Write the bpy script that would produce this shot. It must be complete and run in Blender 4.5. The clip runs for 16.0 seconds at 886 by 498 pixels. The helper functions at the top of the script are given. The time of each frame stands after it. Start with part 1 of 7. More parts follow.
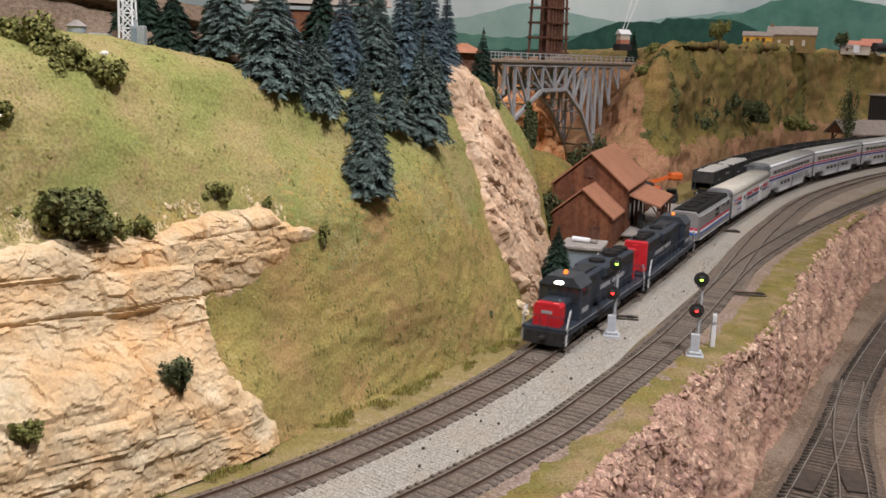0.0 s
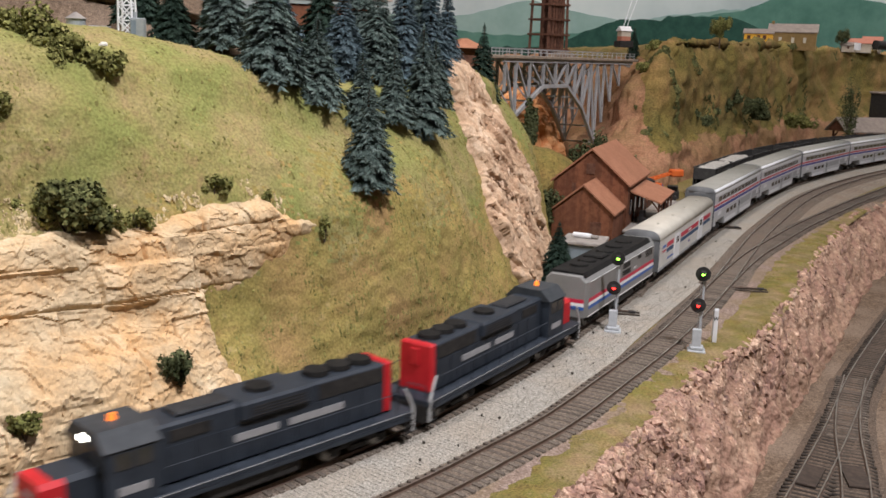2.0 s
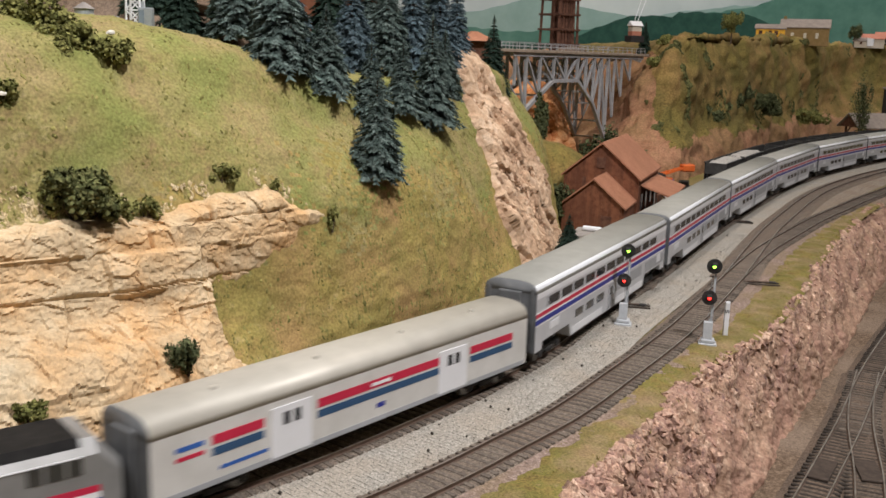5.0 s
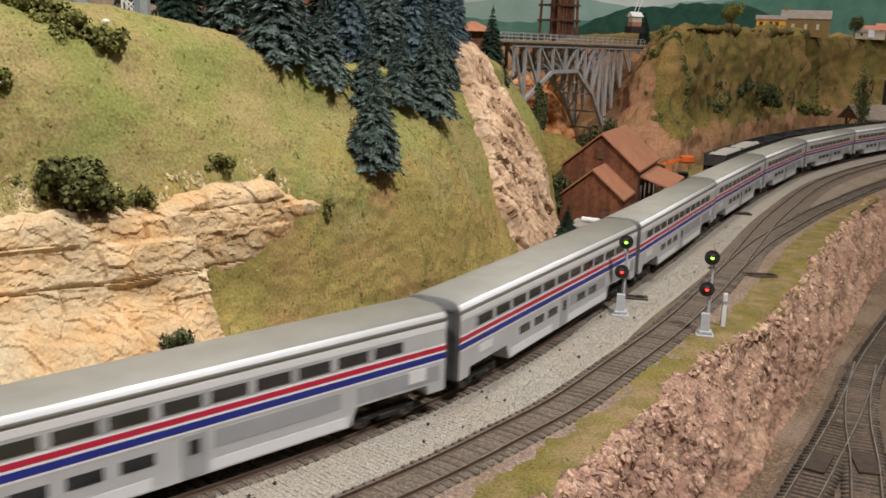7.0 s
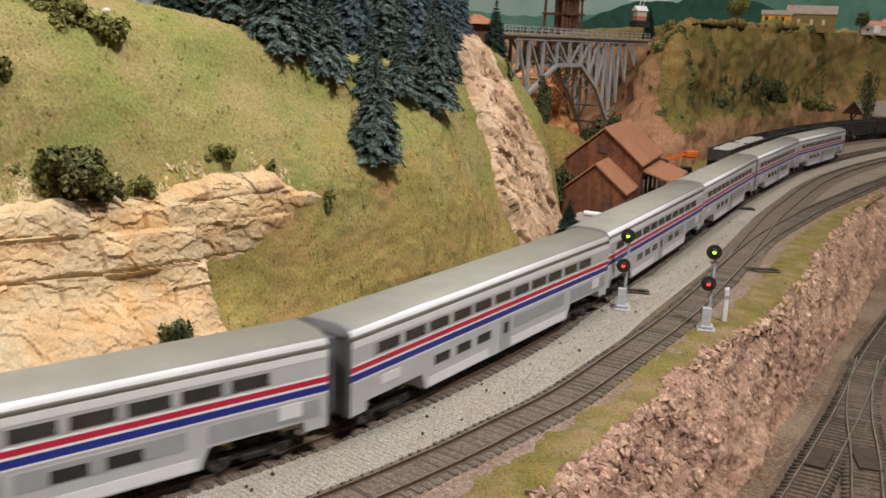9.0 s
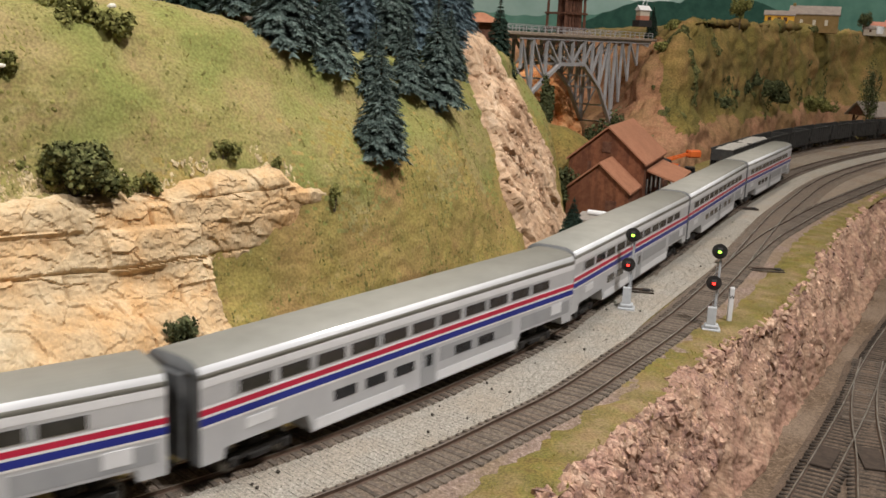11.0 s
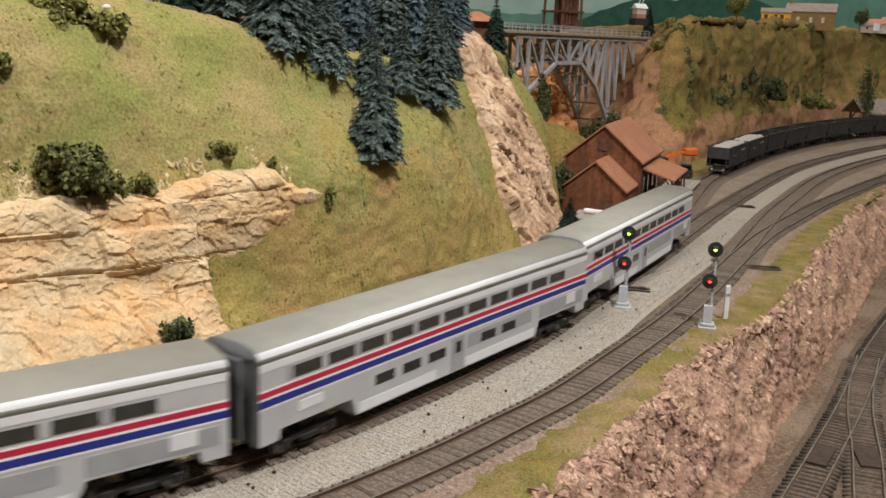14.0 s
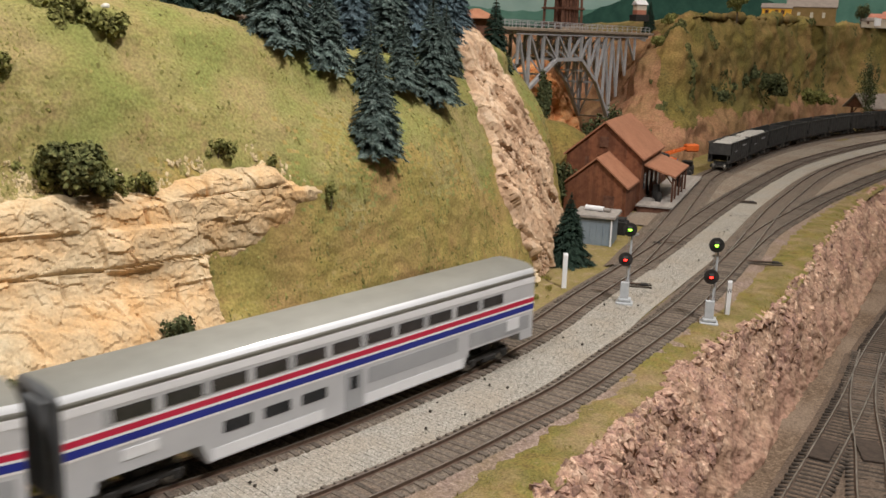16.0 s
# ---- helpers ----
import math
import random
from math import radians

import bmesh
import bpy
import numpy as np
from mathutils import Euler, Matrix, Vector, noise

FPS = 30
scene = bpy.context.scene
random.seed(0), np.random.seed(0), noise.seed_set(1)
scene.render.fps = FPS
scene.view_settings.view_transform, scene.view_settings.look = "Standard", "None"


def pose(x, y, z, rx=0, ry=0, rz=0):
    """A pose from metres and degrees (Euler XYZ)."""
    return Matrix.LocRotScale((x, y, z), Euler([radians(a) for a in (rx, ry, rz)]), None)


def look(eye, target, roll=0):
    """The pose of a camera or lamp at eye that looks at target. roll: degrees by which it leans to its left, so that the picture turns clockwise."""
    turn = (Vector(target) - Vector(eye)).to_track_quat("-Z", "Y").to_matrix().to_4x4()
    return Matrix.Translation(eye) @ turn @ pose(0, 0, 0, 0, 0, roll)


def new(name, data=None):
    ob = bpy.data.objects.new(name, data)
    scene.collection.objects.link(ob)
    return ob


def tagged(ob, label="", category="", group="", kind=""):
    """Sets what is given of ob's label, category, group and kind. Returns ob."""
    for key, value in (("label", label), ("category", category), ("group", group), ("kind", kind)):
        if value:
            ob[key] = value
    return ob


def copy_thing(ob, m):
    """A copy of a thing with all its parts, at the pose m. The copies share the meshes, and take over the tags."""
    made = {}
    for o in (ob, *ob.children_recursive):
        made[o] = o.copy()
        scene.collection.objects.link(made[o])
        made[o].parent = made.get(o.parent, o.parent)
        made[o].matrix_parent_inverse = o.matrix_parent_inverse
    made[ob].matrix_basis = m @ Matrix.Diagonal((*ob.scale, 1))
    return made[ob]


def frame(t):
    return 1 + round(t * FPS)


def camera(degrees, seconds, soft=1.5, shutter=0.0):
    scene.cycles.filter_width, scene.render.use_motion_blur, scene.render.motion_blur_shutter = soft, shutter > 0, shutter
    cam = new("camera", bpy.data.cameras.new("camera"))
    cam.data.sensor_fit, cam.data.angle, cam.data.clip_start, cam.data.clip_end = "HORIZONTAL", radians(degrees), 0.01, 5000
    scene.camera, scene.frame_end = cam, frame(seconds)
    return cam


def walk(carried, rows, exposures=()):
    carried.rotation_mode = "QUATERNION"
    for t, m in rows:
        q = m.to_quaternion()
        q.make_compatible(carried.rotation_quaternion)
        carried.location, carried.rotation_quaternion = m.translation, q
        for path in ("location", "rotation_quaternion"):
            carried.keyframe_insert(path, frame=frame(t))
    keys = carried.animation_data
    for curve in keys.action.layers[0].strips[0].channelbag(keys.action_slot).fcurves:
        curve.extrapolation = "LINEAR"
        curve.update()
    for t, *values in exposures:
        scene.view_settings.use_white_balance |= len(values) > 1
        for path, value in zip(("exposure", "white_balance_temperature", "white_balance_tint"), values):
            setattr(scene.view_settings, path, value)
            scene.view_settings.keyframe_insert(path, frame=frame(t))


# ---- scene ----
# ---- camera ----
cam = camera(49.516, 16.0, soft=1.6, shutter=0.6)
walk(cam, [
    (0.0, pose(-0.0066, -0.0071, 0.2007, 78.592, -1.797, -0.491)),
    (0.5, pose(-0.0067, -0.0069, 0.2001, 78.544, -1.694, -0.504)),
    (1.0, pose(-0.0079, -0.0065, 0.1987, 78.608, -1.709, -0.473)),
    (1.5, pose(-0.0087, -0.0056, 0.1978, 78.584, -1.812, -0.416)),
    (2.0, pose(-0.0068, -0.0049, 0.1972, 78.511, -1.844, -0.470)),
    (2.5, pose(-0.0057, -0.0043, 0.1960, 78.547, -1.720, -0.360)),
    (3.0, pose(-0.0044, -0.0041, 0.1959, 78.491, -1.661, -0.134)),
    (3.5, pose(-0.0051, -0.0030, 0.1944, 78.466, -1.628, 0.037)),
    (4.0, pose(-0.0058, -0.0026, 0.1933, 78.466, -1.686, 0.064)),
    (6.5, pose(-0.0056, -0.0011, 0.1917, 78.002, -1.870, 0.214)),
    (7.0, pose(-0.0038, -0.0008, 0.1917, 77.842, -1.904, 0.168)),
    (7.5, pose(-0.0012, -0.0002, 0.1913, 77.651, -1.915, 0.223)),
    (8.0, pose(0.0000, 0.0000, 0.1910, 77.559, -2.014, 0.444)),
    (8.5, pose(-0.0011, 0.0006, 0.1904, 77.546, -2.164, 0.533)),
    (9.0, pose(-0.0019, 0.0005, 0.1904, 77.482, -2.222, 0.467)),
    (11.5, pose(-0.0051, 0.0026, 0.1886, 77.455, -2.455, 0.532)),
    (12.0, pose(-0.0038, 0.0025, 0.1889, 77.431, -2.469, 0.480)),
    (12.5, pose(-0.0021, 0.0016, 0.1902, 77.528, -2.550, 0.476)),
    (13.0, pose(-0.0026, 0.0014, 0.1902, 77.533, -2.497, 0.418)),
    (13.5, pose(-0.0023, 0.0018, 0.1899, 77.403, -2.319, 0.399)),
    (14.0, pose(-0.0034, 0.0018, 0.1896, 77.379, -2.225, 0.381)),
    (14.5, pose(-0.0048, 0.0023, 0.1893, 77.343, -2.148, 0.312)),
    (15.0, pose(-0.0050, 0.0018, 0.1893, 77.330, -2.062, 0.293)),
    (15.5, pose(-0.0038, 0.0020, 0.1889, 77.337, -1.988, 0.332)),
    (16.0, pose(-0.0027, 0.0021, 0.1890, 77.260, -1.852, 0.419)),
], exposures=[(0.0, 0.08, 6100, 15), (4.2, 0.05, 6150, 14), (6.4, -0.12, 6450, 11), (7.2, -0.03, 6470, 11), (16.0, -0.02, 6480, 11)])

# ---- light: ceiling lamps of the layout room ----
world = bpy.data.worlds.new("room_air")
scene.world = world
world.use_nodes = True
world.node_tree.nodes["Background"].inputs["Color"].default_value = (1.0, 0.93, 0.84, 1)
world.node_tree.nodes["Background"].inputs["Strength"].default_value = 0.25


def ceiling_lamp(x, y, z, tx, ty, tz, power, size, colour=(1.0, 0.955, 0.905)):
    data = bpy.data.lights.new("ceiling_lamp", "AREA")
    data.shape, data.size, data.energy, data.color = "DISK", size, power, colour
    ob = new("ceiling_lamp", data)
    ob.matrix_basis = look((x, y, z), (tx, ty, tz))
    return ob


ceiling_lamp(0.50, -0.05, 1.40, -0.10, 0.55, 0.05, 28, 0.14)
ceiling_lamp(1.30, 0.90, 1.38, 0.55, 1.35, 0.0, 1.2, 0.16)
ceiling_lamp(0.26, 1.25, 1.40, 0.17, 1.60, 0.08, 6.8, 0.12, (1.0, 0.86, 0.70))
ceiling_lamp(1.70, 2.20, 1.40, 1.0, 2.6, 0.1, 6, 0.25)
ceiling_lamp(-0.60, -0.30, 1.40, -0.25, 0.50, 0.1, 12.5, 0.25)
ceiling_lamp(0.60, 2.75, 1.45, 0.9, 3.85, 0.5, 13, 0.30)
ceiling_lamp(2.40, 2.75, 1.45, 2.2, 3.9, 0.5, 14, 0.30)
ceiling_lamp(-0.90, 2.30, 1.45, -0.7, 3.4, 0.5, 8, 0.30)


# ---- helpers ----
def spline(points, n):
    """n points evenly spaced along a smooth curve through the given ones."""
    p = np.array(points, float)
    u = np.r_[0, np.cumsum(np.maximum(np.linalg.norm(np.diff(p, axis=0), axis=1), 1e-6) ** 0.5)]
    m = np.zeros_like(p)
    last = len(p) - 1
    for i in range(last + 1):
        a, b = max(i - 1, 0), min(i + 1, last)
        if 0 < i < last:
            d1, d2 = (p[i] - p[a]) / (u[i] - u[a]), (p[b] - p[i]) / (u[b] - u[i])
            m[i] = (d1 * (u[b] - u[i]) + d2 * (u[i] - u[a])) / (u[b] - u[a])
        else:
            m[i] = (p[b] - p[a]) / (u[b] - u[a])
    out = []
    for i in range(last):
        h = u[i + 1] - u[i]
        t = np.linspace(0, 1, 50, endpoint=False)[:, None]
        out.append((2 * t**3 - 3 * t**2 + 1) * p[i] + (t**3 - 2 * t * t + t) * h * m[i]
                   + (3 * t * t - 2 * t**3) * p[i + 1] + (t**3 - t * t) * h * m[i + 1])
    out = np.concatenate(out + [p[-1:]])
    s = np.r_[0, np.cumsum(np.linalg.norm(np.diff(out, axis=0), axis=1))]
    want = np.linspace(0, s[-1], n)
    return np.stack([np.interp(want, s, out[:, k]) for k in range(p.shape[1])], 1)


def mesh_of(name, verts, faces, mats, smooth=False, index=None):
    me = bpy.data.meshes.new(name)
    me.from_pydata([tuple(map(float, v)) for v in verts], [], [tuple(map(int, f)) for f in faces])
    for m in mats if isinstance(mats, (list, tuple)) else [mats]:
        me.materials.append(m)
    if index is not None:
        me.polygons.foreach_set("material_index", np.array(index, dtype=np.int32))
    if smooth:
        me.polygons.foreach_set("use_smooth", np.ones(len(me.polygons), dtype=bool))
    me.update()
    return me


def grid_faces(nu, nv):
    i = np.arange(nu - 1)[:, None] * nv + np.arange(nv - 1)[None]
    return np.stack([i, i + nv, i + nv + 1, i + 1], -1).reshape(-1, 4)


def grid_normals(g):
    n = np.cross(np.gradient(g, axis=0), np.gradient(g, axis=1))
    return n / np.maximum(np.linalg.norm(n, axis=2, keepdims=True), 1e-12)


def fbm(p, size, octaves=4, seed=0.0):
    out, amp, f = 0.0, 1.0, 1.0 / size
    for _ in range(octaves):
        out += amp * noise.noise(Vector((p[0] * f + seed, p[1] * f - seed, p[2] * f + 2 * seed)))
        amp, f = amp * 0.5, f * 2.03
    return out


def part(name, bm, material, parent, label="", smooth=False):
    me = bpy.data.meshes.new(name)
    if smooth:
        for f in bm.faces:
            f.smooth = True
    bm.to_mesh(me)
    bm.free()
    for m in material if isinstance(material, (list, tuple)) else [material]:
        me.materials.append(m)
    ob = new(name, me)
    ob.parent = parent
    if label:
        ob["label"] = label
    return ob


def empty(name, m, label, category, group=""):
    ob = new(name)
    ob.empty_display_size = 0.01
    ob.matrix_basis = m
    return tagged(ob, label, category, group)


def box(bm, x0, x1, y0, y1, z0, z1, bevel=0.0, mat=0):
    r = bmesh.ops.create_cube(bm, size=1.0, matrix=Matrix.Translation(((x0 + x1) / 2, (y0 + y1) / 2, (z0 + z1) / 2))
                              @ Matrix.Diagonal((x1 - x0, y1 - y0, z1 - z0, 1)))
    vs = r["verts"]
    fs = {f for v in vs for f in v.link_faces}
    for f in fs:
        f.material_index = mat
    if bevel:
        es = list({e for v in vs for e in v.link_edges})
        bmesh.ops.bevel(bm, geom=es, offset=bevel, segments=1, affect="EDGES", material=-1)
    return bm


def beam(bm, a, b, w, h=None, up=(0, 0, 1)):
    """A square bar from a to b."""
    a, b = Vector(a), Vector(b)
    d = b - a
    x = d.normalized()
    y = Vector(up).cross(x)
    if y.length < 1e-4:
        y = Vector((0, 1, 0)).cross(x)
    y.normalize()
    z = x.cross(y)
    m = Matrix((x, y, z)).transposed().to_4x4()
    m.translation = (a + b) / 2
    bmesh.ops.create_cube(bm, size=1.0, matrix=m @ Matrix.Diagonal((d.length, w, h or w, 1)))
    return bm


def rod(bm, a, b, r, r2=None, seg=10):
    a, b = Vector(a), Vector(b)
    d = b - a
    m = d.to_track_quat("Z", "Y").to_matrix().to_4x4()
    m.translation = (a + b) / 2
    bmesh.ops.create_cone(bm, cap_ends=True, segments=seg, radius1=r, radius2=r if r2 is None else r2, depth=d.length, matrix=m)
    return bm


def prism(bm, outline, x0, x1, mat=0):
    """An outline in y, z pushed along x."""
    a = [bm.verts.new((x0, y, z)) for y, z in outline]
    b = [bm.verts.new((x1, y, z)) for y, z in outline]
    n = len(outline)
    fs = [bm.faces.new(a[::-1]), bm.faces.new(b)]
    for i in range(n):
        fs.append(bm.faces.new((a[i], a[(i + 1) % n], b[(i + 1) % n], b[i])))
    for f in fs:
        f.material_index = mat
    return fs


# ---- materials ----
def material(name, colours, size=0.004, rough=0.8, bump=0.3, metal=0.0, big=None, grain=None, random=0.0, coords="Object", spec=0.3, depth=0.0006, big2=None, edge_glint=None):
    """A surface whose colour wanders between the given ones at the given grain, with slow stains (big) and fine relief."""
    m = bpy.data.materials.new(name)
    m.use_nodes = True
    nt = m.node_tree
    b = nt.nodes["Principled BSDF"]
    b.inputs["Roughness"].default_value, b.inputs["Metallic"].default_value = rough, metal
    b.inputs["Specular IOR Level"].default_value = spec
    tc = nt.nodes.new("ShaderNodeTexCoord")
    geo = nt.nodes.new("ShaderNodeNewGeometry")
    where = geo.outputs["Position"] if coords == "World" else tc.outputs["Object"]
    n = nt.nodes.new("ShaderNodeTexNoise")
    n.inputs["Scale"].default_value, n.inputs["Detail"].default_value, n.inputs["Roughness"].default_value = 1 / size, 5, 0.65
    nt.links.new(where, n.inputs["Vector"])
    ramp = nt.nodes.new("ShaderNodeValToRGB")
    ramp.color_ramp.elements[0].position, ramp.color_ramp.elements[1].position = 0.32, 0.68
    cols = [(*c, 1) for c in colours]
    ramp.color_ramp.elements[0].color, ramp.color_ramp.elements[1].color = cols[0], cols[-1]
    for i, c in enumerate(cols[1:-1], 1):
        e = ramp.color_ramp.elements.new(0.32 + 0.36 * i / (len(cols) - 1))
        e.color = c
    nt.links.new(n.outputs["Fac"], ramp.inputs["Fac"])
    out = ramp.outputs["Color"]
    for k, big in enumerate(b2 for b2 in (big, big2) if b2):
        n2 = nt.nodes.new("ShaderNodeTexNoise")
        n2.inputs["Scale"].default_value, n2.inputs["Detail"].default_value = 1 / big[0], 3
        shift = nt.nodes.new("ShaderNodeVectorMath")
        shift.inputs[1].default_value = (3.7 * k, 1.9 * k, 0)
        nt.links.new(where, shift.inputs[0])
        nt.links.new(shift.outputs[0], n2.inputs["Vector"])
        r2 = nt.nodes.new("ShaderNodeValToRGB")
        r2.color_ramp.elements[0].position, r2.color_ramp.elements[1].position = 0.40, 0.62
        r2.color_ramp.elements[0].color, r2.color_ramp.elements[1].color = (0, 0, 0, 1), (big[2], big[2], big[2], 1)
        nt.links.new(n2.outputs["Fac"], r2.inputs["Fac"])
        mix = nt.nodes.new("ShaderNodeMixRGB")
        mix.inputs["Color2"].default_value = (*big[1], 1)
        nt.links.new(r2.outputs["Color"], mix.inputs["Fac"])
        nt.links.new(out, mix.inputs["Color1"])
        out = mix.outputs["Color"]
    if grain:
        n3 = nt.nodes.new("ShaderNodeTexNoise")
        n3.inputs["Scale"].default_value, n3.inputs["Detail"].default_value = 1 / grain[0], 2
        nt.links.new(where, n3.inputs["Vector"])
        r3 = nt.nodes.new("ShaderNodeMapRange")
        r3.inputs["From Min"].default_value, r3.inputs["From Max"].default_value = 0.3, 0.7
        r3.inputs["To Min"].default_value, r3.inputs["To Max"].default_value = 1 - grain[1], 1 + grain[1]
        nt.links.new(n3.outputs["Fac"], r3.inputs["Value"])
        mul = nt.nodes.new("ShaderNodeMixRGB")
        mul.blend_type, mul.inputs["Fac"].default_value = "MULTIPLY", 1
        nt.links.new(out, mul.inputs["Color1"])
        nt.links.new(r3.outputs["Result"], mul.inputs["Color2"])
        out = mul.outputs["Color"]
    # convex edges blend to a paler colour, standing in for caught light
    if edge_glint:
        r4 = nt.nodes.new("ShaderNodeMapRange")
        r4.inputs["From Min"].default_value, r4.inputs["From Max"].default_value = 0.53, 0.62
        r4.inputs["To Max"].default_value = 0.4
        nt.links.new(geo.outputs["Pointiness"], r4.inputs["Value"])
        mix = nt.nodes.new("ShaderNodeMixRGB")
        mix.inputs["Color2"].default_value = (*edge_glint, 1)
        nt.links.new(r4.outputs["Result"], mix.inputs["Fac"])
        nt.links.new(out, mix.inputs["Color1"])
        out = mix.outputs["Color"]
    if random:
        info = nt.nodes.new("ShaderNodeObjectInfo")
        add = nt.nodes.new("ShaderNodeMath")
        add.operation = "ADD"
        nt.links.new(info.outputs["Random"], add.inputs[0])
        nt.links.new(geo.outputs["Random Per Island"], add.inputs[1])
        fr = nt.nodes.new("ShaderNodeMath")
        fr.operation = "FRACT"
        nt.links.new(add.outputs[0], fr.inputs[0])
        mr = nt.nodes.new("ShaderNodeMapRange")
        mr.inputs["To Min"].default_value, mr.inputs["To Max"].default_value = 1 - random, 1 + random
        nt.links.new(fr.outputs[0], mr.inputs["Value"])
        mul = nt.nodes.new("ShaderNodeMixRGB")
        mul.blend_type, mul.inputs["Fac"].default_value = "MULTIPLY", 1
        nt.links.new(out, mul.inputs["Color1"])
        nt.links.new(mr.outputs["Result"], mul.inputs["Color2"])
        out = mul.outputs["Color"]
    nt.links.new(out, b.inputs["Base Color"])
    if bump:
        bp = nt.nodes.new("ShaderNodeBump")
        bp.inputs["Strength"].default_value, bp.inputs["Distance"].default_value = bump, depth
        nt.links.new(n.outputs["Fac"], bp.inputs["Height"])
        nt.links.new(bp.outputs["Normal"], b.inputs["Normal"])
    return m


def glow(name, colour, strength):
    m = bpy.data.materials.new(name)
    m.use_nodes = True
    b = m.node_tree.nodes["Principled BSDF"]
    b.inputs["Base Color"].default_value = (*colour, 1)
    b.inputs["Emission Color"].default_value, b.inputs["Emission Strength"].default_value = (*colour, 1), strength
    return m


GRASS = material("dry_grass_scatter", [(0.255, 0.19, 0.088), (0.28, 0.228, 0.092), (0.255, 0.232, 0.082), (0.33, 0.28, 0.13)], 0.007, 0.95, 0.9,
                 big=(0.05, (0.30, 0.235, 0.115), 0.75), big2=(0.04, (0.200, 0.222, 0.066), 0.85), grain=(0.0015, 0.26), coords="World", spec=0.1, depth=0.0014)
GRASS_LOW = material("brown_turf_scatter", [(0.305, 0.212, 0.080), (0.35, 0.27, 0.09), (0.31, 0.255, 0.078), (0.40, 0.31, 0.135)], 0.007, 0.95, 0.9,
                     big=(0.05, (0.315, 0.195, 0.092), 0.75), big2=(0.035, (0.225, 0.195, 0.06), 0.65), grain=(0.0015, 0.24), coords="World", spec=0.1, depth=0.0014)
GRASS_FAR = material("olive_grass_scatter", [(0.13, 0.097, 0.031), (0.215, 0.165, 0.05), (0.175, 0.145, 0.044)], 0.012, 0.95, 0.8,
                     big=(0.09, (0.27, 0.165, 0.07), 0.8), big2=(0.05, (0.095, 0.09, 0.03), 0.6), grain=(0.003, 0.3), coords="World", spec=0.1)
EDGE = material("earth_and_turf", [(0.24, 0.17, 0.10), (0.22, 0.18, 0.07), (0.30, 0.22, 0.15)], 0.008, 0.95, 0.7,
                big=(0.05, (0.17, 0.14, 0.04), 0.7), grain=(0.0012, 0.3), coords="World", spec=0.1)
# its last colour paints bright rims where the cliff's edges catch light
SANDSTONE = material("cream_sandstone", [(0.50, 0.34, 0.185), (0.60, 0.455, 0.28), (0.70, 0.58, 0.40)], 0.012, 0.9, 0.7,
                     big=(0.04, (0.56, 0.32, 0.13), 0.7), big2=(0.022, (0.42, 0.35, 0.235), 0.55), grain=(0.0016, 0.13), coords="World", spec=0.15, depth=0.001, edge_glint=(0.82, 0.73, 0.57))
TALUS = material("pink_talus_plaster", [(0.25, 0.155, 0.105), (0.37, 0.24, 0.165), (0.49, 0.35, 0.255)], 0.010, 0.9, 0.6,
                 big=(0.03, (0.30, 0.17, 0.13), 0.6), grain=(0.002, 0.25), coords="World", spec=0.15, depth=0.001)
ORANGE_ROCK = material("orange_canyon_rock", [(0.52, 0.21, 0.085), (0.72, 0.35, 0.15), (0.80, 0.48, 0.25)], 0.02, 0.9, 0.6,
                       big=(0.06, (0.38, 0.20, 0.11), 0.6), coords="World", spec=0.1, depth=0.001)
EARTH = material("red_earth", [(0.24, 0.12, 0.065), (0.37, 0.20, 0.12), (0.31, 0.185, 0.10)], 0.02, 0.95, 0.5,
                 big=(0.1, (0.20, 0.14, 0.06), 0.6), grain=(0.003, 0.25), coords="World", spec=0.1)
GRAVEL = material("pale_grey_gravel", [(0.19, 0.177, 0.153), (0.30, 0.282, 0.248), (0.40, 0.378, 0.336)], 0.0015, 0.95, 0.25,
                  big=(0.035, (0.30, 0.26, 0.21), 0.6), grain=(0.0009, 0.35), coords="World", spec=0.1, depth=0.0012)
BALLAST = material("brown_ballast", [(0.072, 0.059, 0.047), (0.148, 0.122, 0.098), (0.26, 0.218, 0.178)], 0.0022, 0.95, 1.0,
                   big=(0.04, (0.165, 0.125, 0.098), 0.6), grain=(0.0009, 0.35), coords="World", spec=0.1, depth=0.0012)
DIRT = material("tan_yard_dirt", [(0.075, 0.052, 0.035), (0.135, 0.096, 0.067), (0.20, 0.148, 0.105)], 0.004, 0.95, 0.8,
                big=(0.08, (0.22, 0.17, 0.13), 0.6), grain=(0.001, 0.3), coords="World", spec=0.1)
TIE = material("weathered_tie", [(0.072, 0.058, 0.047), (0.145, 0.12, 0.097)], 0.002, 0.9, 0.4, random=0.35)
TIE_DARK = material("oily_dark_tie", [(0.028, 0.022, 0.017), (0.065, 0.052, 0.042)], 0.002, 0.9, 0.4, random=0.35)
YARDBED = material("oily_yard_ballast", [(0.055, 0.042, 0.032), (0.11, 0.085, 0.066), (0.17, 0.135, 0.105)], 0.0025, 0.95, 1.0,
                   big=(0.04, (0.16, 0.115, 0.085), 0.5), grain=(0.0009, 0.35), coords="World", spec=0.1, depth=0.0012)
RAIL = material("rusty_rail", [(0.085, 0.055, 0.04), (0.14, 0.095, 0.07)], 0.004, 0.6, 0.2, metal=0.2)
RAILTOP = material("worn_rail_head", [(0.22, 0.18, 0.15), (0.42, 0.38, 0.33)], 0.01, 0.35, 0.0, metal=0.8)


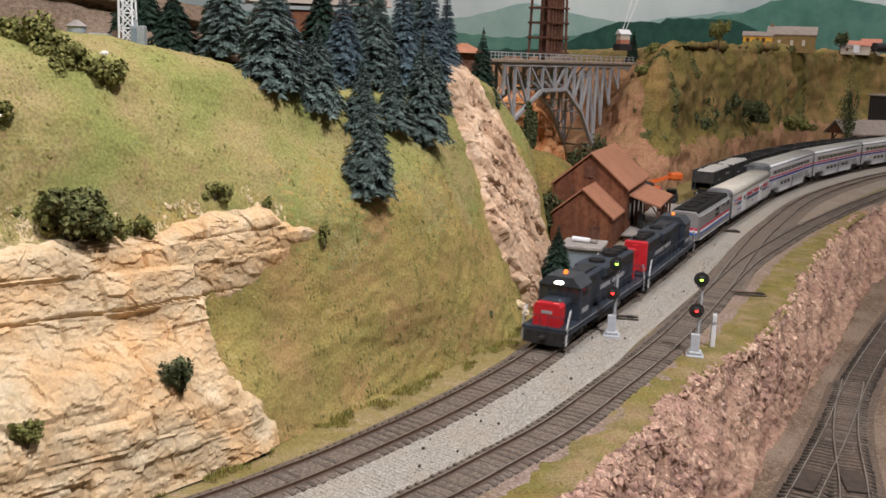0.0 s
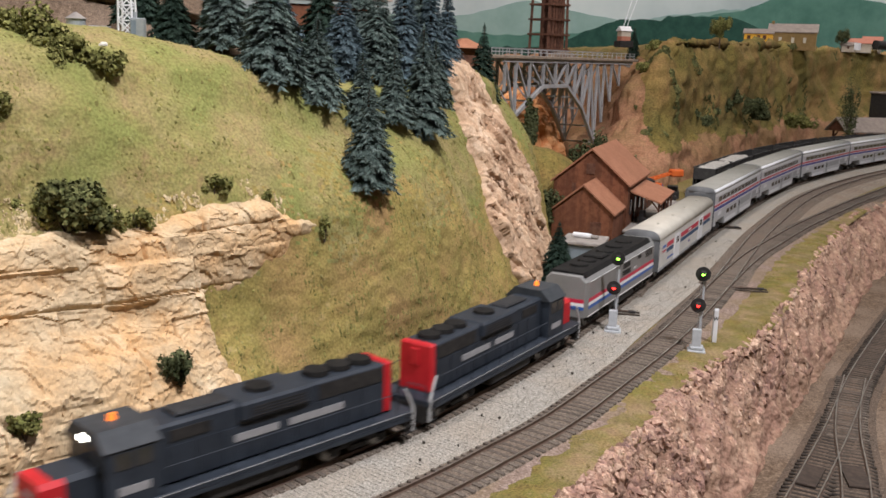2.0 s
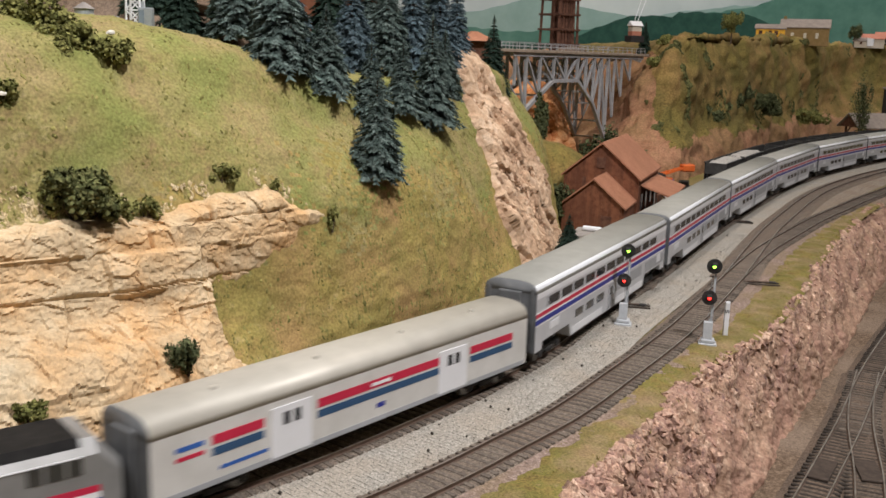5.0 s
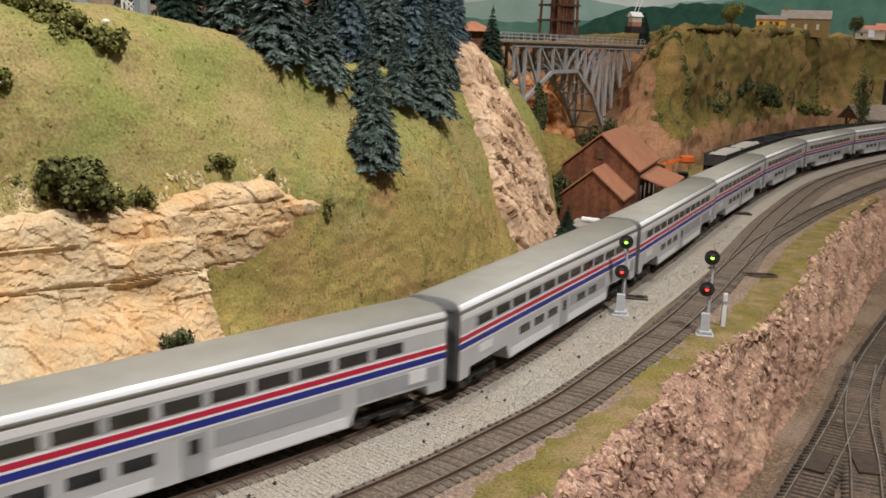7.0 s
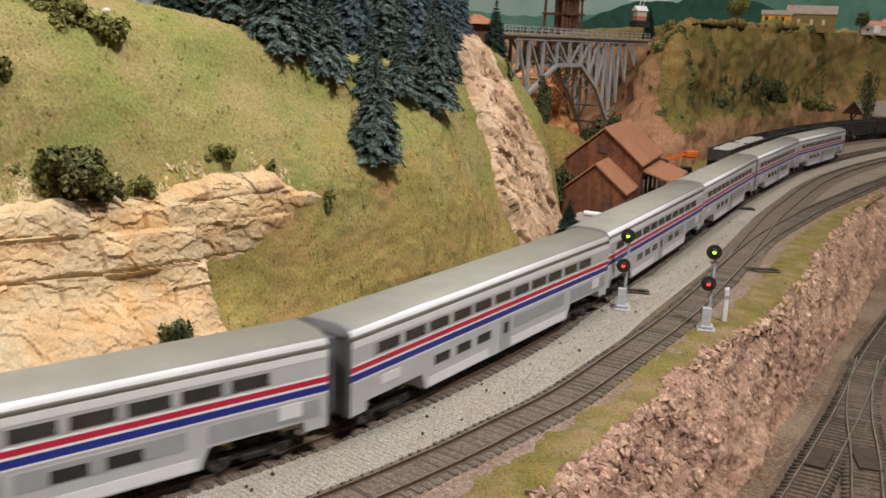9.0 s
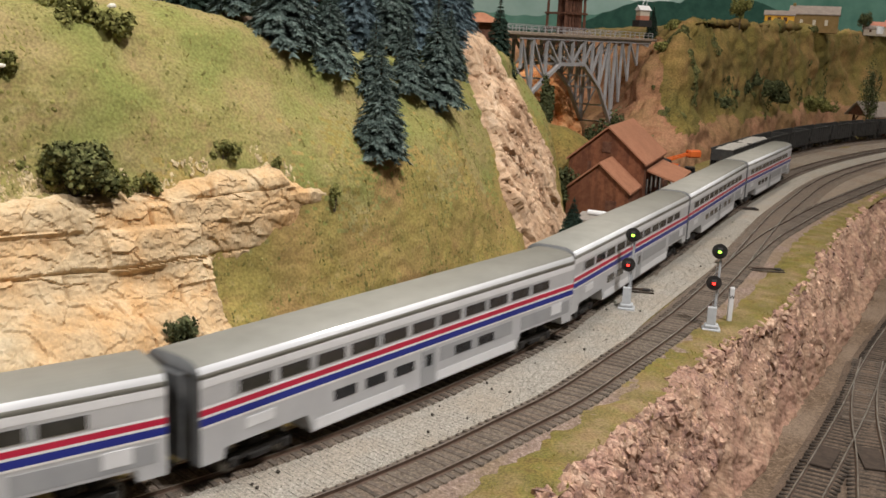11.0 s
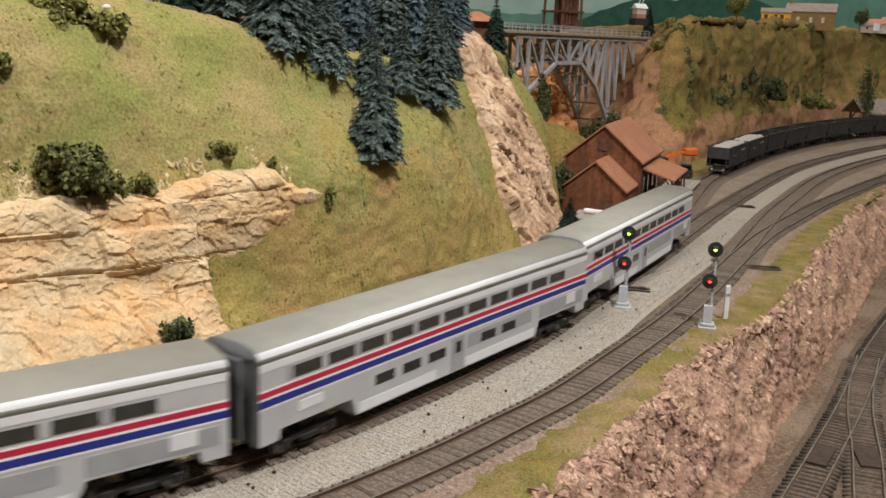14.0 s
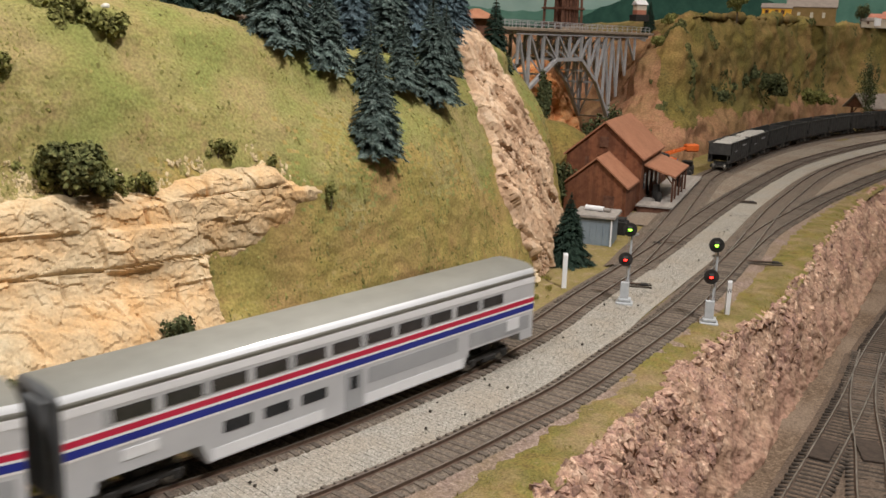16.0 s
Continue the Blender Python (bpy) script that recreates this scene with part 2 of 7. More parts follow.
# ---- track plan ----
def offset_line(line, d):
    """The line moved d metres to its right."""
    t = np.gradient(line[:, :2], axis=0)
    t /= np.linalg.norm(t, axis=1)[:, None]
    out = line.copy()
    out[:, 0] += t[:, 1] * d
    out[:, 1] -= t[:, 0] * d
    return out


MAIN = [(-4.4, -1.3), (-3.3, -1.1), (-2.2, -0.75), (-1.2, -0.28), (-0.55, 0.06), (-0.25, 0.268), (-0.09, 0.408), (-0.022, 0.488), (0.03, 0.562), (0.066, 0.622),
        (0.102, 0.694), (0.151, 0.786), (0.197, 0.873), (0.251, 0.983), (0.309, 1.1), (0.380, 1.235), (0.461, 1.383), (0.551, 1.538),
        (0.649, 1.681), (0.755, 1.819), (0.887, 1.975), (1.2, 2.29), (1.8, 2.68), (3.0, 2.95), (5.5, 2.95)]
PASSING = [(-1.1, -0.33), (-0.50, 0.01), (-0.20, 0.228), (-0.06, 0.35), (0.0, 0.414), (0.033, 0.455), (0.067, 0.499), (0.110, 0.568), (0.166, 0.662),
           (0.216, 0.757), (0.264, 0.853), (0.335, 0.985), (0.389, 1.071), (0.464, 1.187), (0.546, 1.302), (0.66, 1.457), (1.0, 1.86), (1.6, 2.3)]
CROSSOVER = [(0.264, 0.853), (0.325, 0.985), (0.385, 1.112), (0.455, 1.246), (0.531, 1.387), (0.619, 1.529), (0.793, 1.76), (1.1, 2.1)]
SIDING = [(0.160, 0.805), (0.200, 0.905), (0.244, 1.022), (0.298, 1.171), (0.378, 1.38), (0.437, 1.491), (0.544, 1.68), (0.661, 1.858), (0.88, 2.13), (1.3, 2.5)]
YARD = [(0.06, 0.27), (0.13, 0.385), (0.21, 0.519), (0.251, 0.586), (0.307, 0.679), (0.360, 0.773), (0.399, 0.838), (0.6, 1.15)]
YARD_SPUR = [(0.20, 0.36), (0.255, 0.522), (0.281, 0.588), (0.31, 0.668), (0.337, 0.73), (0.372, 0.80)]
YARD_Z = -0.070


def line_of(points, z=0.0, step=0.006):
    p = np.array([(*q, z) for q in points], float)
    n = int(np.linalg.norm(np.diff(p, axis=0), axis=1).sum() / step)
    return spline(p, n)


def sweep(name, line, outline, mats, index=None):
    """An outline of (right, up) pushed along a line."""
    rings = []
    for r, u in outline:
        c = offset_line(line, r)
        c[:, 2] += u
        rings.append(c)
    g = np.stack(rings, 1)
    nu, nv = g.shape[:2]
    faces = grid_faces(nu, nv)
    idx = None if index is None else np.tile(np.array(index), nu - 1)
    return mesh_of(name, g.reshape(-1, 3), faces, mats, index=idx)


def track(name, points, label, z=0.0, ballast=None, clear=(0, 0), shoulder=0.021):
    top = empty(name, Matrix.Identity(4), label, "track")
    line = line_of(points, z)
    if ballast:
        bed = new("ballast_bed", sweep("ballast_bed", line, [(-shoulder - 0.006, -0.0062), (-shoulder + 0.004, -0.0026), (0, -0.0023), (shoulder - 0.004, -0.0026), (shoulder + 0.006, -0.0062)], ballast))
        bed.parent = top
    for side in (-1, 1):
        c = side * 0.00875
        out = [(c - 0.0011, -0.0021), (c - 0.0003, -0.0017), (c - 0.0004, -0.0004), (c - 0.0005, 0.0), (c + 0.0005, 0.0), (c + 0.0004, -0.0004), (c + 0.0003, -0.0017), (c + 0.0011, -0.0021)]
        rail = new("rail", sweep("rail", line, out, [RAIL, RAILTOP], [0, 0, 0, 1, 0, 0, 0]))
        rail.parent = top
    return top


def ties_for(top, points, z, lo, hi, skip=None):
    """Sleepers at even steps; those between lo and hi along the plan's y are single pieces."""
    line = line_of(points, z, 0.0062)
    t = np.gradient(line, axis=0)
    bm = bmesh.new()
    box(bm, -0.0013, 0.0013, -0.0150, 0.0150, -0.0036, -0.0019, 0.0003)
    near = bpy.data.meshes.new("tie")
    bm.to_mesh(near)
    bm.free()
    near.materials.append(TIE_DARK if z < -0.01 else TIE)
    rng = random.Random(len(points))
    verts, faces = [], []
    for p, d in zip(line, t):
        if not (-0.3 < p[0] < 1.6 and 0.2 < p[1] < 2.6):
            continue
        a = math.atan2(d[1], d[0]) + rng.uniform(-0.03, 0.03)
        m = Matrix.Translation(p) @ Matrix.Rotation(a, 4, "Z") @ Matrix.Translation((0, rng.uniform(-0.0006, 0.0006), rng.uniform(-0.0003, 0.0001)))
        if lo < p[1] < hi:
            ob = new("tie", near)
            ob.parent = top
            ob.matrix_basis = m
        else:
            k = len(verts)
            verts += [m @ Vector((x, y, zz)) for x in (-0.0013, 0.0013) for y in (-0.015, 0.015) for zz in (-0.0036, -0.0019)]
            faces += [tuple(k + i for i in f) for f in ((1, 3, 7, 5), (0, 1, 5, 4), (2, 6, 7, 3), (0, 2, 3, 1), (4, 5, 7, 6))]
    if verts:
        ob = new("sleeper_bed", mesh_of("sleeper_bed", verts, faces, TIE))
        ob.parent = top
        tagged(ob, "row of weathered wooden sleepers", kind="stuff")


# ---- ground ----
def loft(name, curves, nu, nv, mats, push=None, smooth=True, parent=None):
    """A sheet through the given curves; push(p, u, v) moves each point along its normal."""
    same = len({len(c) for c in curves}) == 1
    rows = np.stack([spline_fixed(np.array(c, float), nu) if same else spline(c, nu) for c in curves], 1)
    g = np.stack([spline_fixed(rows[i], nv) for i in range(nu)])
    if push:
        nrm = grid_normals(g)
        off = np.array([[push(g[i, j], i / (nu - 1), j / (nv - 1)) for j in range(nv)] for i in range(nu)])
        g = g + nrm * off[..., None]
    ob = new(name, mesh_of(name, g.reshape(-1, 3), grid_faces(nu, nv), mats, smooth))
    return ob, g


def spline_fixed(p, n):
    """Smooth curve through p, evenly spaced in its own numbering, so that rows stay in step."""
    k = len(p) - 1
    t = np.linspace(0, k, n)
    i = np.minimum(t.astype(int), k - 1)
    f = (t - i)[:, None]
    a, b, c, d = p[np.maximum(i - 1, 0)], p[i], p[i + 1], p[np.minimum(i + 2, k)]
    m1, m2 = (c - a) / 2, (d - b) / 2
    return (2 * f**3 - 3 * f**2 + 1) * b + (f**3 - 2 * f * f + f) * m1 + (3 * f * f - 2 * f**3) * c + (f**3 - f * f) * m2


ROCK_TOP = [(-4.6, -1.7), (-0.30, -0.06), (-0.08, 0.20), (0.0, 0.31), (0.051, 0.392), (0.069, 0.422), (0.095, 0.463), (0.121, 0.504), (0.150, 0.566), (0.194, 0.626),
            (0.246, 0.692), (0.318, 0.821), (0.408, 1.001), (0.515, 1.188), (0.628, 1.367), (1.0, 1.78), (1.6, 2.2), (5.5, 2.6)]
ROCK_TOE = [(-4.6, -1.8), (-0.20, -0.10), (0.0, 0.16), (0.10, 0.36), (0.152, 0.475), (0.17, 0.52), (0.192, 0.555), (0.214, 0.587), (0.243, 0.64), (0.274, 0.693),
            (0.312, 0.758), (0.375, 0.86), (0.444, 0.983), (0.539, 1.148), (0.66, 1.31), (1.05, 1.7), (1.7, 2.1), (5.5, 2.45)]

upper, _ = loft("ground", [[(-4.6, 0.2, -0.006), (-1.0, 0.9, -0.006), (-0.3, 1.6, -0.006), (0.2, 3.0, -0.006), (5.5, 3.7, -0.006)],
                           [(-4.6, -1.0, -0.006), (-0.3, 0.5, -0.006), (0.1, 1.3, -0.006), (0.7, 2.2, -0.006), (5.5, 3.2, -0.006)],
                           [(x, y, -0.0065) for x, y in ROCK_TOP]], 300, 14, EDGE, lambda p, u, v: 0.0012 * fbm(p, 0.02, 2) - 0.0005)
tagged(upper, "earth and dry turf of the layout's upper level", "ground", kind="structure")

low = new("yard_ground", mesh_of("yard_ground", [(-4.6, -2.0, -0.0765), (5.6, -2.0, -0.0765), (5.6, 3.0, -0.0765), (-4.6, 3.0, -0.0765)], [(0, 1, 2, 3)], DIRT))
tagged(low, "tan dirt of the lower yard", "ground", kind="structure")

# gravel between the two main lines
gl = line_of(MAIN[4:22], 0.0)
gravel = new("gravel_strip", sweep("gravel_strip", gl, [(0.004, -0.0034), (0.014, -0.0032), (0.026, -0.0031), (0.038, -0.0033), (0.050, -0.0045)], GRAVEL))
tagged(gravel, "pale grey gravel between the two main tracks", "gravel", kind="structure")

TAN_GRAVEL = material("tan_gravel", [(0.16, 0.135, 0.108), (0.25, 0.215, 0.175), (0.34, 0.30, 0.25)], 0.003, 0.95, 1.0,
                      big=(0.06, (0.21, 0.155, 0.115), 0.6), grain=(0.001, 0.35), coords="World", spec=0.1, depth=0.0012)
PINK_GRIT = material("pinkish_grit", [(0.14, 0.10, 0.08), (0.235, 0.175, 0.145), (0.33, 0.26, 0.22)], 0.003, 0.95, 1.0,
                     big=(0.03, (0.20, 0.15, 0.085), 0.5), grain=(0.001, 0.35), coords="World", spec=0.1, depth=0.0012)
for nm, pts, outline, mt, lab in (
        ("gravel_strip_far", MAIN[13:22], [(-0.085, -0.0058), (-0.060, -0.0046), (-0.035, -0.0043), (-0.012, -0.0042)], TAN_GRAVEL, "tan gravel between the siding and the main track"),
        ("gravel_strip_fork", CROSSOVER[3:], [(0.012, -0.0044), (0.030, -0.0043), (0.055, -0.0052)], TAN_GRAVEL, "tan gravel in the fork of the turnout"),
        ("gravel_shoulder", PASSING[1:16], [(0.013, -0.0032), (0.020, -0.0035), (0.027, -0.0044), (0.032, -0.0075)], PINK_GRIT, "pinkish grit shoulder beside the passing track")):
    tagged(new(nm, sweep(nm, line_of(pts, 0.0), outline, mt)), lab, "gravel", kind="structure")

t_main = track("main_track", MAIN, "weathered main track on grey and brown ballast", 0.0, BALLAST, shoulder=0.017)
t_pass = track("passing_track", PASSING, "weathered passing track on brown ballast", 0.0, BALLAST, shoulder=0.017)
t_cross = track("crossover_track", CROSSOVER, "turnout track leaving the passing line", 0.0004, BALLAST)
t_side = track("siding_track", SIDING, "rusty siding under the coal hoppers", 0.0003, BALLAST)
t_yard = track("yard_track", YARD, "rusty lower yard track set in dirt", YARD_Z, YARDBED, shoulder=0.015)
t_spur = track("yard_spur", YARD_SPUR, "curved spur of the lower yard", YARD_Z + 0.0003, YARDBED, shoulder=0.015)

# ---- the near hill ----
HILL_TOE = [(-0.40, 0.21), (-0.235, 0.33), (-0.137, 0.411), (-0.082, 0.479), (-0.025, 0.558), (0.026, 0.636), (0.062, 0.700), (0.080, 0.785),
            (0.098, 0.870), (0.126, 1.02), (0.122, 1.20), (0.130, 1.45), (0.150, 1.75)]
HILL_N = [(-0.80, 0.60), (-0.82, 0.57), (-0.83, 0.56), (-0.82, 0.57), (-0.83, 0.56), (-0.86, 0.50), (-0.95, 0.31), (-0.96, 0.26), (-0.97, 0.22), (-0.99, 0.1), (-1, 0), (-1, 0), (-1, 0)]
HILL_PROFILE = [
    [(0, 0), (0.010, 0.042), (0.036, 0.072), (0.050, 0.110), (0.060, 0.128), (0.078, 0.183), (0.12, 0.213), (0.30, 0.250)],
    [(0, 0), (0.010, 0.042), (0.036, 0.072), (0.050, 0.110), (0.058, 0.127), (0.076, 0.183), (0.12, 0.212), (0.30, 0.245)],
    [(0, 0), (0.009, 0.042), (0.036, 0.074), (0.048, 0.110), (0.057, 0.124), (0.075, 0.181), (0.12, 0.210), (0.30, 0.235)],
    [(0, 0), (0.012, 0.030), (0.025, 0.058), (0.033, 0.100), (0.040, 0.126), (0.068, 0.172), (0.11, 0.207), (0.30, 0.218)],
    [(0, 0), (0.006, 0.025), (0.010, 0.055), (0.018, 0.090), (0.027, 0.118), (0.055, 0.150), (0.10, 0.190), (0.30, 0.205)],
    [(0, 0), (0.006, 0.025), (0.012, 0.055), (0.022, 0.090), (0.035, 0.120), (0.058, 0.150), (0.10, 0.180), (0.30, 0.200)],
    [(0, 0), (0.008, 0.020), (0.024, 0.058), (0.038, 0.090), (0.053, 0.117), (0.070, 0.145), (0.10, 0.175), (0.30, 0.200)],
    [(0, 0), (0.006, 0.025), (0.020, 0.065), (0.036, 0.100), (0.050, 0.130), (0.066, 0.160), (0.10, 0.195), (0.30, 0.205)],
    [(0, 0), (0.004, 0.030), (0.012, 0.060), (0.022, 0.094), (0.034, 0.122), (0.055, 0.155), (0.09, 0.195), (0.30, 0.200)],
    [(0, 0), (0.006, 0.030), (0.015, 0.070), (0.024, 0.104), (0.038, 0.130), (0.062, 0.158), (0.09, 0.176), (0.30, 0.190)],
    [(0, 0), (0.020, 0.040), (0.030, 0.080), (0.040, 0.110), (0.050, 0.140), (0.070, 0.170), (0.09, 0.190), (0.30, 0.200)],
    [(0, 0), (0.020, 0.040), (0.030, 0.080), (0.040, 0.110), (0.050, 0.140), (0.070, 0.170), (0.09, 0.190), (0.30, 0.200)],
    [(0, 0), (0.020, 0.040), (0.030, 0.080), (0.040, 0.110), (0.050, 0.140), (0.070, 0.170), (0.09, 0.190), (0.30, 0.200)],
]
hill_rows = []
for level in range(8):
    hill_rows.append([(t[0] + n[0] * pr[level][0], t[1] + n[1] * pr[level][0], pr[level][1] - 0.006) for t, n, pr in zip(HILL_TOE, HILL_N, HILL_PROFILE)])
HILL_U, HILL_V = 420, 120


def station_rows(nu, nv):
    """The hill as a grid: stations along the toe, levels up the slope."""
    rows = np.stack([spline_fixed(np.array(r), nu) for r in hill_rows], 1)
    return np.stack([spline_fixed(rows[i], nv) for i in range(nu)])


hill_g = station_rows(HILL_U, HILL_V)
hill_n = -grid_normals(hill_g)
if hill_n[60, 40, 2] < 0:
    hill_n = -hill_n
hill_off = np.array([[0.0016 * fbm(hill_g[i, j], 0.03, 3) + 0.0011 * fbm(hill_g[i, j], 0.006, 3) for j in range(HILL_V)] for i in range(HILL_U)])
hill_g = hill_g + hill_n * hill_off[..., None]
hill_rng = random.Random(8)
low_turf = [1 if hill_g[i, j, 2] + hill_rng.gauss(0, 0.012) < 0.098 + 0.04 * fbm(hill_g[i, j], 0.05, 3, 4.0) else 0 for i in range(HILL_U - 1) for j in range(HILL_V - 1)]
hill = new("hillside", mesh_of("hillside", hill_g.reshape(-1, 3), grid_faces(HILL_U, HILL_V), [GRASS, GRASS_LOW], True, low_turf))
tagged(hill, "steep scenic hillside of dry grass and earth", "hillside", kind="structure")

# right-hand rock slope down to the yard
slope_rows = [[(x - 0.008, y + 0.004, -0.013) for x, y in ROCK_TOP],
              [(x, y, -0.0055) for x, y in ROCK_TOP],
              [(a[0] * 0.66 + b[0] * 0.34, a[1] * 0.66 + b[1] * 0.34, -0.026) for a, b in zip(ROCK_TOP, ROCK_TOE)],
              [(a[0] * 0.3 + b[0] * 0.7, a[1] * 0.3 + b[1] * 0.7, -0.055) for a, b in zip(ROCK_TOP, ROCK_TOE)],
              [(x, y, -0.079) for x, y in ROCK_TOE]]


def crag(p, size, seed=0.0):
    """Broken rock: flat facets at random depths, with sharp edges between."""
    q = Vector((p[0] / size + seed, p[1] / size, p[2] / size * 0.8))
    d, pts = noise.voronoi(q, distance_metric="DISTANCE", exponent=2.5)
    c = noise.cell(pts[0] * 7.3)
    tilt = (q - pts[0]).dot(Vector((noise.cell(pts[0] * 3.1) - 0.5, noise.cell(pts[0] * 5.7) - 0.5, noise.cell(pts[0] * 9.2) - 0.5)))
    return (c - 0.5) * 0.9 + tilt * 0.75 - 0.35 * max(0.0, 0.16 - (d[1] - d[0])) / 0.16


def slope_push(p, u, v):
    edge = min(1.0, v / 0.2, (1 - v) / 0.08)
    return max(edge, 0) * (0.0050 * fbm(p, 0.022, 5, 3.0) + 0.0010 * fbm(p, 0.003, 2))


near_rows = [[r[i] for i in range(3, 17)] for r in slope_rows]
rock_slope, slope_g = loft("rock_slope", near_rows, 860, 110, TALUS, slope_push, True)

_bm = bmesh.new()
bmesh.ops.create_icosphere(_bm, subdivisions=1, radius=1.0)
ICO_V = np.array([v.co for v in _bm.verts])
ICO_F = np.array([[v.index for v in f.verts] for f in _bm.faces])
_bm.free()


def shards(name, g, count, small, large, mat, seed, u_range, v_range, normal_up, keep=None, bury=0.35):
    """Angular broken stones bedded in a sheet of ground, joined into one."""
    r = np.random.RandomState(seed)
    nu, nv = g.shape[:2]
    n = grid_normals(g)
    if n[nu // 2, nv // 2] @ np.array(normal_up) < 0:
        n = -n
    du = np.gradient(g, axis=0)
    vs, fs, k = [], [], 0
    while count > 0:
        count -= 1
        i, j = int(r.uniform(*u_range) * (nu - 1)), int(r.uniform(*v_range) * (nv - 1))
        p = g[i, j]
        if keep and not keep(p):
            continue
        size = small + (large - small) * r.rand() ** 2.6
        along_u = du[i, j] / (np.linalg.norm(du[i, j]) + 1e-9)
        down = np.cross(along_u, n[i, j])
        a = r.uniform(-0.9, 0.9)
        e1, e2 = along_u * np.cos(a) + down * np.sin(a), down * np.cos(a) - along_u * np.sin(a)
        tilt = r.uniform(-0.5, 0.5)
        e3 = n[i, j] * np.cos(tilt) + e1 * np.sin(tilt)
        body = np.sign(ICO_V) * np.abs(ICO_V) ** 0.7 * (1 + 0.30 * r.uniform(-1, 1, (len(ICO_V), 1)))
        q = (body[:, :1] * e1 * size * r.uniform(0.5, 0.9) + body[:, 1:2] * e2 * size * r.uniform(0.8, 1.7) + body[:, 2:] * e3 * size * r.uniform(0.45, 0.8))
        vs.append(p - n[i, j] * size * bury + q)
        fs.append(ICO_F + k)
        k += len(ICO_V)
    ob = new(name, mesh_of(name, np.concatenate(vs), np.concatenate(fs), mat))
    return ob


SHARD = material("broken_pink_stone", [(0.18, 0.115, 0.108), (0.41, 0.265, 0.185), (0.63, 0.48, 0.365)], 0.006, 0.9, 0.6,
                 big=(0.03, (0.26, 0.15, 0.125), 0.6), grain=(0.0015, 0.2), random=0.34, coords="World", spec=0.15, depth=0.0008)
tagged(shards("slope_stones", slope_g, 15000, 0.0008, 0.0046, SHARD, 4, (0.0, 0.86), (0.05, 0.96), (0.7, -0.5, 0.5), lambda p: p[2] > -0.047 + 0.028 * fbm(p, 0.03, 3, 2.0), 0.5), "broken pink and purple-grey stones bedded in the slope", "rocks", kind="stuff")
tagged(rock_slope, "broken pinkish rock slope below the track shelf", "rock slope", kind="structure")

# ---- far hill and canyon ----
FAR_TOE = [(-0.5, 2.0), (0.0, 1.95), (0.20, 1.88), (0.255, 1.70), (0.285, 1.58), (0.37, 1.56), (0.45, 1.68), (0.60, 1.92), (0.78, 2.20), (1.05, 2.56), (1.6, 2.95), (3.0, 3.1)]
FAR_CREST = [(-0.5, 2.2, 0.185), (0.0, 2.15, 0.190), (0.28, 2.08, 0.190), (0.345, 1.86, 0.195), (0.362, 1.76, 0.200), (0.405, 1.74, 0.228), (0.50, 1.88, 0.234), (0.68, 2.12, 0.239),
             (0.88, 2.42, 0.243), (1.18, 2.78, 0.245), (1.7, 3.10, 0.236), (3.0, 3.35, 0.236)]
far_rows = [[(x, y, -0.008) for x, y in FAR_TOE],
            [(a[0] * 0.86 + b[0] * 0.14, a[1] * 0.86 + b[1] * 0.14, 0.045) for a, b in zip(FAR_TOE, FAR_CREST)],
            [(a[0] * 0.45 + b[0] * 0.55, a[1] * 0.45 + b[1] * 0.55, 0.085) for a, b in zip(FAR_TOE, FAR_CREST)],
            [(a[0] * 0.22 + b[0] * 0.78, a[1] * 0.22 + b[1] * 0.78, 0.150) for a, b in zip(FAR_TOE, FAR_CREST)],
            [(a[0] * 0.06 + b[0] * 0.94, a[1] * 0.06 + b[1] * 0.94, b[2] - 0.018) for a, b in zip(FAR_TOE, FAR_CREST)],
            [(b[0] + 0.008, b[1] + 0.025, b[2]) for b in FAR_CREST],
            [(b[0] + 0.016, b[1] + 0.075, b[2] + 0.001) for b in FAR_CREST],
            [(b[0] + 0.03, b[1] + 0.20, b[2]) for b in FAR_CREST],
            [(b[0] + 0.05, max(3.75, b[1] + 0.4), b[2]) for b in FAR_CREST]]
far_hill, far_g = loft("far_hillside", [r[:11] for r in far_rows], 340, 110, [GRASS_FAR, EARTH, GRASS], lambda p, u, v: (0.016 * fbm(p, 0.12, 4, 2.0) - 0.014 * abs(fbm((p[0], p[1], p[2] * 0.5), 0.07, 3, 7.0))) * min(1, v * 5, (1 - v) * 4) + 0.005 * fbm(p, 0.02, 3), True)
tagged(far_hill, "olive grassed bluff with a red earth foot", "hillside", kind="structure")
idx = []
for i in range(339):
    for j in range(109):
        z = far_g[i, j, 2]
        e = 0.052 + 0.02 * fbm(far_g[i, j], 0.06, 3)
        idx.append(1 if z < e or far_g[i, j, 0] < 0.365 + 0.02 * fbm(far_g[i, j], 0.05, 2) else 0)
far_hill.data.polygons.foreach_set("material_index", np.array(idx, dtype=np.int32))

wall_rows = [[(0.07, 1.60, -0.01), (0.12, 1.555, -0.01), (0.205, 1.60, -0.01), (0.240, 1.70, -0.01)],
             [(0.07, 1.61, 0.05), (0.125, 1.565, 0.05), (0.200, 1.605, 0.05), (0.232, 1.71, 0.05)],
             [(0.08, 1.63, 0.095), (0.130, 1.58, 0.10), (0.192, 1.62, 0.095), (0.222, 1.72, 0.085)],
             [(0.10, 1.66, 0.125), (0.140, 1.61, 0.135), (0.182, 1.65, 0.130), (0.212, 1.75, 0.105)],
             [(0.11, 1.75, 0.142), (0.145, 1.70, 0.150), (0.178, 1.74, 0.142), (0.205, 1.82, 0.115)],
             [(0.11, 1.9, 0.14), (0.145, 1.9, 0.14), (0.175, 1.9, 0.13), (0.20, 1.92, 0.11)]]
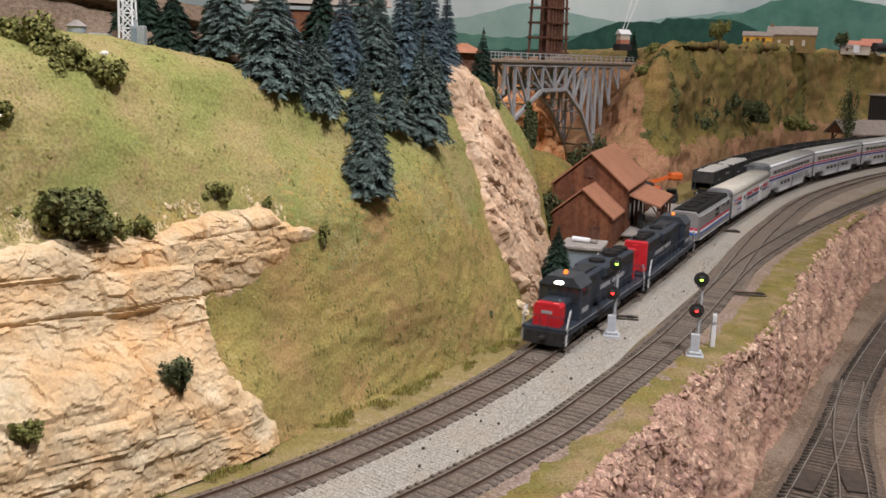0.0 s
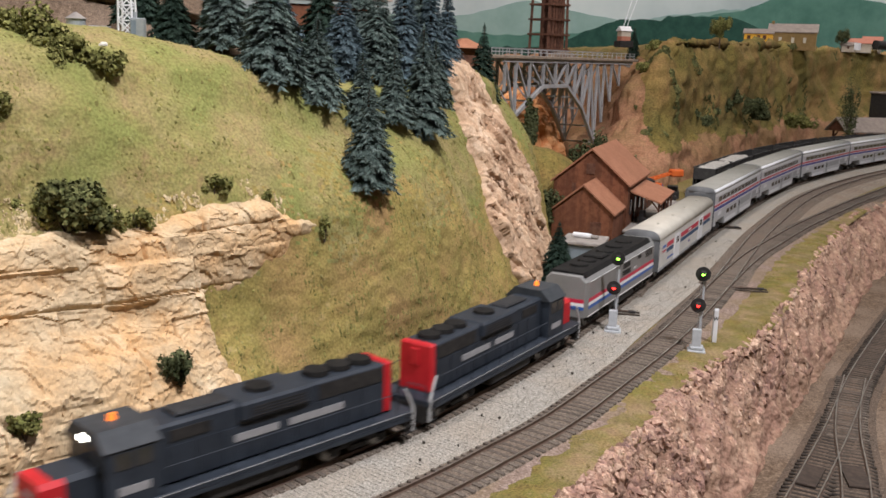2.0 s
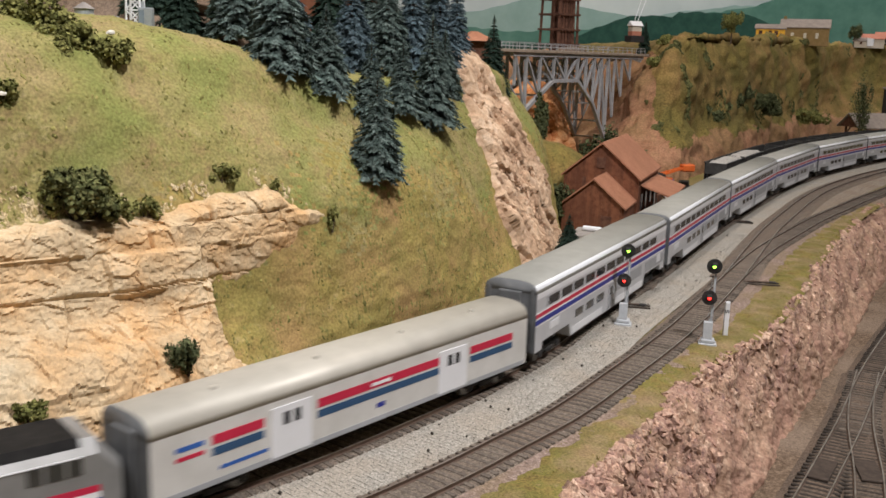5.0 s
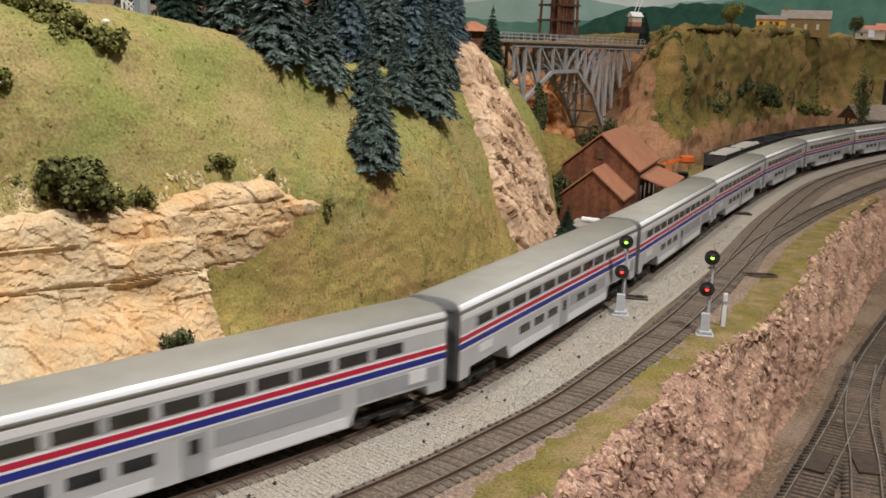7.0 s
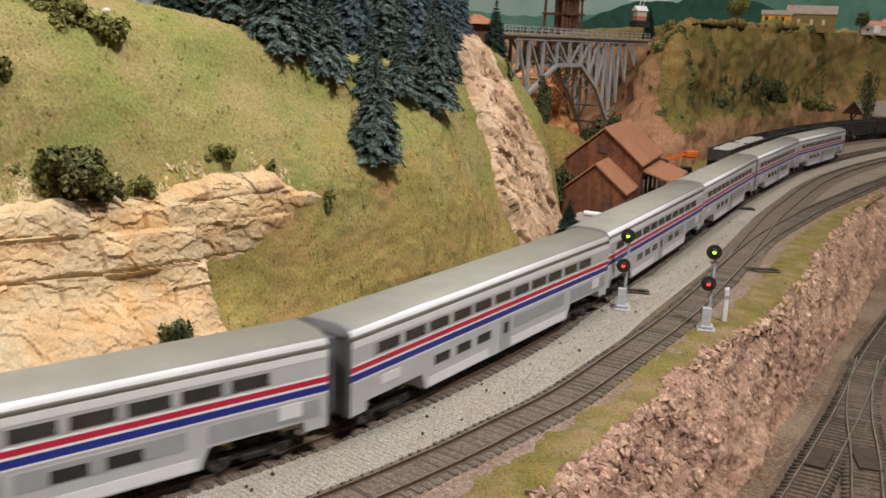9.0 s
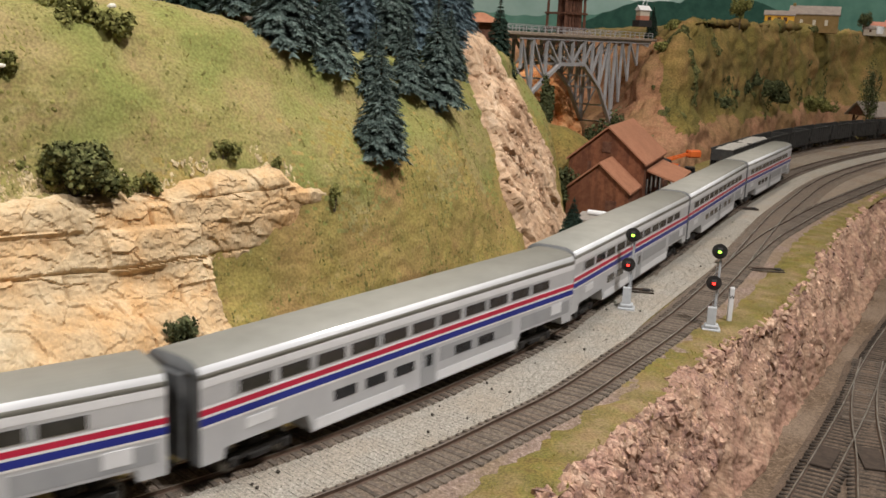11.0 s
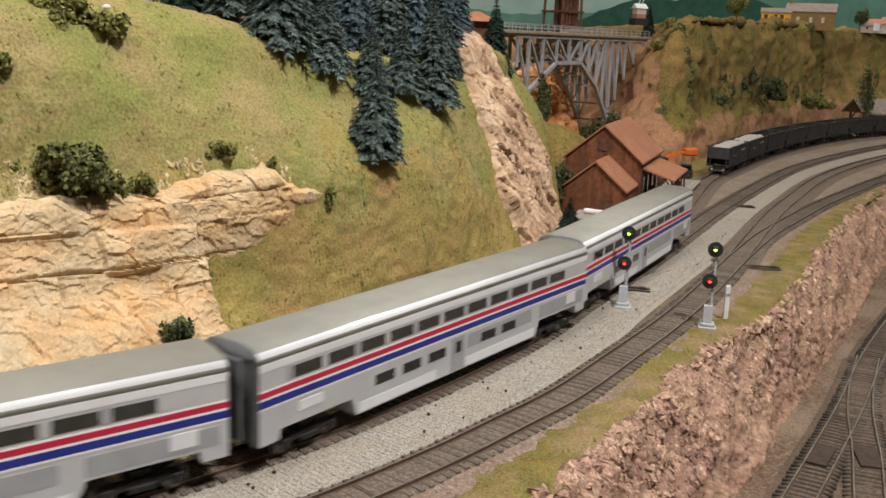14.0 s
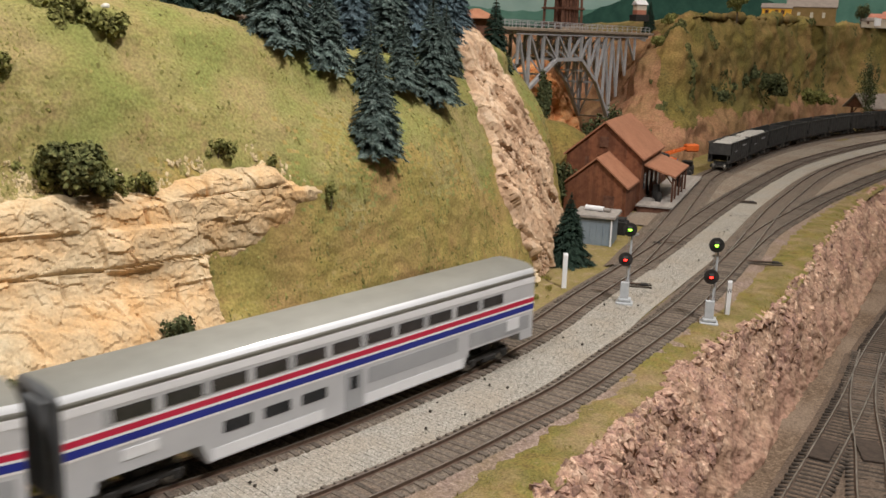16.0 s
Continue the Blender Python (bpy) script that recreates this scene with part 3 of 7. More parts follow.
canyon, _ = loft("canyon_wall", wall_rows, 150, 90, ORANGE_ROCK, lambda p, u, v: 0.008 * crag((p[0], p[1], p[2] * 1.8), 0.05, 1.0) + 0.003 * crag(p, 0.018, 2.0) + 0.002 * fbm(p, 0.01, 2), False)
tagged(canyon, "orange sandstone canyon wall under the bridge", "rock wall", kind="structure")

# ---- backdrop and room ----
SKYPAINT = material("painted_sky", [(0.28, 0.33, 0.33), (0.38, 0.43, 0.42), (0.46, 0.50, 0.48)], 0.7, 0.9, 0.0, coords="World")
RIDGE_A = material("painted_far_ridge", [(0.16, 0.25, 0.22), (0.22, 0.31, 0.28)], 0.12, 0.9, 0.0, coords="World")
RIDGE_B = material("painted_middle_ridge", [(0.045, 0.12, 0.09), (0.085, 0.18, 0.14)], 0.10, 0.9, 0.0, coords="World")
RIDGE_C = material("painted_near_ridge", [(0.009, 0.04, 0.028), (0.020, 0.065, 0.046)], 0.03, 0.9, 0.0, coords="World")
ROOMWALL = material("room_wall_paint", [(0.55, 0.52, 0.47), (0.60, 0.57, 0.52)], 0.3, 0.9, 0.0, coords="World")


def backdrop_curve(d=0.0):
    return spline([(-5.0, 2.6 - d, 0), (-1.5, 3.2 - d, 0), (0.0, 3.75 - d, 0), (1.5, 3.95 - d, 0), (3.2, 3.95 - d, 0), (6.0, 3.9 - d, 0)], 400)


def ridge(name, d, seed, mat, xs, zs, rough):
    line = backdrop_curve(d)
    v, f = [], []
    for i, p in enumerate(line):
        top = float(np.interp(p[0], xs, zs)) + 0.02 * noise.noise(Vector((p[0] * 4 + seed, seed, 0))) + rough * fbm((p[0], seed, 0), 0.05, 4)
        v += [(p[0], p[1], 0.10), (p[0], p[1], top)]
        if i:
            f.append((2 * i - 2, 2 * i, 2 * i + 1, 2 * i - 1))
    return new(name, mesh_of(name, v, f, mat))


sky_line = backdrop_curve()
sky = new("backdrop", mesh_of("backdrop", [(p[0], p[1], z) for p in sky_line for z in (-0.2, 1.6)], grid_faces(400, 2), SKYPAINT))
tagged(sky, "painted backdrop of pale sky", "backdrop", kind="structure")
for nm, d, seed, mat, xs, zs, rough in (
        ("backdrop_ridge_far", 0.004, 4.3, RIDGE_A, (-5, 0, 0.35, 0.8, 1.4, 2.0, 2.4, 6), (0.40, 0.33, 0.40, 0.35, 0.44, 0.36, 0.42, 0.4), 0.006),
        ("backdrop_ridge_middle", 0.008, 9.1, RIDGE_B, (-5, -0.2, 0.1, 0.3, 0.6, 1.2, 1.55, 1.9, 2.4, 6), (0.30, 0.27, 0.30, 0.265, 0.31, 0.40, 0.50, 0.43, 0.34, 0.35), 0.008),
        ("backdrop_ridge_near", 0.012, 2.2, RIDGE_C, (-5, 0.3, 0.5, 0.7, 0.95, 1.2, 1.35, 1.7, 2.2, 6), (0.21, 0.225, 0.255, 0.345, 0.375, 0.37, 0.30, 0.25, 0.24, 0.25), 0.014)):
    tagged(ridge(nm, d, seed, mat, xs, zs, rough), "painted green mountain ridge on the backdrop", "backdrop", kind="structure")


def slab(name, x0, x1, y0, y1, z0, z1, mat):
    bm = bmesh.new()
    box(bm, x0, x1, y0, y1, z0, z1)
    me = bpy.data.meshes.new(name)
    bm.to_mesh(me)
    bm.free()
    me.materials.append(mat)
    return tagged(new(name, me), "plain painted room surface", "wall", kind="structure")


slab("ceiling", -5.2, 6.2, -3.2, 4.2, 1.60, 1.65, ROOMWALL)
slab("wall_south", -5.2, 6.2, -3.25, -3.2, -1.2, 1.6, ROOMWALL)
slab("wall_west", -5.25, -5.2, -3.2, 4.2, -1.2, 1.6, ROOMWALL)
slab("wall_east", 6.2, 6.25, -3.2, 4.2, -1.2, 1.6, ROOMWALL)
slab("wall_north", -5.2, 6.2, 4.2, 4.25, -1.2, 1.6, ROOMWALL)
slab("floor", -5.2, 6.2, -3.2, 4.2, -1.25, -1.2, ROOMWALL)

# ---- train ----
SILVER = material("silver_car_side", [(0.49, 0.503, 0.525), (0.56, 0.573, 0.595)], 0.02, 0.38, 0.05, metal=0.15, spec=0.5)
PALE = material("pale_grey_panel", [(0.70, 0.71, 0.73), (0.76, 0.77, 0.79)], 0.02, 0.4, 0.05, spec=0.5)
PANELGREY = material("mid_grey_panel", [(0.30, 0.31, 0.325), (0.36, 0.37, 0.385)], 0.02, 0.45, 0.05, spec=0.4)
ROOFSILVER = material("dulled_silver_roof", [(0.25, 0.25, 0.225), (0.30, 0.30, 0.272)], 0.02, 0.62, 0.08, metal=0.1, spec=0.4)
# near-white colour that paints the highlight along the coach roof edge
SHOULDER_GLINT = material("painted_shoulder_highlight", [(0.72, 0.74, 0.77), (0.79, 0.81, 0.84)], 0.02, 0.30, 0.03, metal=0.1, spec=0.5)
RED = material("stripe_red", [(0.47, 0.018, 0.055), (0.55, 0.028, 0.068)], 0.02, 0.45, 0.0)
BLUE = material("stripe_blue", [(0.018, 0.028, 0.22), (0.026, 0.04, 0.28)], 0.02, 0.45, 0.0)
F_BLUE = material("stripe_bright_blue", [(0.03, 0.10, 0.36), (0.04, 0.13, 0.42)], 0.02, 0.45, 0.0)
WHITE = material("stripe_white", [(0.74, 0.74, 0.74), (0.80, 0.80, 0.80)], 0.02, 0.45, 0.0)
DARKGLASS = material("dark_window", [(0.02, 0.022, 0.025), (0.04, 0.042, 0.045)], 0.01, 0.12, 0.0, spec=0.6)
BLACK = material("grimy_black", [(0.012, 0.012, 0.012), (0.035, 0.032, 0.03)], 0.004, 0.75, 0.2)
ENDGREY = material("dark_grey_car_end", [(0.10, 0.105, 0.11), (0.15, 0.155, 0.16)], 0.01, 0.6, 0.1)
LOCOGREY = material("lark_dark_grey", [(0.018, 0.024, 0.034), (0.030, 0.038, 0.051)], 0.01, 0.55, 0.08, random=0.1)
LOCOROOF = material("dusty_dark_roof", [(0.016, 0.017, 0.019), (0.036, 0.037, 0.040)], 0.006, 0.75, 0.15)
SCARLET = material("scarlet_nose", [(0.42, 0.012, 0.018), (0.52, 0.022, 0.028)], 0.01, 0.5, 0.05)
LETTER = material("grey_lettering_bar", [(0.26, 0.26, 0.27), (0.33, 0.33, 0.34)], 0.003, 0.6, 0.0)
RAILING = material("white_handrail", [(0.42, 0.43, 0.43), (0.55, 0.55, 0.55)], 0.003, 0.5, 0.0)
STEEL = material("bright_wheel_steel", [(0.14, 0.13, 0.12), (0.25, 0.24, 0.22)], 0.003, 0.4, 0.0, metal=0.8)
HEADLIGHT = glow("lit_headlamp", (1.0, 0.95, 0.78), 14)
BEACON = glow("amber_beacon", (1.0, 0.24, 0.02), 1.1)
# paler than the body: light off the sloped panels put into the colour
CABROOF = material("lit_cab_roof", [(0.026, 0.031, 0.037), (0.048, 0.054, 0.061)], 0.006, 0.6, 0.15)
LIT_BOARD = glow("lit_number_board", (0.95, 0.90, 0.62), 0.9)
CREAMSIDE = material("aged_cream_side", [(0.53, 0.52, 0.49), (0.63, 0.62, 0.59)], 0.02, 0.5, 0.05, spec=0.4)
CREAMROOF = material("cream_silver_roof", [(0.42, 0.40, 0.35), (0.50, 0.48, 0.42)], 0.02, 0.5, 0.08, metal=0.15)
F40SIDE = material("satin_grey_side", [(0.21, 0.21, 0.205), (0.27, 0.27, 0.265)], 0.02, 0.42, 0.05, metal=0.2)
F40ROOF = material("black_loco_roof", [(0.008, 0.008, 0.008), (0.020, 0.019, 0.018)], 0.006, 0.8, 0.2, spec=0.15)
BAG_BLUE = material("slate_blue_bar", [(0.026, 0.070, 0.150), (0.036, 0.090, 0.180)], 0.02, 0.5, 0.0)


def bogie(car, x, base=0.030, wheel=0.0053):
    bm = bmesh.new()
    for s in (-1, 1):
        box(bm, x - base * 0.62, x + base * 0.62, s * 0.0115 - 0.0012, s * 0.0115 + 0.0012, 0.0050, 0.0090, 0.0006)
        for k in (-0.5, 0.5):
            box(bm, x + k * base - 0.0026, x + k * base + 0.0026, s * 0.0130 - 0.0008, s * 0.0130 + 0.0008, 0.0032, 0.0078, 0.0005)
        box(bm, x - 0.006, x + 0.006, s * 0.0125 - 0.0012, s * 0.0125 + 0.0012, 0.0035, 0.0065, 0.0005)
    box(bm, x - 0.004, x + 0.004, -0.011, 0.011, 0.0060, 0.0120)
    truck = part("truck", bm, BLACK, car, "black sprung truck")
    for k in (-0.5, 0.5):
        bm = bmesh.new()
        for s in (-1, 1):
            rod(bm, (x + k * base, s * 0.0076, wheel), (x + k * base, s * 0.0100, wheel), wheel, seg=18)
            rod(bm, (x + k * base, s * 0.0070, wheel), (x + k * base, s * 0.0077, wheel), wheel + 0.0006, seg=18)
        rod(bm, (x + k * base, -0.0076, wheel), (x + k * base, 0.0076, wheel), 0.0012)
        part("wheelset", bm, STEEL, truck)
    return truck


def coupler(car, x, s):
    bm = bmesh.new()
    box(bm, min(x, x + s * 0.005), max(x, x + s * 0.005), -0.0016, 0.0016, 0.0072, 0.0098, 0.0004)
    part("coupler", bm, BLACK, car)


def strip(car, name, x0, x1, z0, z1, half, mat, t=0.00015, sides=(-1, 1)):
    for s in sides:
        bm = bmesh.new()
        box(bm, x0, x1, min(s * half, s * (half + t)), max(s * half, s * (half + t)), z0, z1)
        part(name, bm, mat, car)


def arc_outline(half, z_side, z_top, n=7):
    """Right half and left half of a rounded roof from side to side."""
    pts = []
    for i in range(n + 1):
        a = math.pi * i / n
        c, s = math.cos(a), math.sin(a)
        pts.append((half * math.copysign(abs(c) ** 0.62, c), z_side + (z_top - z_side) * abs(s) ** 0.75))
    return pts


def superliner(m, lower):
    """Two-level coach; x ahead, rail head at z = 0. lower: x of lower-level windows."""
    L, W = 0.1488, 0.0175
    car = empty("passenger_coach", m, "silver two-level passenger coach with red and blue stripes", "train car", "two-level coaches of the train")
    bm = bmesh.new()
    low = 0.0072
    # side with cut-outs over the trucks
    shape = [(-L, 0.0115), (-L + 0.012, 0.0115), (-L + 0.013, 0.0165), (-L + 0.060, 0.0165), (-L + 0.064, low), (L - 0.064, low), (L - 0.060, 0.0165), (L - 0.013, 0.0165), (L - 0.012, 0.0115), (L, 0.0115), (L, 0.0490), (-L, 0.0490)]
    a = [bm.verts.new((x, -W, z)) for x, z in shape]
    b = [bm.verts.new((x, W, z)) for x, z in shape]
    bm.faces.new(a)
    bm.faces.new(b[::-1])
    n = len(shape)
    for i in range(n):
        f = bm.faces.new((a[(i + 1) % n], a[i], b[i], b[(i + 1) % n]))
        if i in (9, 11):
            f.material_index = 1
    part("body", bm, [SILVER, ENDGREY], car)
    bm = bmesh.new()
    prism(bm, arc_outline(W, 0.0490, 0.0568, 16), -L, L)
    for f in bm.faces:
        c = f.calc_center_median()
        # narrow band of the roof curve gets the painted highlight
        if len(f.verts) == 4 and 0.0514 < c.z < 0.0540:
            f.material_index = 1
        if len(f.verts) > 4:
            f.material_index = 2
    part("roof", bm, [ROOFSILVER, SHOULDER_GLINT, ENDGREY], car, "dulled silver roof", True)
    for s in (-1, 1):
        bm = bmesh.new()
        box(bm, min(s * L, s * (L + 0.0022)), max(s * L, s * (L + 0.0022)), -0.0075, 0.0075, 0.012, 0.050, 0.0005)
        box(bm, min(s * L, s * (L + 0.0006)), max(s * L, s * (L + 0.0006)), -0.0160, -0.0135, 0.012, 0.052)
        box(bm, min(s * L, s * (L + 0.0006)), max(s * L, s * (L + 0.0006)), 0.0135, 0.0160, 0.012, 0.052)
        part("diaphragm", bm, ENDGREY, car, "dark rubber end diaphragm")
        coupler(car, s * L, s)
        bogie(car, s * (L - 0.036))
    strip(car, "red_stripe", -L, L, 0.0335, 0.0362, W, RED)
    strip(car, "white_line", -L, L, 0.0362, 0.0370, W, WHITE)
    strip(car, "white_line", -L, L, 0.0324, 0.0335, W, WHITE)
    strip(car, "blue_stripe", -L, L, 0.0290, 0.0324, W, BLUE)
    strip(car, "white_line", -L, L, 0.0280, 0.0290, W, WHITE)
    strip(car, "letterboard", -L, L, 0.0455, 0.0490, W, PALE)
    strip(car, "lower_panel", -L + 0.066, -0.008, 0.0080, 0.0130, W, PALE)
    strip(car, "lower_panel", 0.020, L - 0.066, 0.0080, 0.0130, W, PALE)
    strip(car, "lower_panel", -L + 0.070, -0.010, 0.0180, 0.0262, W, PANELGREY)
    strip(car, "lower_panel", -L + 0.004, -L + 0.060, 0.0178, 0.0262, W, PANELGREY)
    strip(car, "equipment_door", -L + 0.014, -L + 0.026, 0.0200, 0.0268, W, PALE, 0.0003)
    strip(car, "equipment_door", L - 0.040, L - 0.024, 0.0215, 0.0262, W, PALE, 0.0003)
    for k in range(11):
        x = -0.118 + k * 0.0228
        strip(car, "window", x, x + 0.0182, 0.0384, 0.0440, W, DARKGLASS, 0.00025)
    for k in range(12):
        x = -0.1222 + k * 0.0228
        strip(car, "panel", x + 0.0004, x + 0.0036, 0.0378, 0.0446, W, PANELGREY if k % 2 else SILVER, 0.0001)
    for x in lower:
        strip(car, "window", x, x + 0.0150, 0.0185, 0.0238, W, DARKGLASS, 0.00025)
    strip(car, "door", -0.006, 0.006, 0.0080, 0.0270, W, PANELGREY, 0.0003)
    strip(car, "door_window", -0.0025, 0.0025, 0.0180, 0.0245, W, DARKGLASS, 0.0005)
    return car


def baggage(m):
    L, W = 0.1300, 0.0170
    car = empty("baggage_car", m, "cream and silver baggage car with broken red and blue bars", "train car")
    bm = bmesh.new()
    prism(bm, [(-W, 0.0095), (W, 0.0095), (W, 0.0375), (-W, 0.0375)], -L, L)
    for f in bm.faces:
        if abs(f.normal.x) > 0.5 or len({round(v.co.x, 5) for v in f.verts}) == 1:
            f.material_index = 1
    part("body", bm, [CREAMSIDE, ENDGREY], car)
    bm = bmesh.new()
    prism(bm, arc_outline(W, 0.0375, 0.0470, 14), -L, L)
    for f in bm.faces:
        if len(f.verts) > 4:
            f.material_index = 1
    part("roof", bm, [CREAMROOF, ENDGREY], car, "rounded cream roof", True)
    for x in (-0.09, -0.03, 0.03, 0.09):
        bm = bmesh.new()
        rod(bm, (x, 0.005, 0.0455), (x, 0.005, 0.0482), 0.0022, 0.0014)
        part("roof_vent", bm, CREAMROOF, car)
    for s in (-1, 1):
        bm = bmesh.new()
        box(bm, min(s * L, s * (L + 0.002)), max(s * L, s * (L + 0.002)), -0.0075, 0.0075, 0.010, 0.040, 0.0005)
        part("diaphragm", bm, ENDGREY, car)
        coupler(car, s * L, s)
        bogie(car, s * (L - 0.034))
    strip(car, "skirt", -L + 0.002, L - 0.002, 0.0095, 0.0120, W, PANELGREY)
    for x0, x1 in ((-0.115, -0.075), (-0.048, 0.040), (0.072, 0.100)):
        strip(car, "red_bar", x0, x1, 0.0275, 0.0318, W, RED)
        strip(car, "blue_bar", x0, x1, 0.0225, 0.0262, W, BAG_BLUE)
    strip(car, "letter_bar", -0.010, 0.004, 0.0288, 0.0304, W + 0.0002, WHITE)
    strip(car, "emblem", 0.104, 0.118, 0.0290, 0.0312, W, F_BLUE)
    strip(car, "emblem", 0.104, 0.118, 0.0250, 0.0268, W, RED)
    strip(car, "letter_bar", 0.070, 0.096, 0.0155, 0.0172, W, F_BLUE)
    strip(car, "letter_bar", -0.006, 0.000, 0.0165, 0.0190, W, BLUE)
    for x in (-0.060, 0.056):
        strip(car, "baggage_door", x - 0.012, x + 0.012, 0.0110, 0.0345, W, PALE, 0.0005)
        for k in (-0.0052, 0.0012):
            strip(car, "window", x + k, x + k + 0.0040, 0.0255, 0.0315, W + 0.0005, DARKGLASS)
    return car


def road_loco(m):
    """Hood unit: cab and low nose at +x."""
    L = 0.0990
    car = empty("diesel_locomotive", m, "dark grey hood diesel locomotive with scarlet ends", "locomotive", "dark grey diesels of the train")
    bm = bmesh.new()
    box(bm, -L, L, -0.0170, 0.0170, 0.0125, 0.0155, 0.0004)
    box(bm, -L + 0.004, L - 0.004, -0.0172, 0.0172, 0.0105, 0.0126)
    part("frame", bm, LOCOGREY, car)
    bm = bmesh.new()
    box(bm, -0.026, 0.026, -0.0150, 0.0150, 0.0028, 0.0115, 0.0018)
    part("fuel_tank", bm, BLACK, car)
    bm = bmesh.new()
    box(bm, -0.083, 0.048, -0.0102, 0.0102, 0.0155, 0.0425, 0.0012)
    part("long_hood", bm, LOCOGREY, car)
    bm = bmesh.new()
    box(bm, -0.088, -0.0825, -0.0104, 0.0104, 0.0155, 0.0428, 0.0010)
    box(bm, -0.0890, -0.0878, -0.0030, 0.0030, 0.0300, 0.0400, 0.0005)
    part("rear_end", bm, SCARLET, car, "scarlet hood end")
    bm = bmesh.new()
    box(bm, -0.034, 0.006, -0.0128, 0.0128, 0.0345, 0.0434, 0.0012)
    part("brake_blister", bm, LOCOGREY, car)
    strip(car, "radiator_grille", -0.081, -0.040, 0.0335, 0.0408, 0.0102, BLACK, 0.0004)
    for k in range(4):
        strip(car, "louvre", -0.030, 0.000, 0.0358 + k * 0.0014, 0.0364 + k * 0.0014, 0.0128, BLACK, 0.0002)
    strip(car, "air_intake", 0.020, 0.040, 0.0345, 0.0395, 0.0102, BLACK, 0.0004)
    strip(car, "walkway_edge", -0.096, 0.096, 0.0148, 0.0151, 0.0170, LETTER, 0.0002)
    for k in range(9):
        x = -0.080 + k * 0.0135
        strip(car, "hood_door", x, x + 0.0126, 0.0165, 0.0325, 0.0102, LOCOGREY, 0.0003)
    strip(car, "letter_bar", -0.055, -0.022, 0.0255, 0.0290, 0.0105, LETTER, 0.0003)
    strip(car, "letter_bar", -0.016, 0.008, 0.0255, 0.0290, 0.0105, LETTER, 0.0003)
    for x in (-0.074, -0.060, -0.046, -0.012):
        bm = bmesh.new()
        rod(bm, (x, 0, 0.0428), (x, 0, 0.0452), 0.0068, 0.0064, 20)
        part("roof_fan", bm, F40ROOF, car, "black radiator fan")
    bm = bmesh.new()
    box(bm, 0.006, 0.034, -0.006, 0.006, 0.0423, 0.0446, 0.0008)
    part("exhaust_housing", bm, LOCOROOF, car)
    # cab
    bm = bmesh.new()
    prism(bm, [(-0.0160, 0.0155), (0.0160, 0.0155), (0.0160, 0.0400), (0.0095, 0.0462), (-0.0095, 0.0462), (-0.0160, 0.0400)], 0.048, 0.071)
    part("cab", bm, LOCOGREY, car)
    bm = bmesh.new()
    prism(bm, [(-0.0166, 0.0400), (0.0166, 0.0400), (0.0098, 0.0470), (-0.0098, 0.0470)], 0.0470, 0.0725)
    part("cab_roof", bm, CABROOF, car, "blue-grey cab roof with light on its slopes painted in")
    for y in (-0.0068, 0.0068):
        bm = bmesh.new()
        box(bm, 0.0712, 0.0724, y - 0.0026, y + 0.0026, 0.0413, 0.0428, 0.0002)
        part("number_board", bm, LIT_BOARD, car, "lit pale number board")
    for x0, x1 in ((0.0510, 0.0585), (0.0600, 0.0675)):
        strip(car, "cab_window", x0, x1, 0.0315, 0.0385, 0.0160, DARKGLASS, 0.0003)
    strip(car, "letter_bar", 0.0525, 0.0665, 0.0205, 0.0240, 0.0160, LETTER, 0.0003)
    for y0, y1 in ((-0.0145, -0.0085), (-0.0065, -0.0008), (0.0008, 0.0065), (0.0085, 0.0145)):
        bm = bmesh.new()
        box(bm, 0.0710, 0.0713, y0, y1, 0.0330 if abs(y0 + y1) < 0.02 else 0.0280, 0.0395)
        part("windshield", bm, DARKGLASS, car)
    bm = bmesh.new()
    prism(bm, [(-0.0098, 0.0155), (0.0098, 0.0155), (0.0098, 0.0300), (0.0080, 0.0322), (-0.0080, 0.0322), (-0.0098, 0.0300)], 0.0711, 0.0890)
    part("nose_back", bm, LOCOGREY, car)
    bm = bmesh.new()
    prism(bm, [(-0.0100, 0.0155), (0.0100, 0.0155), (0.0100, 0.0298), (0.0082, 0.0320), (-0.0082, 0.0320), (-0.0100, 0.0298)], 0.0850, 0.0955)
    part("nose", bm, SCARLET, car, "scarlet low nose")
    bm = bmesh.new()
    box(bm, 0.0955, 0.0958, -0.0040, 0.0040, 0.0245, 0.0268)
    part("letter_bar", bm, LETTER, car)
    for y in (-0.0022, 0.0022):
        bm = bmesh.new()
        rod(bm, (0.0712, y * 0.75, 0.0425), (0.0728, y * 0.75, 0.0425), 0.0013, seg=14)
        part("headlight", bm, HEADLIGHT, car, "lit twin headlamp")
    bm = bmesh.new()
    rod(bm, (0.060, 0, 0.0470), (0.060, 0, 0.0496), 0.0017, 0.0012, 14)
    part("beacon", bm, BEACON, car, "amber roof beacon")
    for s in (-1, 1):
        bm = bmesh.new()
        for x in np.linspace(-0.086, 0.046, 9):
            rod(bm, (x, s * 0.0165, 0.0155), (x, s * 0.0165, 0.0270), 0.00028, seg=6)
        rod(bm, (-0.086, s * 0.0165, 0.0270), (0.046, s * 0.0165, 0.0270), 0.00028, seg=6)
        part("handrail", bm, LOCOGREY, car)
        for e in (-1, 1):
            bm = bmesh.new()
            x = e * (L - 0.0015)
            beam(bm, (x, s * 0.0165, 0.0040), (x, s * 0.0165, 0.0170), 0.0012)
            beam(bm, (x, s * 0.0165, 0.0170), (x - e * 0.006, s * 0.0165, 0.0285), 0.0010)
            part("step_rail", bm, RAILING, car, "white painted step rail")
            bm = bmesh.new()
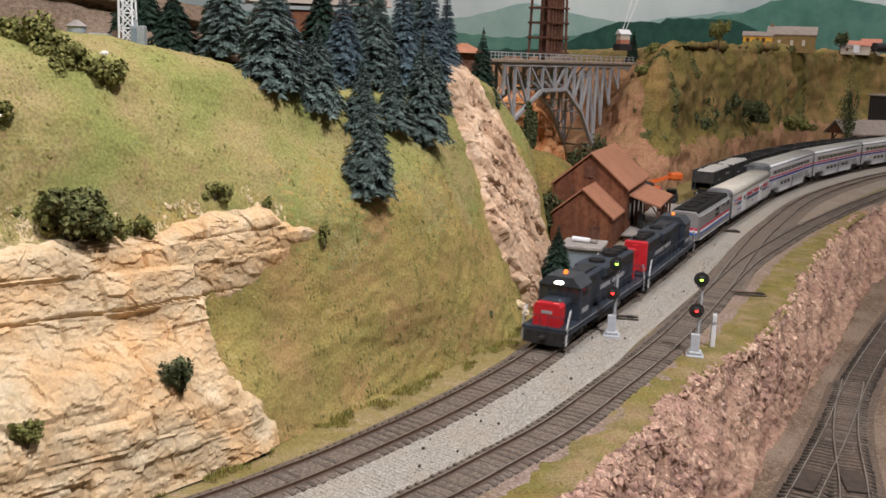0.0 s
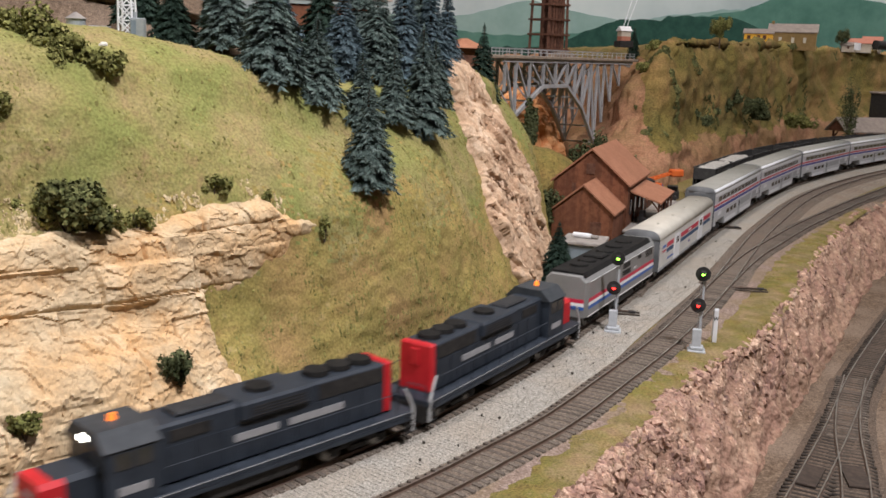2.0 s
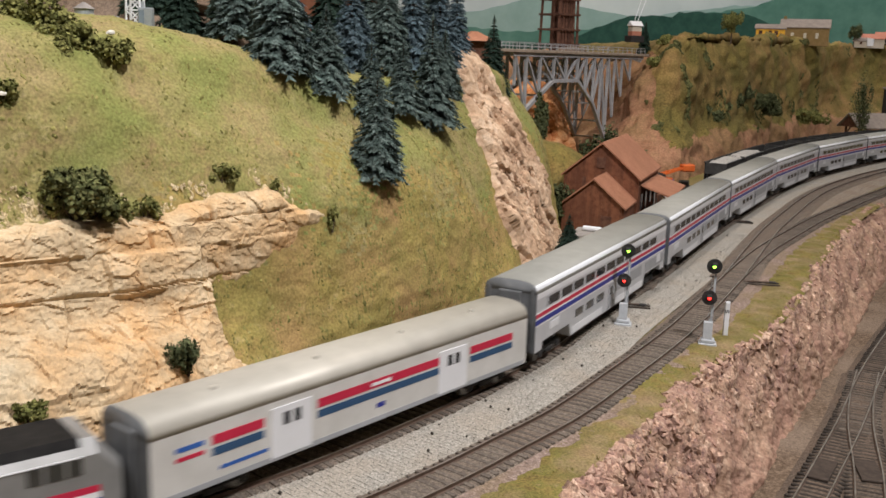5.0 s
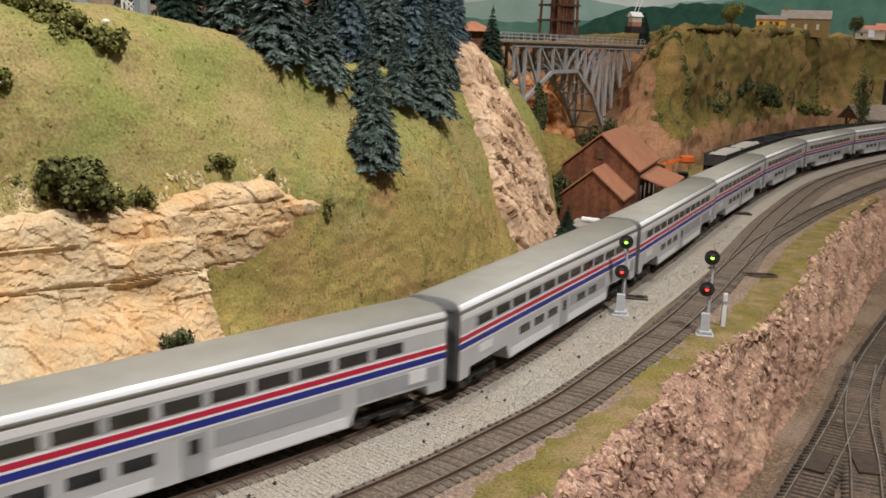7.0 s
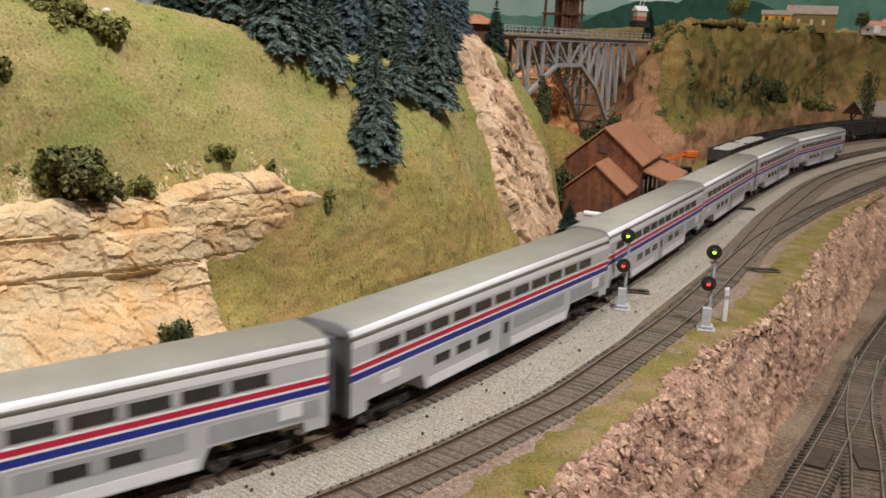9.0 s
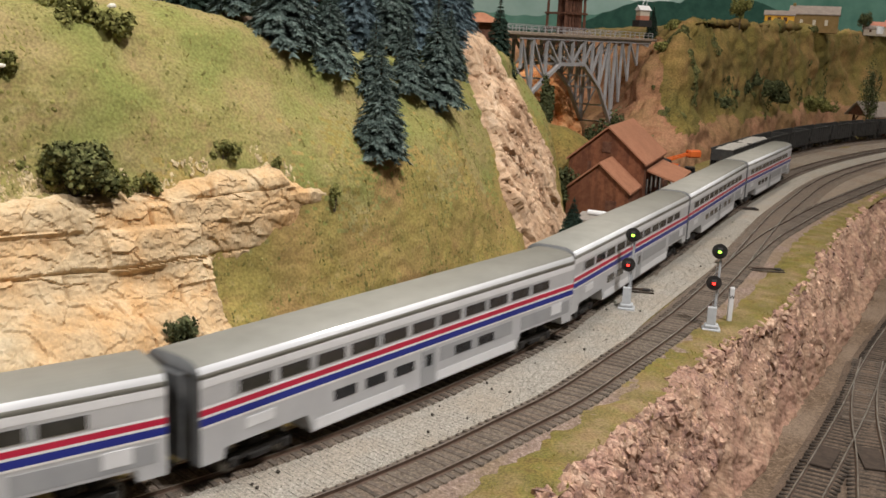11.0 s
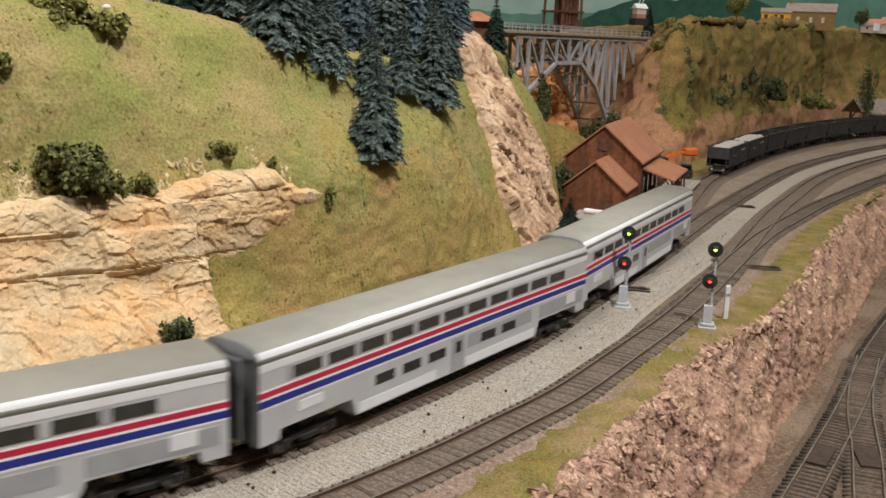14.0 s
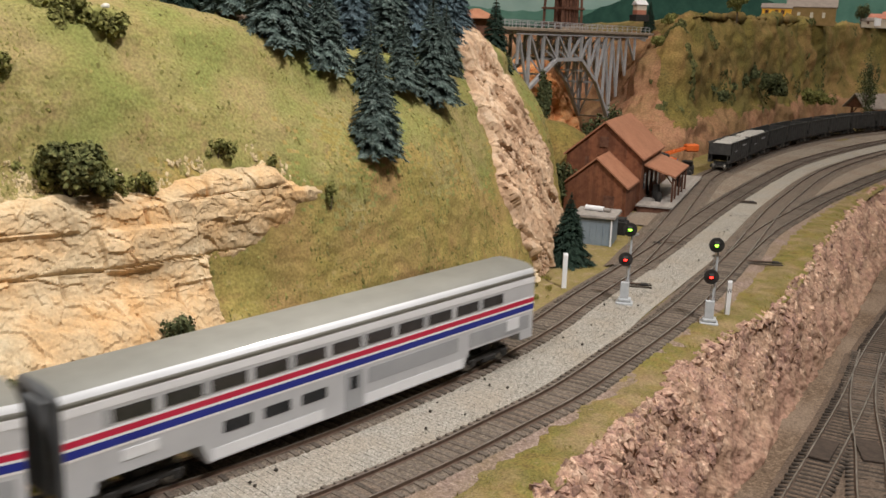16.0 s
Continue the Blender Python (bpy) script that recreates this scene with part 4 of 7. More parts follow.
            for z in (0.0035, 0.0070, 0.0100):
                box(bm, min(x, x - e * 0.005), max(x, x - e * 0.005), min(s * 0.0125, s * 0.0172), max(s * 0.0125, s * 0.0172), z, z + 0.0008)
            beam(bm, (x - e * 0.005, s * 0.0168, 0.0035), (x - e * 0.005, s * 0.0168, 0.0150), 0.0010)
            part("steps", bm, BLACK, car)
    for e in (-1, 1):
        bm = bmesh.new()
        box(bm, min(e * L, e * (L + 0.0012)), max(e * L, e * (L + 0.0012)), -0.0150, 0.0150, 0.0035, 0.0130)
        part("pilot", bm, BLACK, car)
        bm = bmesh.new()
        for y0 in (-0.0150, 0.0030):
            rod(bm, (e * (L + 0.0008), y0, 0.0240), (e * (L + 0.0008), y0 + 0.0120, 0.0240), 0.0003, seg=6)
            for y in (y0, y0 + 0.012):
                rod(bm, (e * (L + 0.0008), y, 0.0150), (e * (L + 0.0008), y, 0.0240), 0.0003, seg=6)
        part("end_rail", bm, LOCOGREY, car)
        coupler(car, e * L, e)
        bogie(car, e * 0.063, 0.031, 0.0058)
    return car


def cowl_loco(m):
    """Boxy cowl unit; cab at -x, running backwards."""
    L, W = 0.0945, 0.0168
    car = empty("cowl_locomotive", m, "grey and black cowl locomotive with red white blue band", "locomotive")
    bm = bmesh.new()
    prism(bm, [(-W, 0.0110), (W, 0.0110), (W, 0.0375), (0.0125, 0.0432), (-0.0125, 0.0432), (-W, 0.0375)], -L + 0.010, L - 0.006)
    part("body", bm, F40SIDE, car)
    bm = bmesh.new()
    o = [(-W, 0.0110), (W, 0.0110), (W, 0.0375), (0.0125, 0.0432), (-0.0125, 0.0432), (-W, 0.0375)]
    a = [bm.verts.new((L - 0.006, y, z)) for y, z in o]
    b = [bm.verts.new((L, y * 0.90, z - (0.002 if z > 0.04 else 0))) for y, z in o]
    for i in range(6):
        bm.faces.new((a[i], a[(i + 1) % 6], b[(i + 1) % 6], b[i]))
    bm.faces.new(b)
    part("rear_end", bm, F40SIDE, car)
    bm = bmesh.new()
    a = [bm.verts.new((-L + 0.010, y, z)) for y, z in o]
    b = [bm.verts.new((-L, y * 0.8, z if z < 0.02 else z * 0.72)) for y, z in o]
    for i in range(6):
        bm.faces.new((a[(i + 1) % 6], a[i], b[i], b[(i + 1) % 6]))
    bm.faces.new(b[::-1])
    part("nose", bm, F40SIDE, car)
    bm = bmesh.new()
    prism(bm, [(-0.0146, 0.0404), (0.0146, 0.0404), (0.0124, 0.0440), (-0.0124, 0.0440)], -L + 0.016, L - 0.003)
    part("roof", bm, F40ROOF, car, "black sloped roof")
    for x in (-0.045, -0.020, 0.005, 0.048, 0.066):
        bm = bmesh.new()
        rod(bm, (x, 0, 0.0436), (x, 0, 0.0455), 0.0075, 0.0070, 18)
        part("roof_fan", bm, F40ROOF, car)
    bm = bmesh.new()
    box(bm, 0.018, 0.036, -0.008, 0.008, 0.0436, 0.0462, 0.001)
    part("exhaust_housing", bm, F40ROOF, car)
    strip(car, "red_stripe", -L + 0.010, L - 0.006, 0.0220, 0.0248, W, RED)
    strip(car, "white_stripe", -L + 0.010, L - 0.006, 0.0195, 0.0220, W, WHITE)
    strip(car, "blue_stripe", -L + 0.010, L - 0.006, 0.0168, 0.0195, W, F_BLUE)
    strip(car, "sill_line", -L + 0.010, L - 0.006, 0.0110, 0.0120, W, WHITE)
    for z0, z1, mt in ((0.0220, 0.0248, RED), (0.0195, 0.0220, WHITE), (0.0168, 0.0195, F_BLUE)):
        bm = bmesh.new()
        box(bm, L, L + 0.0003, -W * 0.90, W * 0.90, z0, z1)
        part("end_stripe", bm, mt, car)
    for x0, x1, z0, z1 in ((-0.078, -0.073, 0.0305, 0.0368), (-0.0715, -0.065, 0.0305, 0.0368), (-0.0635, -0.058, 0.0305, 0.0368)):
        strip(car, "cab_window", x0, x1, z0, z1, W, DARKGLASS, 0.0003)
    for x0, x1, z0, z1 in ((-0.012, 0.006, 0.0318, 0.0362), (-0.014, 0.008, 0.0262, 0.0302), (-0.044, -0.034, 0.0330, 0.0362)):
        strip(car, "grille", x0, x1, z0, z1, W, BLACK, 0.0002)
    strip(car, "letter_bar", -0.030, -0.024, 0.0268, 0.0285, W, WHITE, 0.0002)
    strip(car, "rain_strip", -L + 0.016, L - 0.006, 0.0372, 0.0377, W, PALE, 0.0003)
    bm = bmesh.new()
    box(bm, -0.030, 0.030, -0.0150, 0.0150, 0.0030, 0.0110, 0.0015)
    part("fuel_tank", bm, BLACK, car)
    for e in (-1, 1):
        bm = bmesh.new()
        box(bm, min(e * (L - 0.004), e * L), max(e * (L - 0.004), e * L), -0.0120, 0.0120, 0.0035, 0.0112)
        part("pilot", bm, BLACK, car)
        coupler(car, e * L, e)
        bogie(car, e * 0.060, 0.031, 0.0058)
    return car


SPEED, COACH = 0.1945, 0.3065
main_line = line_of(MAIN, 0.0, 0.003)
main_s = np.r_[0, np.cumsum(np.linalg.norm(np.diff(main_line, axis=0), axis=1))]
S_ZERO = float(main_s[np.argmin(np.abs(main_line[:, 1] - 0.6))])


def on_track(s):
    return Vector([float(np.interp(s + S_ZERO, main_s, main_line[:, k])) for k in range(3)])


def car_pose(centre, half, flip):
    """Where a car stands when its middle is at that place along the line (counted backwards from the front)."""
    a, b = on_track(centre - half), on_track(centre + half)
    mid = (a + b) / 2
    d = a - b
    ang = math.atan2(d.y, d.x) + (math.pi if flip else 0)
    return Matrix.Translation(mid) @ Matrix.Rotation(ang, 4, "Z")


TRAIN = []
TRAIN.append((road_loco(Matrix.Identity(4)), -0.942, 0.063, False))
TRAIN.append((copy_thing(TRAIN[0][0], Matrix.Identity(4)), -0.735, 0.063, True))
TRAIN.append((cowl_loco(Matrix.Identity(4)), -0.5180, 0.060, False))
TRAIN.append((baggage(Matrix.Identity(4)), -0.2880, 0.097, False))
coach_a = superliner(Matrix.Identity(4), (0.018, 0.040, 0.062))
coach_b = superliner(Matrix.Identity(4), (-0.060, -0.038, 0.012, 0.034, 0.056))
for k in range(7):
    src = coach_a if k % 2 == 0 else coach_b
    ob = src if k < 2 else copy_thing(src, Matrix.Identity(4))
    TRAIN.append((ob, COACH * k, 0.1145, False))


# ---- rock faces of the near hill ----
def hill_patch(u0, u1, v0, v1, nu, nv):
    """A finer piece of the hill's own surface, between two stations and two levels."""
    rows = np.stack([index_spline(np.array(r), np.linspace(u0, u1, nu)) for r in hill_rows], 1)
    return np.stack([index_spline(rows[i], np.linspace(v0, v1, nv)) for i in range(nu)])


def index_spline(p, t):
    k = len(p) - 1
    i = np.minimum(t.astype(int), k - 1)
    f = (t - i)[:, None]
    a, b, c, d = p[np.maximum(i - 1, 0)], p[i], p[i + 1], p[np.minimum(i + 2, k)]
    m1, m2 = (c - a) / 2, (d - b) / 2
    return (2 * f**3 - 3 * f**2 + 1) * b + (f**3 - 2 * f * f + f) * m1 + (3 * f * f - 2 * f**3) * c + (f**3 - f * f) * m2


def along(p):
    return (p[0] + 0.137) * 0.56 + (p[1] - 0.411) * 0.83


LEDGE_S = (-0.30, -0.026, -0.004, 0.024, 0.051, 0.079, 0.108, 0.119, 0.140, 0.15)
LEDGE_Z = (0.112, 0.111, 0.111, 0.109, 0.113, 0.119, 0.119, 0.109, 0.102, 0.09)


def in_cliff(p):
    """How far inside the cream cliff a point of the hill lies, in metres."""
    s, z = along(p), p[2]
    w = 0.004 * fbm(p, 0.014, 4, 5.0)
    top = np.interp(s, LEDGE_S, LEDGE_Z) - z
    floor_z = np.interp(s, (0.058, 0.061, 0.103, 0.137), (-0.02, 0.064, 0.071, 0.090))
    right = np.interp(z, (-0.01, 0.004, 0.018, 0.043, 0.065, 0.079), (0.094, 0.091, 0.086, 0.058, 0.057, 0.061)) - s
    d = min(top * 2.2, max(z - floor_z, right) * 0.75 if s > 0.045 else 0.05, 0.146 - s)
    return d + w


BEDS = (-0.02, 0.0105, 0.0195, 0.033, 0.0395, 0.0525, 0.0620, 0.0735, 0.0925, 0.104, 0.119, 0.14)


def smooth_step(x):
    x = min(max(x, 0.0), 1.0)
    return x * x * (3 - 2 * x)


def bed_step(k, s):
    """How far bed k stands forward at s, in blocks with soft edges between."""
    w = 0.024 + 0.030 * ((k * 37) % 7) / 7
    x = s / w + 0.37 * k
    c = math.floor(x)
    f = smooth_step((x - c - 0.90) / 0.10)
    h = [noise.cell(Vector(((c + d) * 1.7, k * 2.3, 0.2))) - 0.5 for d in (0, 1)]
    return (((k * 7919) % 11) / 11 - 0.5) * 0.0016 + (h[0] * (1 - f) + h[1] * f) * 0.0020, (1 - x + c) * w, noise.cell(Vector(((c + 1) * 4.1, k, 3)))


def facets(a, b, step, crack, width):
    """Height of a face broken into tilted blocks with open cracks between them; a, b in block widths."""
    d, c = noise.voronoi(Vector((a, b, 0.0)))
    h = noise.cell(c[0] * 7.3) - 0.5
    tilt = noise.cell(c[0] * 3.1 + Vector((5, 1, 2))) - 0.5
    tilt2 = noise.cell(c[0] * 4.7 + Vector((1, 8, 2))) - 0.5
    return step * (h + 1.1 * tilt * (a - c[0].x) + 1.1 * tilt2 * (b - c[0].y)) - crack * math.exp(-((d[1] - d[0]) / width) ** 2)


def strata(p):
    """Level beds of uneven thickness, each set forward or back, cut by a few upright joints and dark bedding cracks."""
    s = along(p) + 0.004 * fbm(p, 0.02, 2, 9.0)
    z = p[2] + 0.0030 * fbm(p, 0.045, 3, 1.0)
    k = min(max(i for i, b in enumerate(BEDS) if b <= z or i == 0), len(BEDS) - 2)
    up = BEDS[k + 1] - z
    a, gap, chance = bed_step(k, s)
    b = bed_step(k + 1, s)[0]
    f = smooth_step(1 - up / 0.0022)
    out = a * (1 - f) + b * f
    lo = z - BEDS[k]
    deep = {3: 0.7, 5: 0.9, 7: 0.95}.get(k, 0.35)
    out -= 0.0030 * deep * math.exp(-(lo / 0.0013) ** 2) * (1.0 if k == 7 else smooth_step(0.5 + 1.6 * noise.noise(Vector((s * 22, k * 3.7, 0.5)))))
    if chance > 0.62:
        out -= 0.0024 * math.exp(-((gap - 0.002) / 0.0010) ** 2)
    q = (p[0], p[1], p[2] * 1.7)
    wx, wz = 0.35 * fbm(p, 0.02, 2, 4.0), 0.35 * fbm(p, 0.02, 2, 7.0)
    out += 0.0013 * fbm(q, 0.020, 4, 2.0) + 0.0006 * (0.5 - abs(fbm(q, 0.008, 3, 5.0)))
    out += facets(s / 0.0120 + wx, z / 0.0075 + wz, 0.0006, 0.0001, 0.06)
    out += facets(s / 0.0042 + 2 * wx, z / 0.0030 + 2 * wz, 0.00035, 0.0, 0.08)
    return out


def emerge(name, u0, u1, v0, v1, nu, nv, inside, relief, mats, fade, label, category, lift=0.005):
    g = hill_patch(u0, u1, v0, v1, nu, nv)
    n = grid_normals(g)
    if n[nu // 2, nv // 2] @ np.array((0.8, -0.5, 0.4)) < 0:
        n = -n
    d = np.array([[inside(g[i, j]) for j in range(nv)] for i in range(nu)])
    r = np.array([[relief(g[i, j]) if d[i, j] > -0.003 else 0.0 for j in range(nv)] for i in range(nu)])
    k = np.clip(d / fade, 0, 1) ** 0.65
    g = g + n * (k * (lift + r) - (1 - k) * 0.004)[..., None]
    f = grid_faces(nu, nv)
    keep = (d.reshape(-1)[f].max(1)) > -0.002
    ob = new(name, mesh_of(name, g.reshape(-1, 3), f[keep], mats))
    return tagged(ob, label, category, kind="structure")


emerge("cliff_face", 0.2, 4.5, 0.0, 5.0, 620, 230, in_cliff, strata, SANDSTONE, 0.020, "layered cream sandstone cliff with cracked ledges", "rock wall", 0.0085)


def in_outcrop(p):
    left = np.interp(p[2], (0.0, 0.006, 0.037, 0.070, 0.106, 0.142, 0.177, 0.20), (0.760, 0.752, 0.738, 0.733, 0.762, 0.776, 0.790, 0.80))
    right = np.interp(p[2], (-0.01, 0.03, 0.093, 0.14, 0.176, 0.2), (0.938, 0.918, 0.903, 0.888, 0.863, 0.84))
    return min(p[1] - left, right - p[1], 0.198 - p[2]) * 0.7 + 0.005 * fbm(p, 0.02, 3, 8.0)


def broken(p):
    q = (p[0], p[1] + 0.5 * p[2], p[2] * 0.55)
    a, b = p[1] + 0.35 * p[2], p[2] - 0.2 * p[1]
    wx, wz = 0.3 * fbm(p, 0.02, 2, 4.0), 0.3 * fbm(p, 0.02, 2, 7.0)
    out = facets(a / 0.016 + wx, b / 0.026 + wz, 0.0024, 0.0012, 0.06) + facets(a / 0.006 + 2 * wx, b / 0.007 + 2 * wz, 0.0009, 0.0003, 0.10)
    return out + 0.0040 * fbm(q, 0.028, 4, 6.0) - 0.0015 * abs(fbm(p, 0.012, 3, 9.0))


OUTCROP = material("pale_pink_rock", [(0.46, 0.30, 0.19), (0.58, 0.42, 0.285), (0.68, 0.53, 0.39)], 0.010, 0.9, 0.6,
                   big=(0.04, (0.33, 0.20, 0.12), 0.6), grain=(0.0015, 0.14), coords="World", spec=0.15, depth=0.001)
emerge("hill_outcrop", 5.9, 8.9, 0.0, 6.3, 260, 190, in_outcrop, broken, OUTCROP, 0.006, "broken pale pink rock face at the hill's end", "rock wall", 0.0085)

OUT_SHARD = material("broken_pale_stone", [(0.42, 0.26, 0.165), (0.55, 0.385, 0.265), (0.66, 0.51, 0.38)], 0.008, 0.9, 0.5, grain=(0.0015, 0.2), random=0.22, coords="World", spec=0.15)
face_g = hill_patch(5.9, 8.9, 0.0, 6.3, 200, 150)
tagged(shards("outcrop_stones", face_g + 0.006 * np.array((0.8, -0.45, 0.4)), 900, 0.0010, 0.0036, OUT_SHARD, 6, (0.02, 0.98), (0.0, 0.98), (0.8, -0.5, 0.4), lambda p: in_outcrop(p) > 0.004), "broken pale pink stones of the hill's rock face", "rocks", kind="stuff")

LEDGE_SHARD = material("loose_cream_stone", [(0.38, 0.29, 0.145), (0.48, 0.38, 0.22), (0.58, 0.48, 0.31)], 0.008, 0.9, 0.5, grain=(0.0015, 0.2), random=0.25, coords="World", spec=0.15)
brow_g = hill_patch(0.2, 4.8, 0.0, 6.0, 420, 220)


def on_brow(p):
    up = p[2] - np.interp(along(p), LEDGE_S, LEDGE_Z)
    return -0.003 < up < (0.016 if along(p) < 0.03 else 0.008) and along(p) < 0.13 and fbm(p, 0.018, 3, 3.0) > (-0.22 if along(p) < 0.03 else -0.02) + (14 if along(p) < 0.03 else 30) * max(up, 0) - (0.20 if along(p) < -0.02 else 0)


tagged(shards("ledge_stones", brow_g, 42000, 0.0005, 0.0015, LEDGE_SHARD, 9, (0.0, 1.0), (0.0, 1.0), (0.8, -0.5, 0.4), on_brow, 0.62), "crumbled cream stones in the turf above the cliff", "rocks", kind="stuff")

# mound of turf by the canyon mouth
mound, _ = loft("grass_mound", [[(0.085, 1.16, -0.008), (0.14, 1.12, -0.008), (0.20, 1.17, -0.008), (0.26, 1.28, -0.008)],
                                [(0.088, 1.18, 0.040), (0.14, 1.155, 0.042), (0.19, 1.20, 0.030), (0.24, 1.30, 0.015)],
                                [(0.09, 1.21, 0.074), (0.135, 1.20, 0.080), (0.18, 1.24, 0.062), (0.225, 1.33, 0.03)],
                                [(0.09, 1.28, 0.070), (0.135, 1.27, 0.074), (0.175, 1.30, 0.055), (0.21, 1.37, 0.02)],
                                [(0.09, 1.40, -0.008), (0.135, 1.40, -0.008), (0.175, 1.42, -0.008), (0.20, 1.45, -0.008)]], 60, 40, GRASS_FAR, lambda p, u, v: 0.004 * fbm(p, 0.03, 3))
tagged(mound, "rounded mound of dry olive grass", "mound", kind="structure")

bank, _ = loft("dirt_bank", [[(-0.46, 0.60, 0.185), (-0.32, 0.66, 0.195), (-0.21, 0.70, 0.194), (-0.12, 0.76, 0.188), (-0.02, 0.84, 0.180)],
                             [(-0.48, 0.65, 0.232), (-0.33, 0.71, 0.234), (-0.20, 0.755, 0.214), (-0.11, 0.81, 0.196), (-0.01, 0.88, 0.186)],
                             [(-0.50, 0.72, 0.262), (-0.34, 0.78, 0.258), (-0.19, 0.83, 0.226), (-0.10, 0.88, 0.198), (0.0, 0.93, 0.188)],
                             [(-0.60, 1.4, 0.262), (-0.34, 1.5, 0.250), (-0.15, 1.6, 0.215), (-0.05, 1.65, 0.195), (0.04, 1.7, 0.190)]], 110, 60, DIRT, lambda p, u, v: 0.004 * fbm(p, 0.03, 3))
tagged(bank, "bare tan earth bank behind the hill's crest", "earth bank", kind="structure")

# ---- growing things ----
NEEDLE = material("blue_green_needles", [(0.045, 0.068, 0.060), (0.085, 0.118, 0.105), (0.17, 0.21, 0.19)], 0.004, 0.85, 0.0, random=0.45, spec=0.15)
NEEDLE_BLUE = material("silver_blue_needles", [(0.05, 0.078, 0.090), (0.08, 0.118, 0.135), (0.13, 0.17, 0.19)], 0.004, 0.85, 0.0, random=0.4, spec=0.15)
NEEDLE_DARK = material("dark_needles", [(0.016, 0.032, 0.022), (0.036, 0.060, 0.044)], 0.004, 0.85, 0.0, random=0.4, spec=0.15)
BARK = material("grey_brown_bark", [(0.06, 0.045, 0.03), (0.10, 0.075, 0.05)], 0.002, 0.9, 0.3)
LEAF = material("olive_foliage", [(0.10, 0.11, 0.032), (0.17, 0.17, 0.055), (0.27, 0.255, 0.09)], 0.004, 0.9, 0.0, random=0.45, spec=0.1)
LEAF_DARK = material("dark_foliage", [(0.036, 0.046, 0.022), (0.075, 0.088, 0.040), (0.15, 0.155, 0.075)], 0.004, 0.9, 0.0, random=0.45, spec=0.1)
LEAF_MID = material("mixed_green_foliage", [(0.06, 0.072, 0.028), (0.12, 0.128, 0.05), (0.22, 0.21, 0.085)], 0.004, 0.9, 0.0, random=0.5, spec=0.1)
TUFT = material("static_grass_fibres", [(0.27, 0.20, 0.09), (0.31, 0.27, 0.10), (0.28, 0.29, 0.09), (0.36, 0.31, 0.14)], 0.03, 0.95, 0.0, random=0.25, coords="World", spec=0.1)


def spruce_mesh(h, r, seed, mat):
    rng = random.Random(seed)
    v, f = [], []

    def tri(a, b, c):
        k = len(v)
        v.extend((a, b, c))
        f.append((k, k + 1, k + 2))

    layers = int(30 + h * 210)
    for i in range(layers):
        t = min(max((i + rng.uniform(-0.4, 0.4)) / layers, 0), 0.985)
        z = h * (0.055 + 0.925 * t)
        reach = r * 1.04 * (1 - t) ** 1.05 * (0.94 + 0.10 * math.sin(9 * t + seed)) + 0.0010
        count = max(6, int(17 * (1 - t) ** 0.5 + 2))
        a0 = rng.uniform(0, 6.28)
        for k in range(count):
            a = a0 + 6.283 * k / count + rng.uniform(-0.25, 0.25)
            ln = reach * rng.uniform(0.70, 1.12)
            out = Vector((math.cos(a), math.sin(a), 0))
            side = Vector((-math.sin(a), math.cos(a), 0))
            drop = rng.uniform(0.18, 0.50) * (1 - 0.6 * t)
            prev = Vector((0, 0, z)) + out * 0.1 * ln
            steps = 7
            for q in range(1, steps + 1):
                x = q / steps
                p = Vector((0, 0, z + ln * (0.12 * math.sin(x * 2.2) - drop * x ** 1.4))) + out * ln * (0.1 + 0.9 * x)
                tw = ln * (0.21 - 0.10 * x) * rng.uniform(0.8, 1.2) + 0.0006
                hw = 0.00026 + ln * 0.013
                for sgn in (-1, 1):
                    e = p + side * sgn * tw + out * tw * 0.75 + Vector((0, 0, -tw * rng.uniform(0.1, 0.5)))
                    tri(prev + Vector((0, 0, hw)), p - out * hw, e)
                    e2 = prev + side * sgn * tw * 0.7 + out * tw * 0.5 + Vector((0, 0, tw * rng.uniform(0.1, 0.5)))
                    tri(prev - side * sgn * hw, prev + out * hw * 2.5, e2)
                tri(prev + side * hw, p + Vector((0, 0, hw)), prev - side * hw)
                tri(prev, p, (prev + p) / 2 + Vector((0, 0, -tw * 0.7)) + out * tw * 0.3)
                prev = p
    tip = Vector((0, 0, h * 1.02))
    for k in range(5):
        a = k * 1.26
        tri(tip, Vector((math.cos(a), math.sin(a), 0)) * 0.0014 + Vector((0, 0, h * 0.93)), Vector((math.cos(a + 1), math.sin(a + 1), 0)) * 0.0010 + Vector((0, 0, h * 0.95)))
    return mesh_of("crown", v, f, mat)


def spruce(x, y, z, h, r, seed, mat, label, group):
    top = empty("spruce_tree", Matrix.Translation((x, y, z)) @ Matrix.Rotation(seed * 1.3, 4, "Z"), label, "tree", group)
    bm = bmesh.new()
    rod(bm, (0, 0, -0.012), (0, 0, h * 0.97), 0.0016 + h * 0.012, 0.0004, 8)
    part("trunk", bm, BARK, top)
    ob = new("crown", spruce_mesh(h, r, seed, mat))
    ob.parent = top
    return top


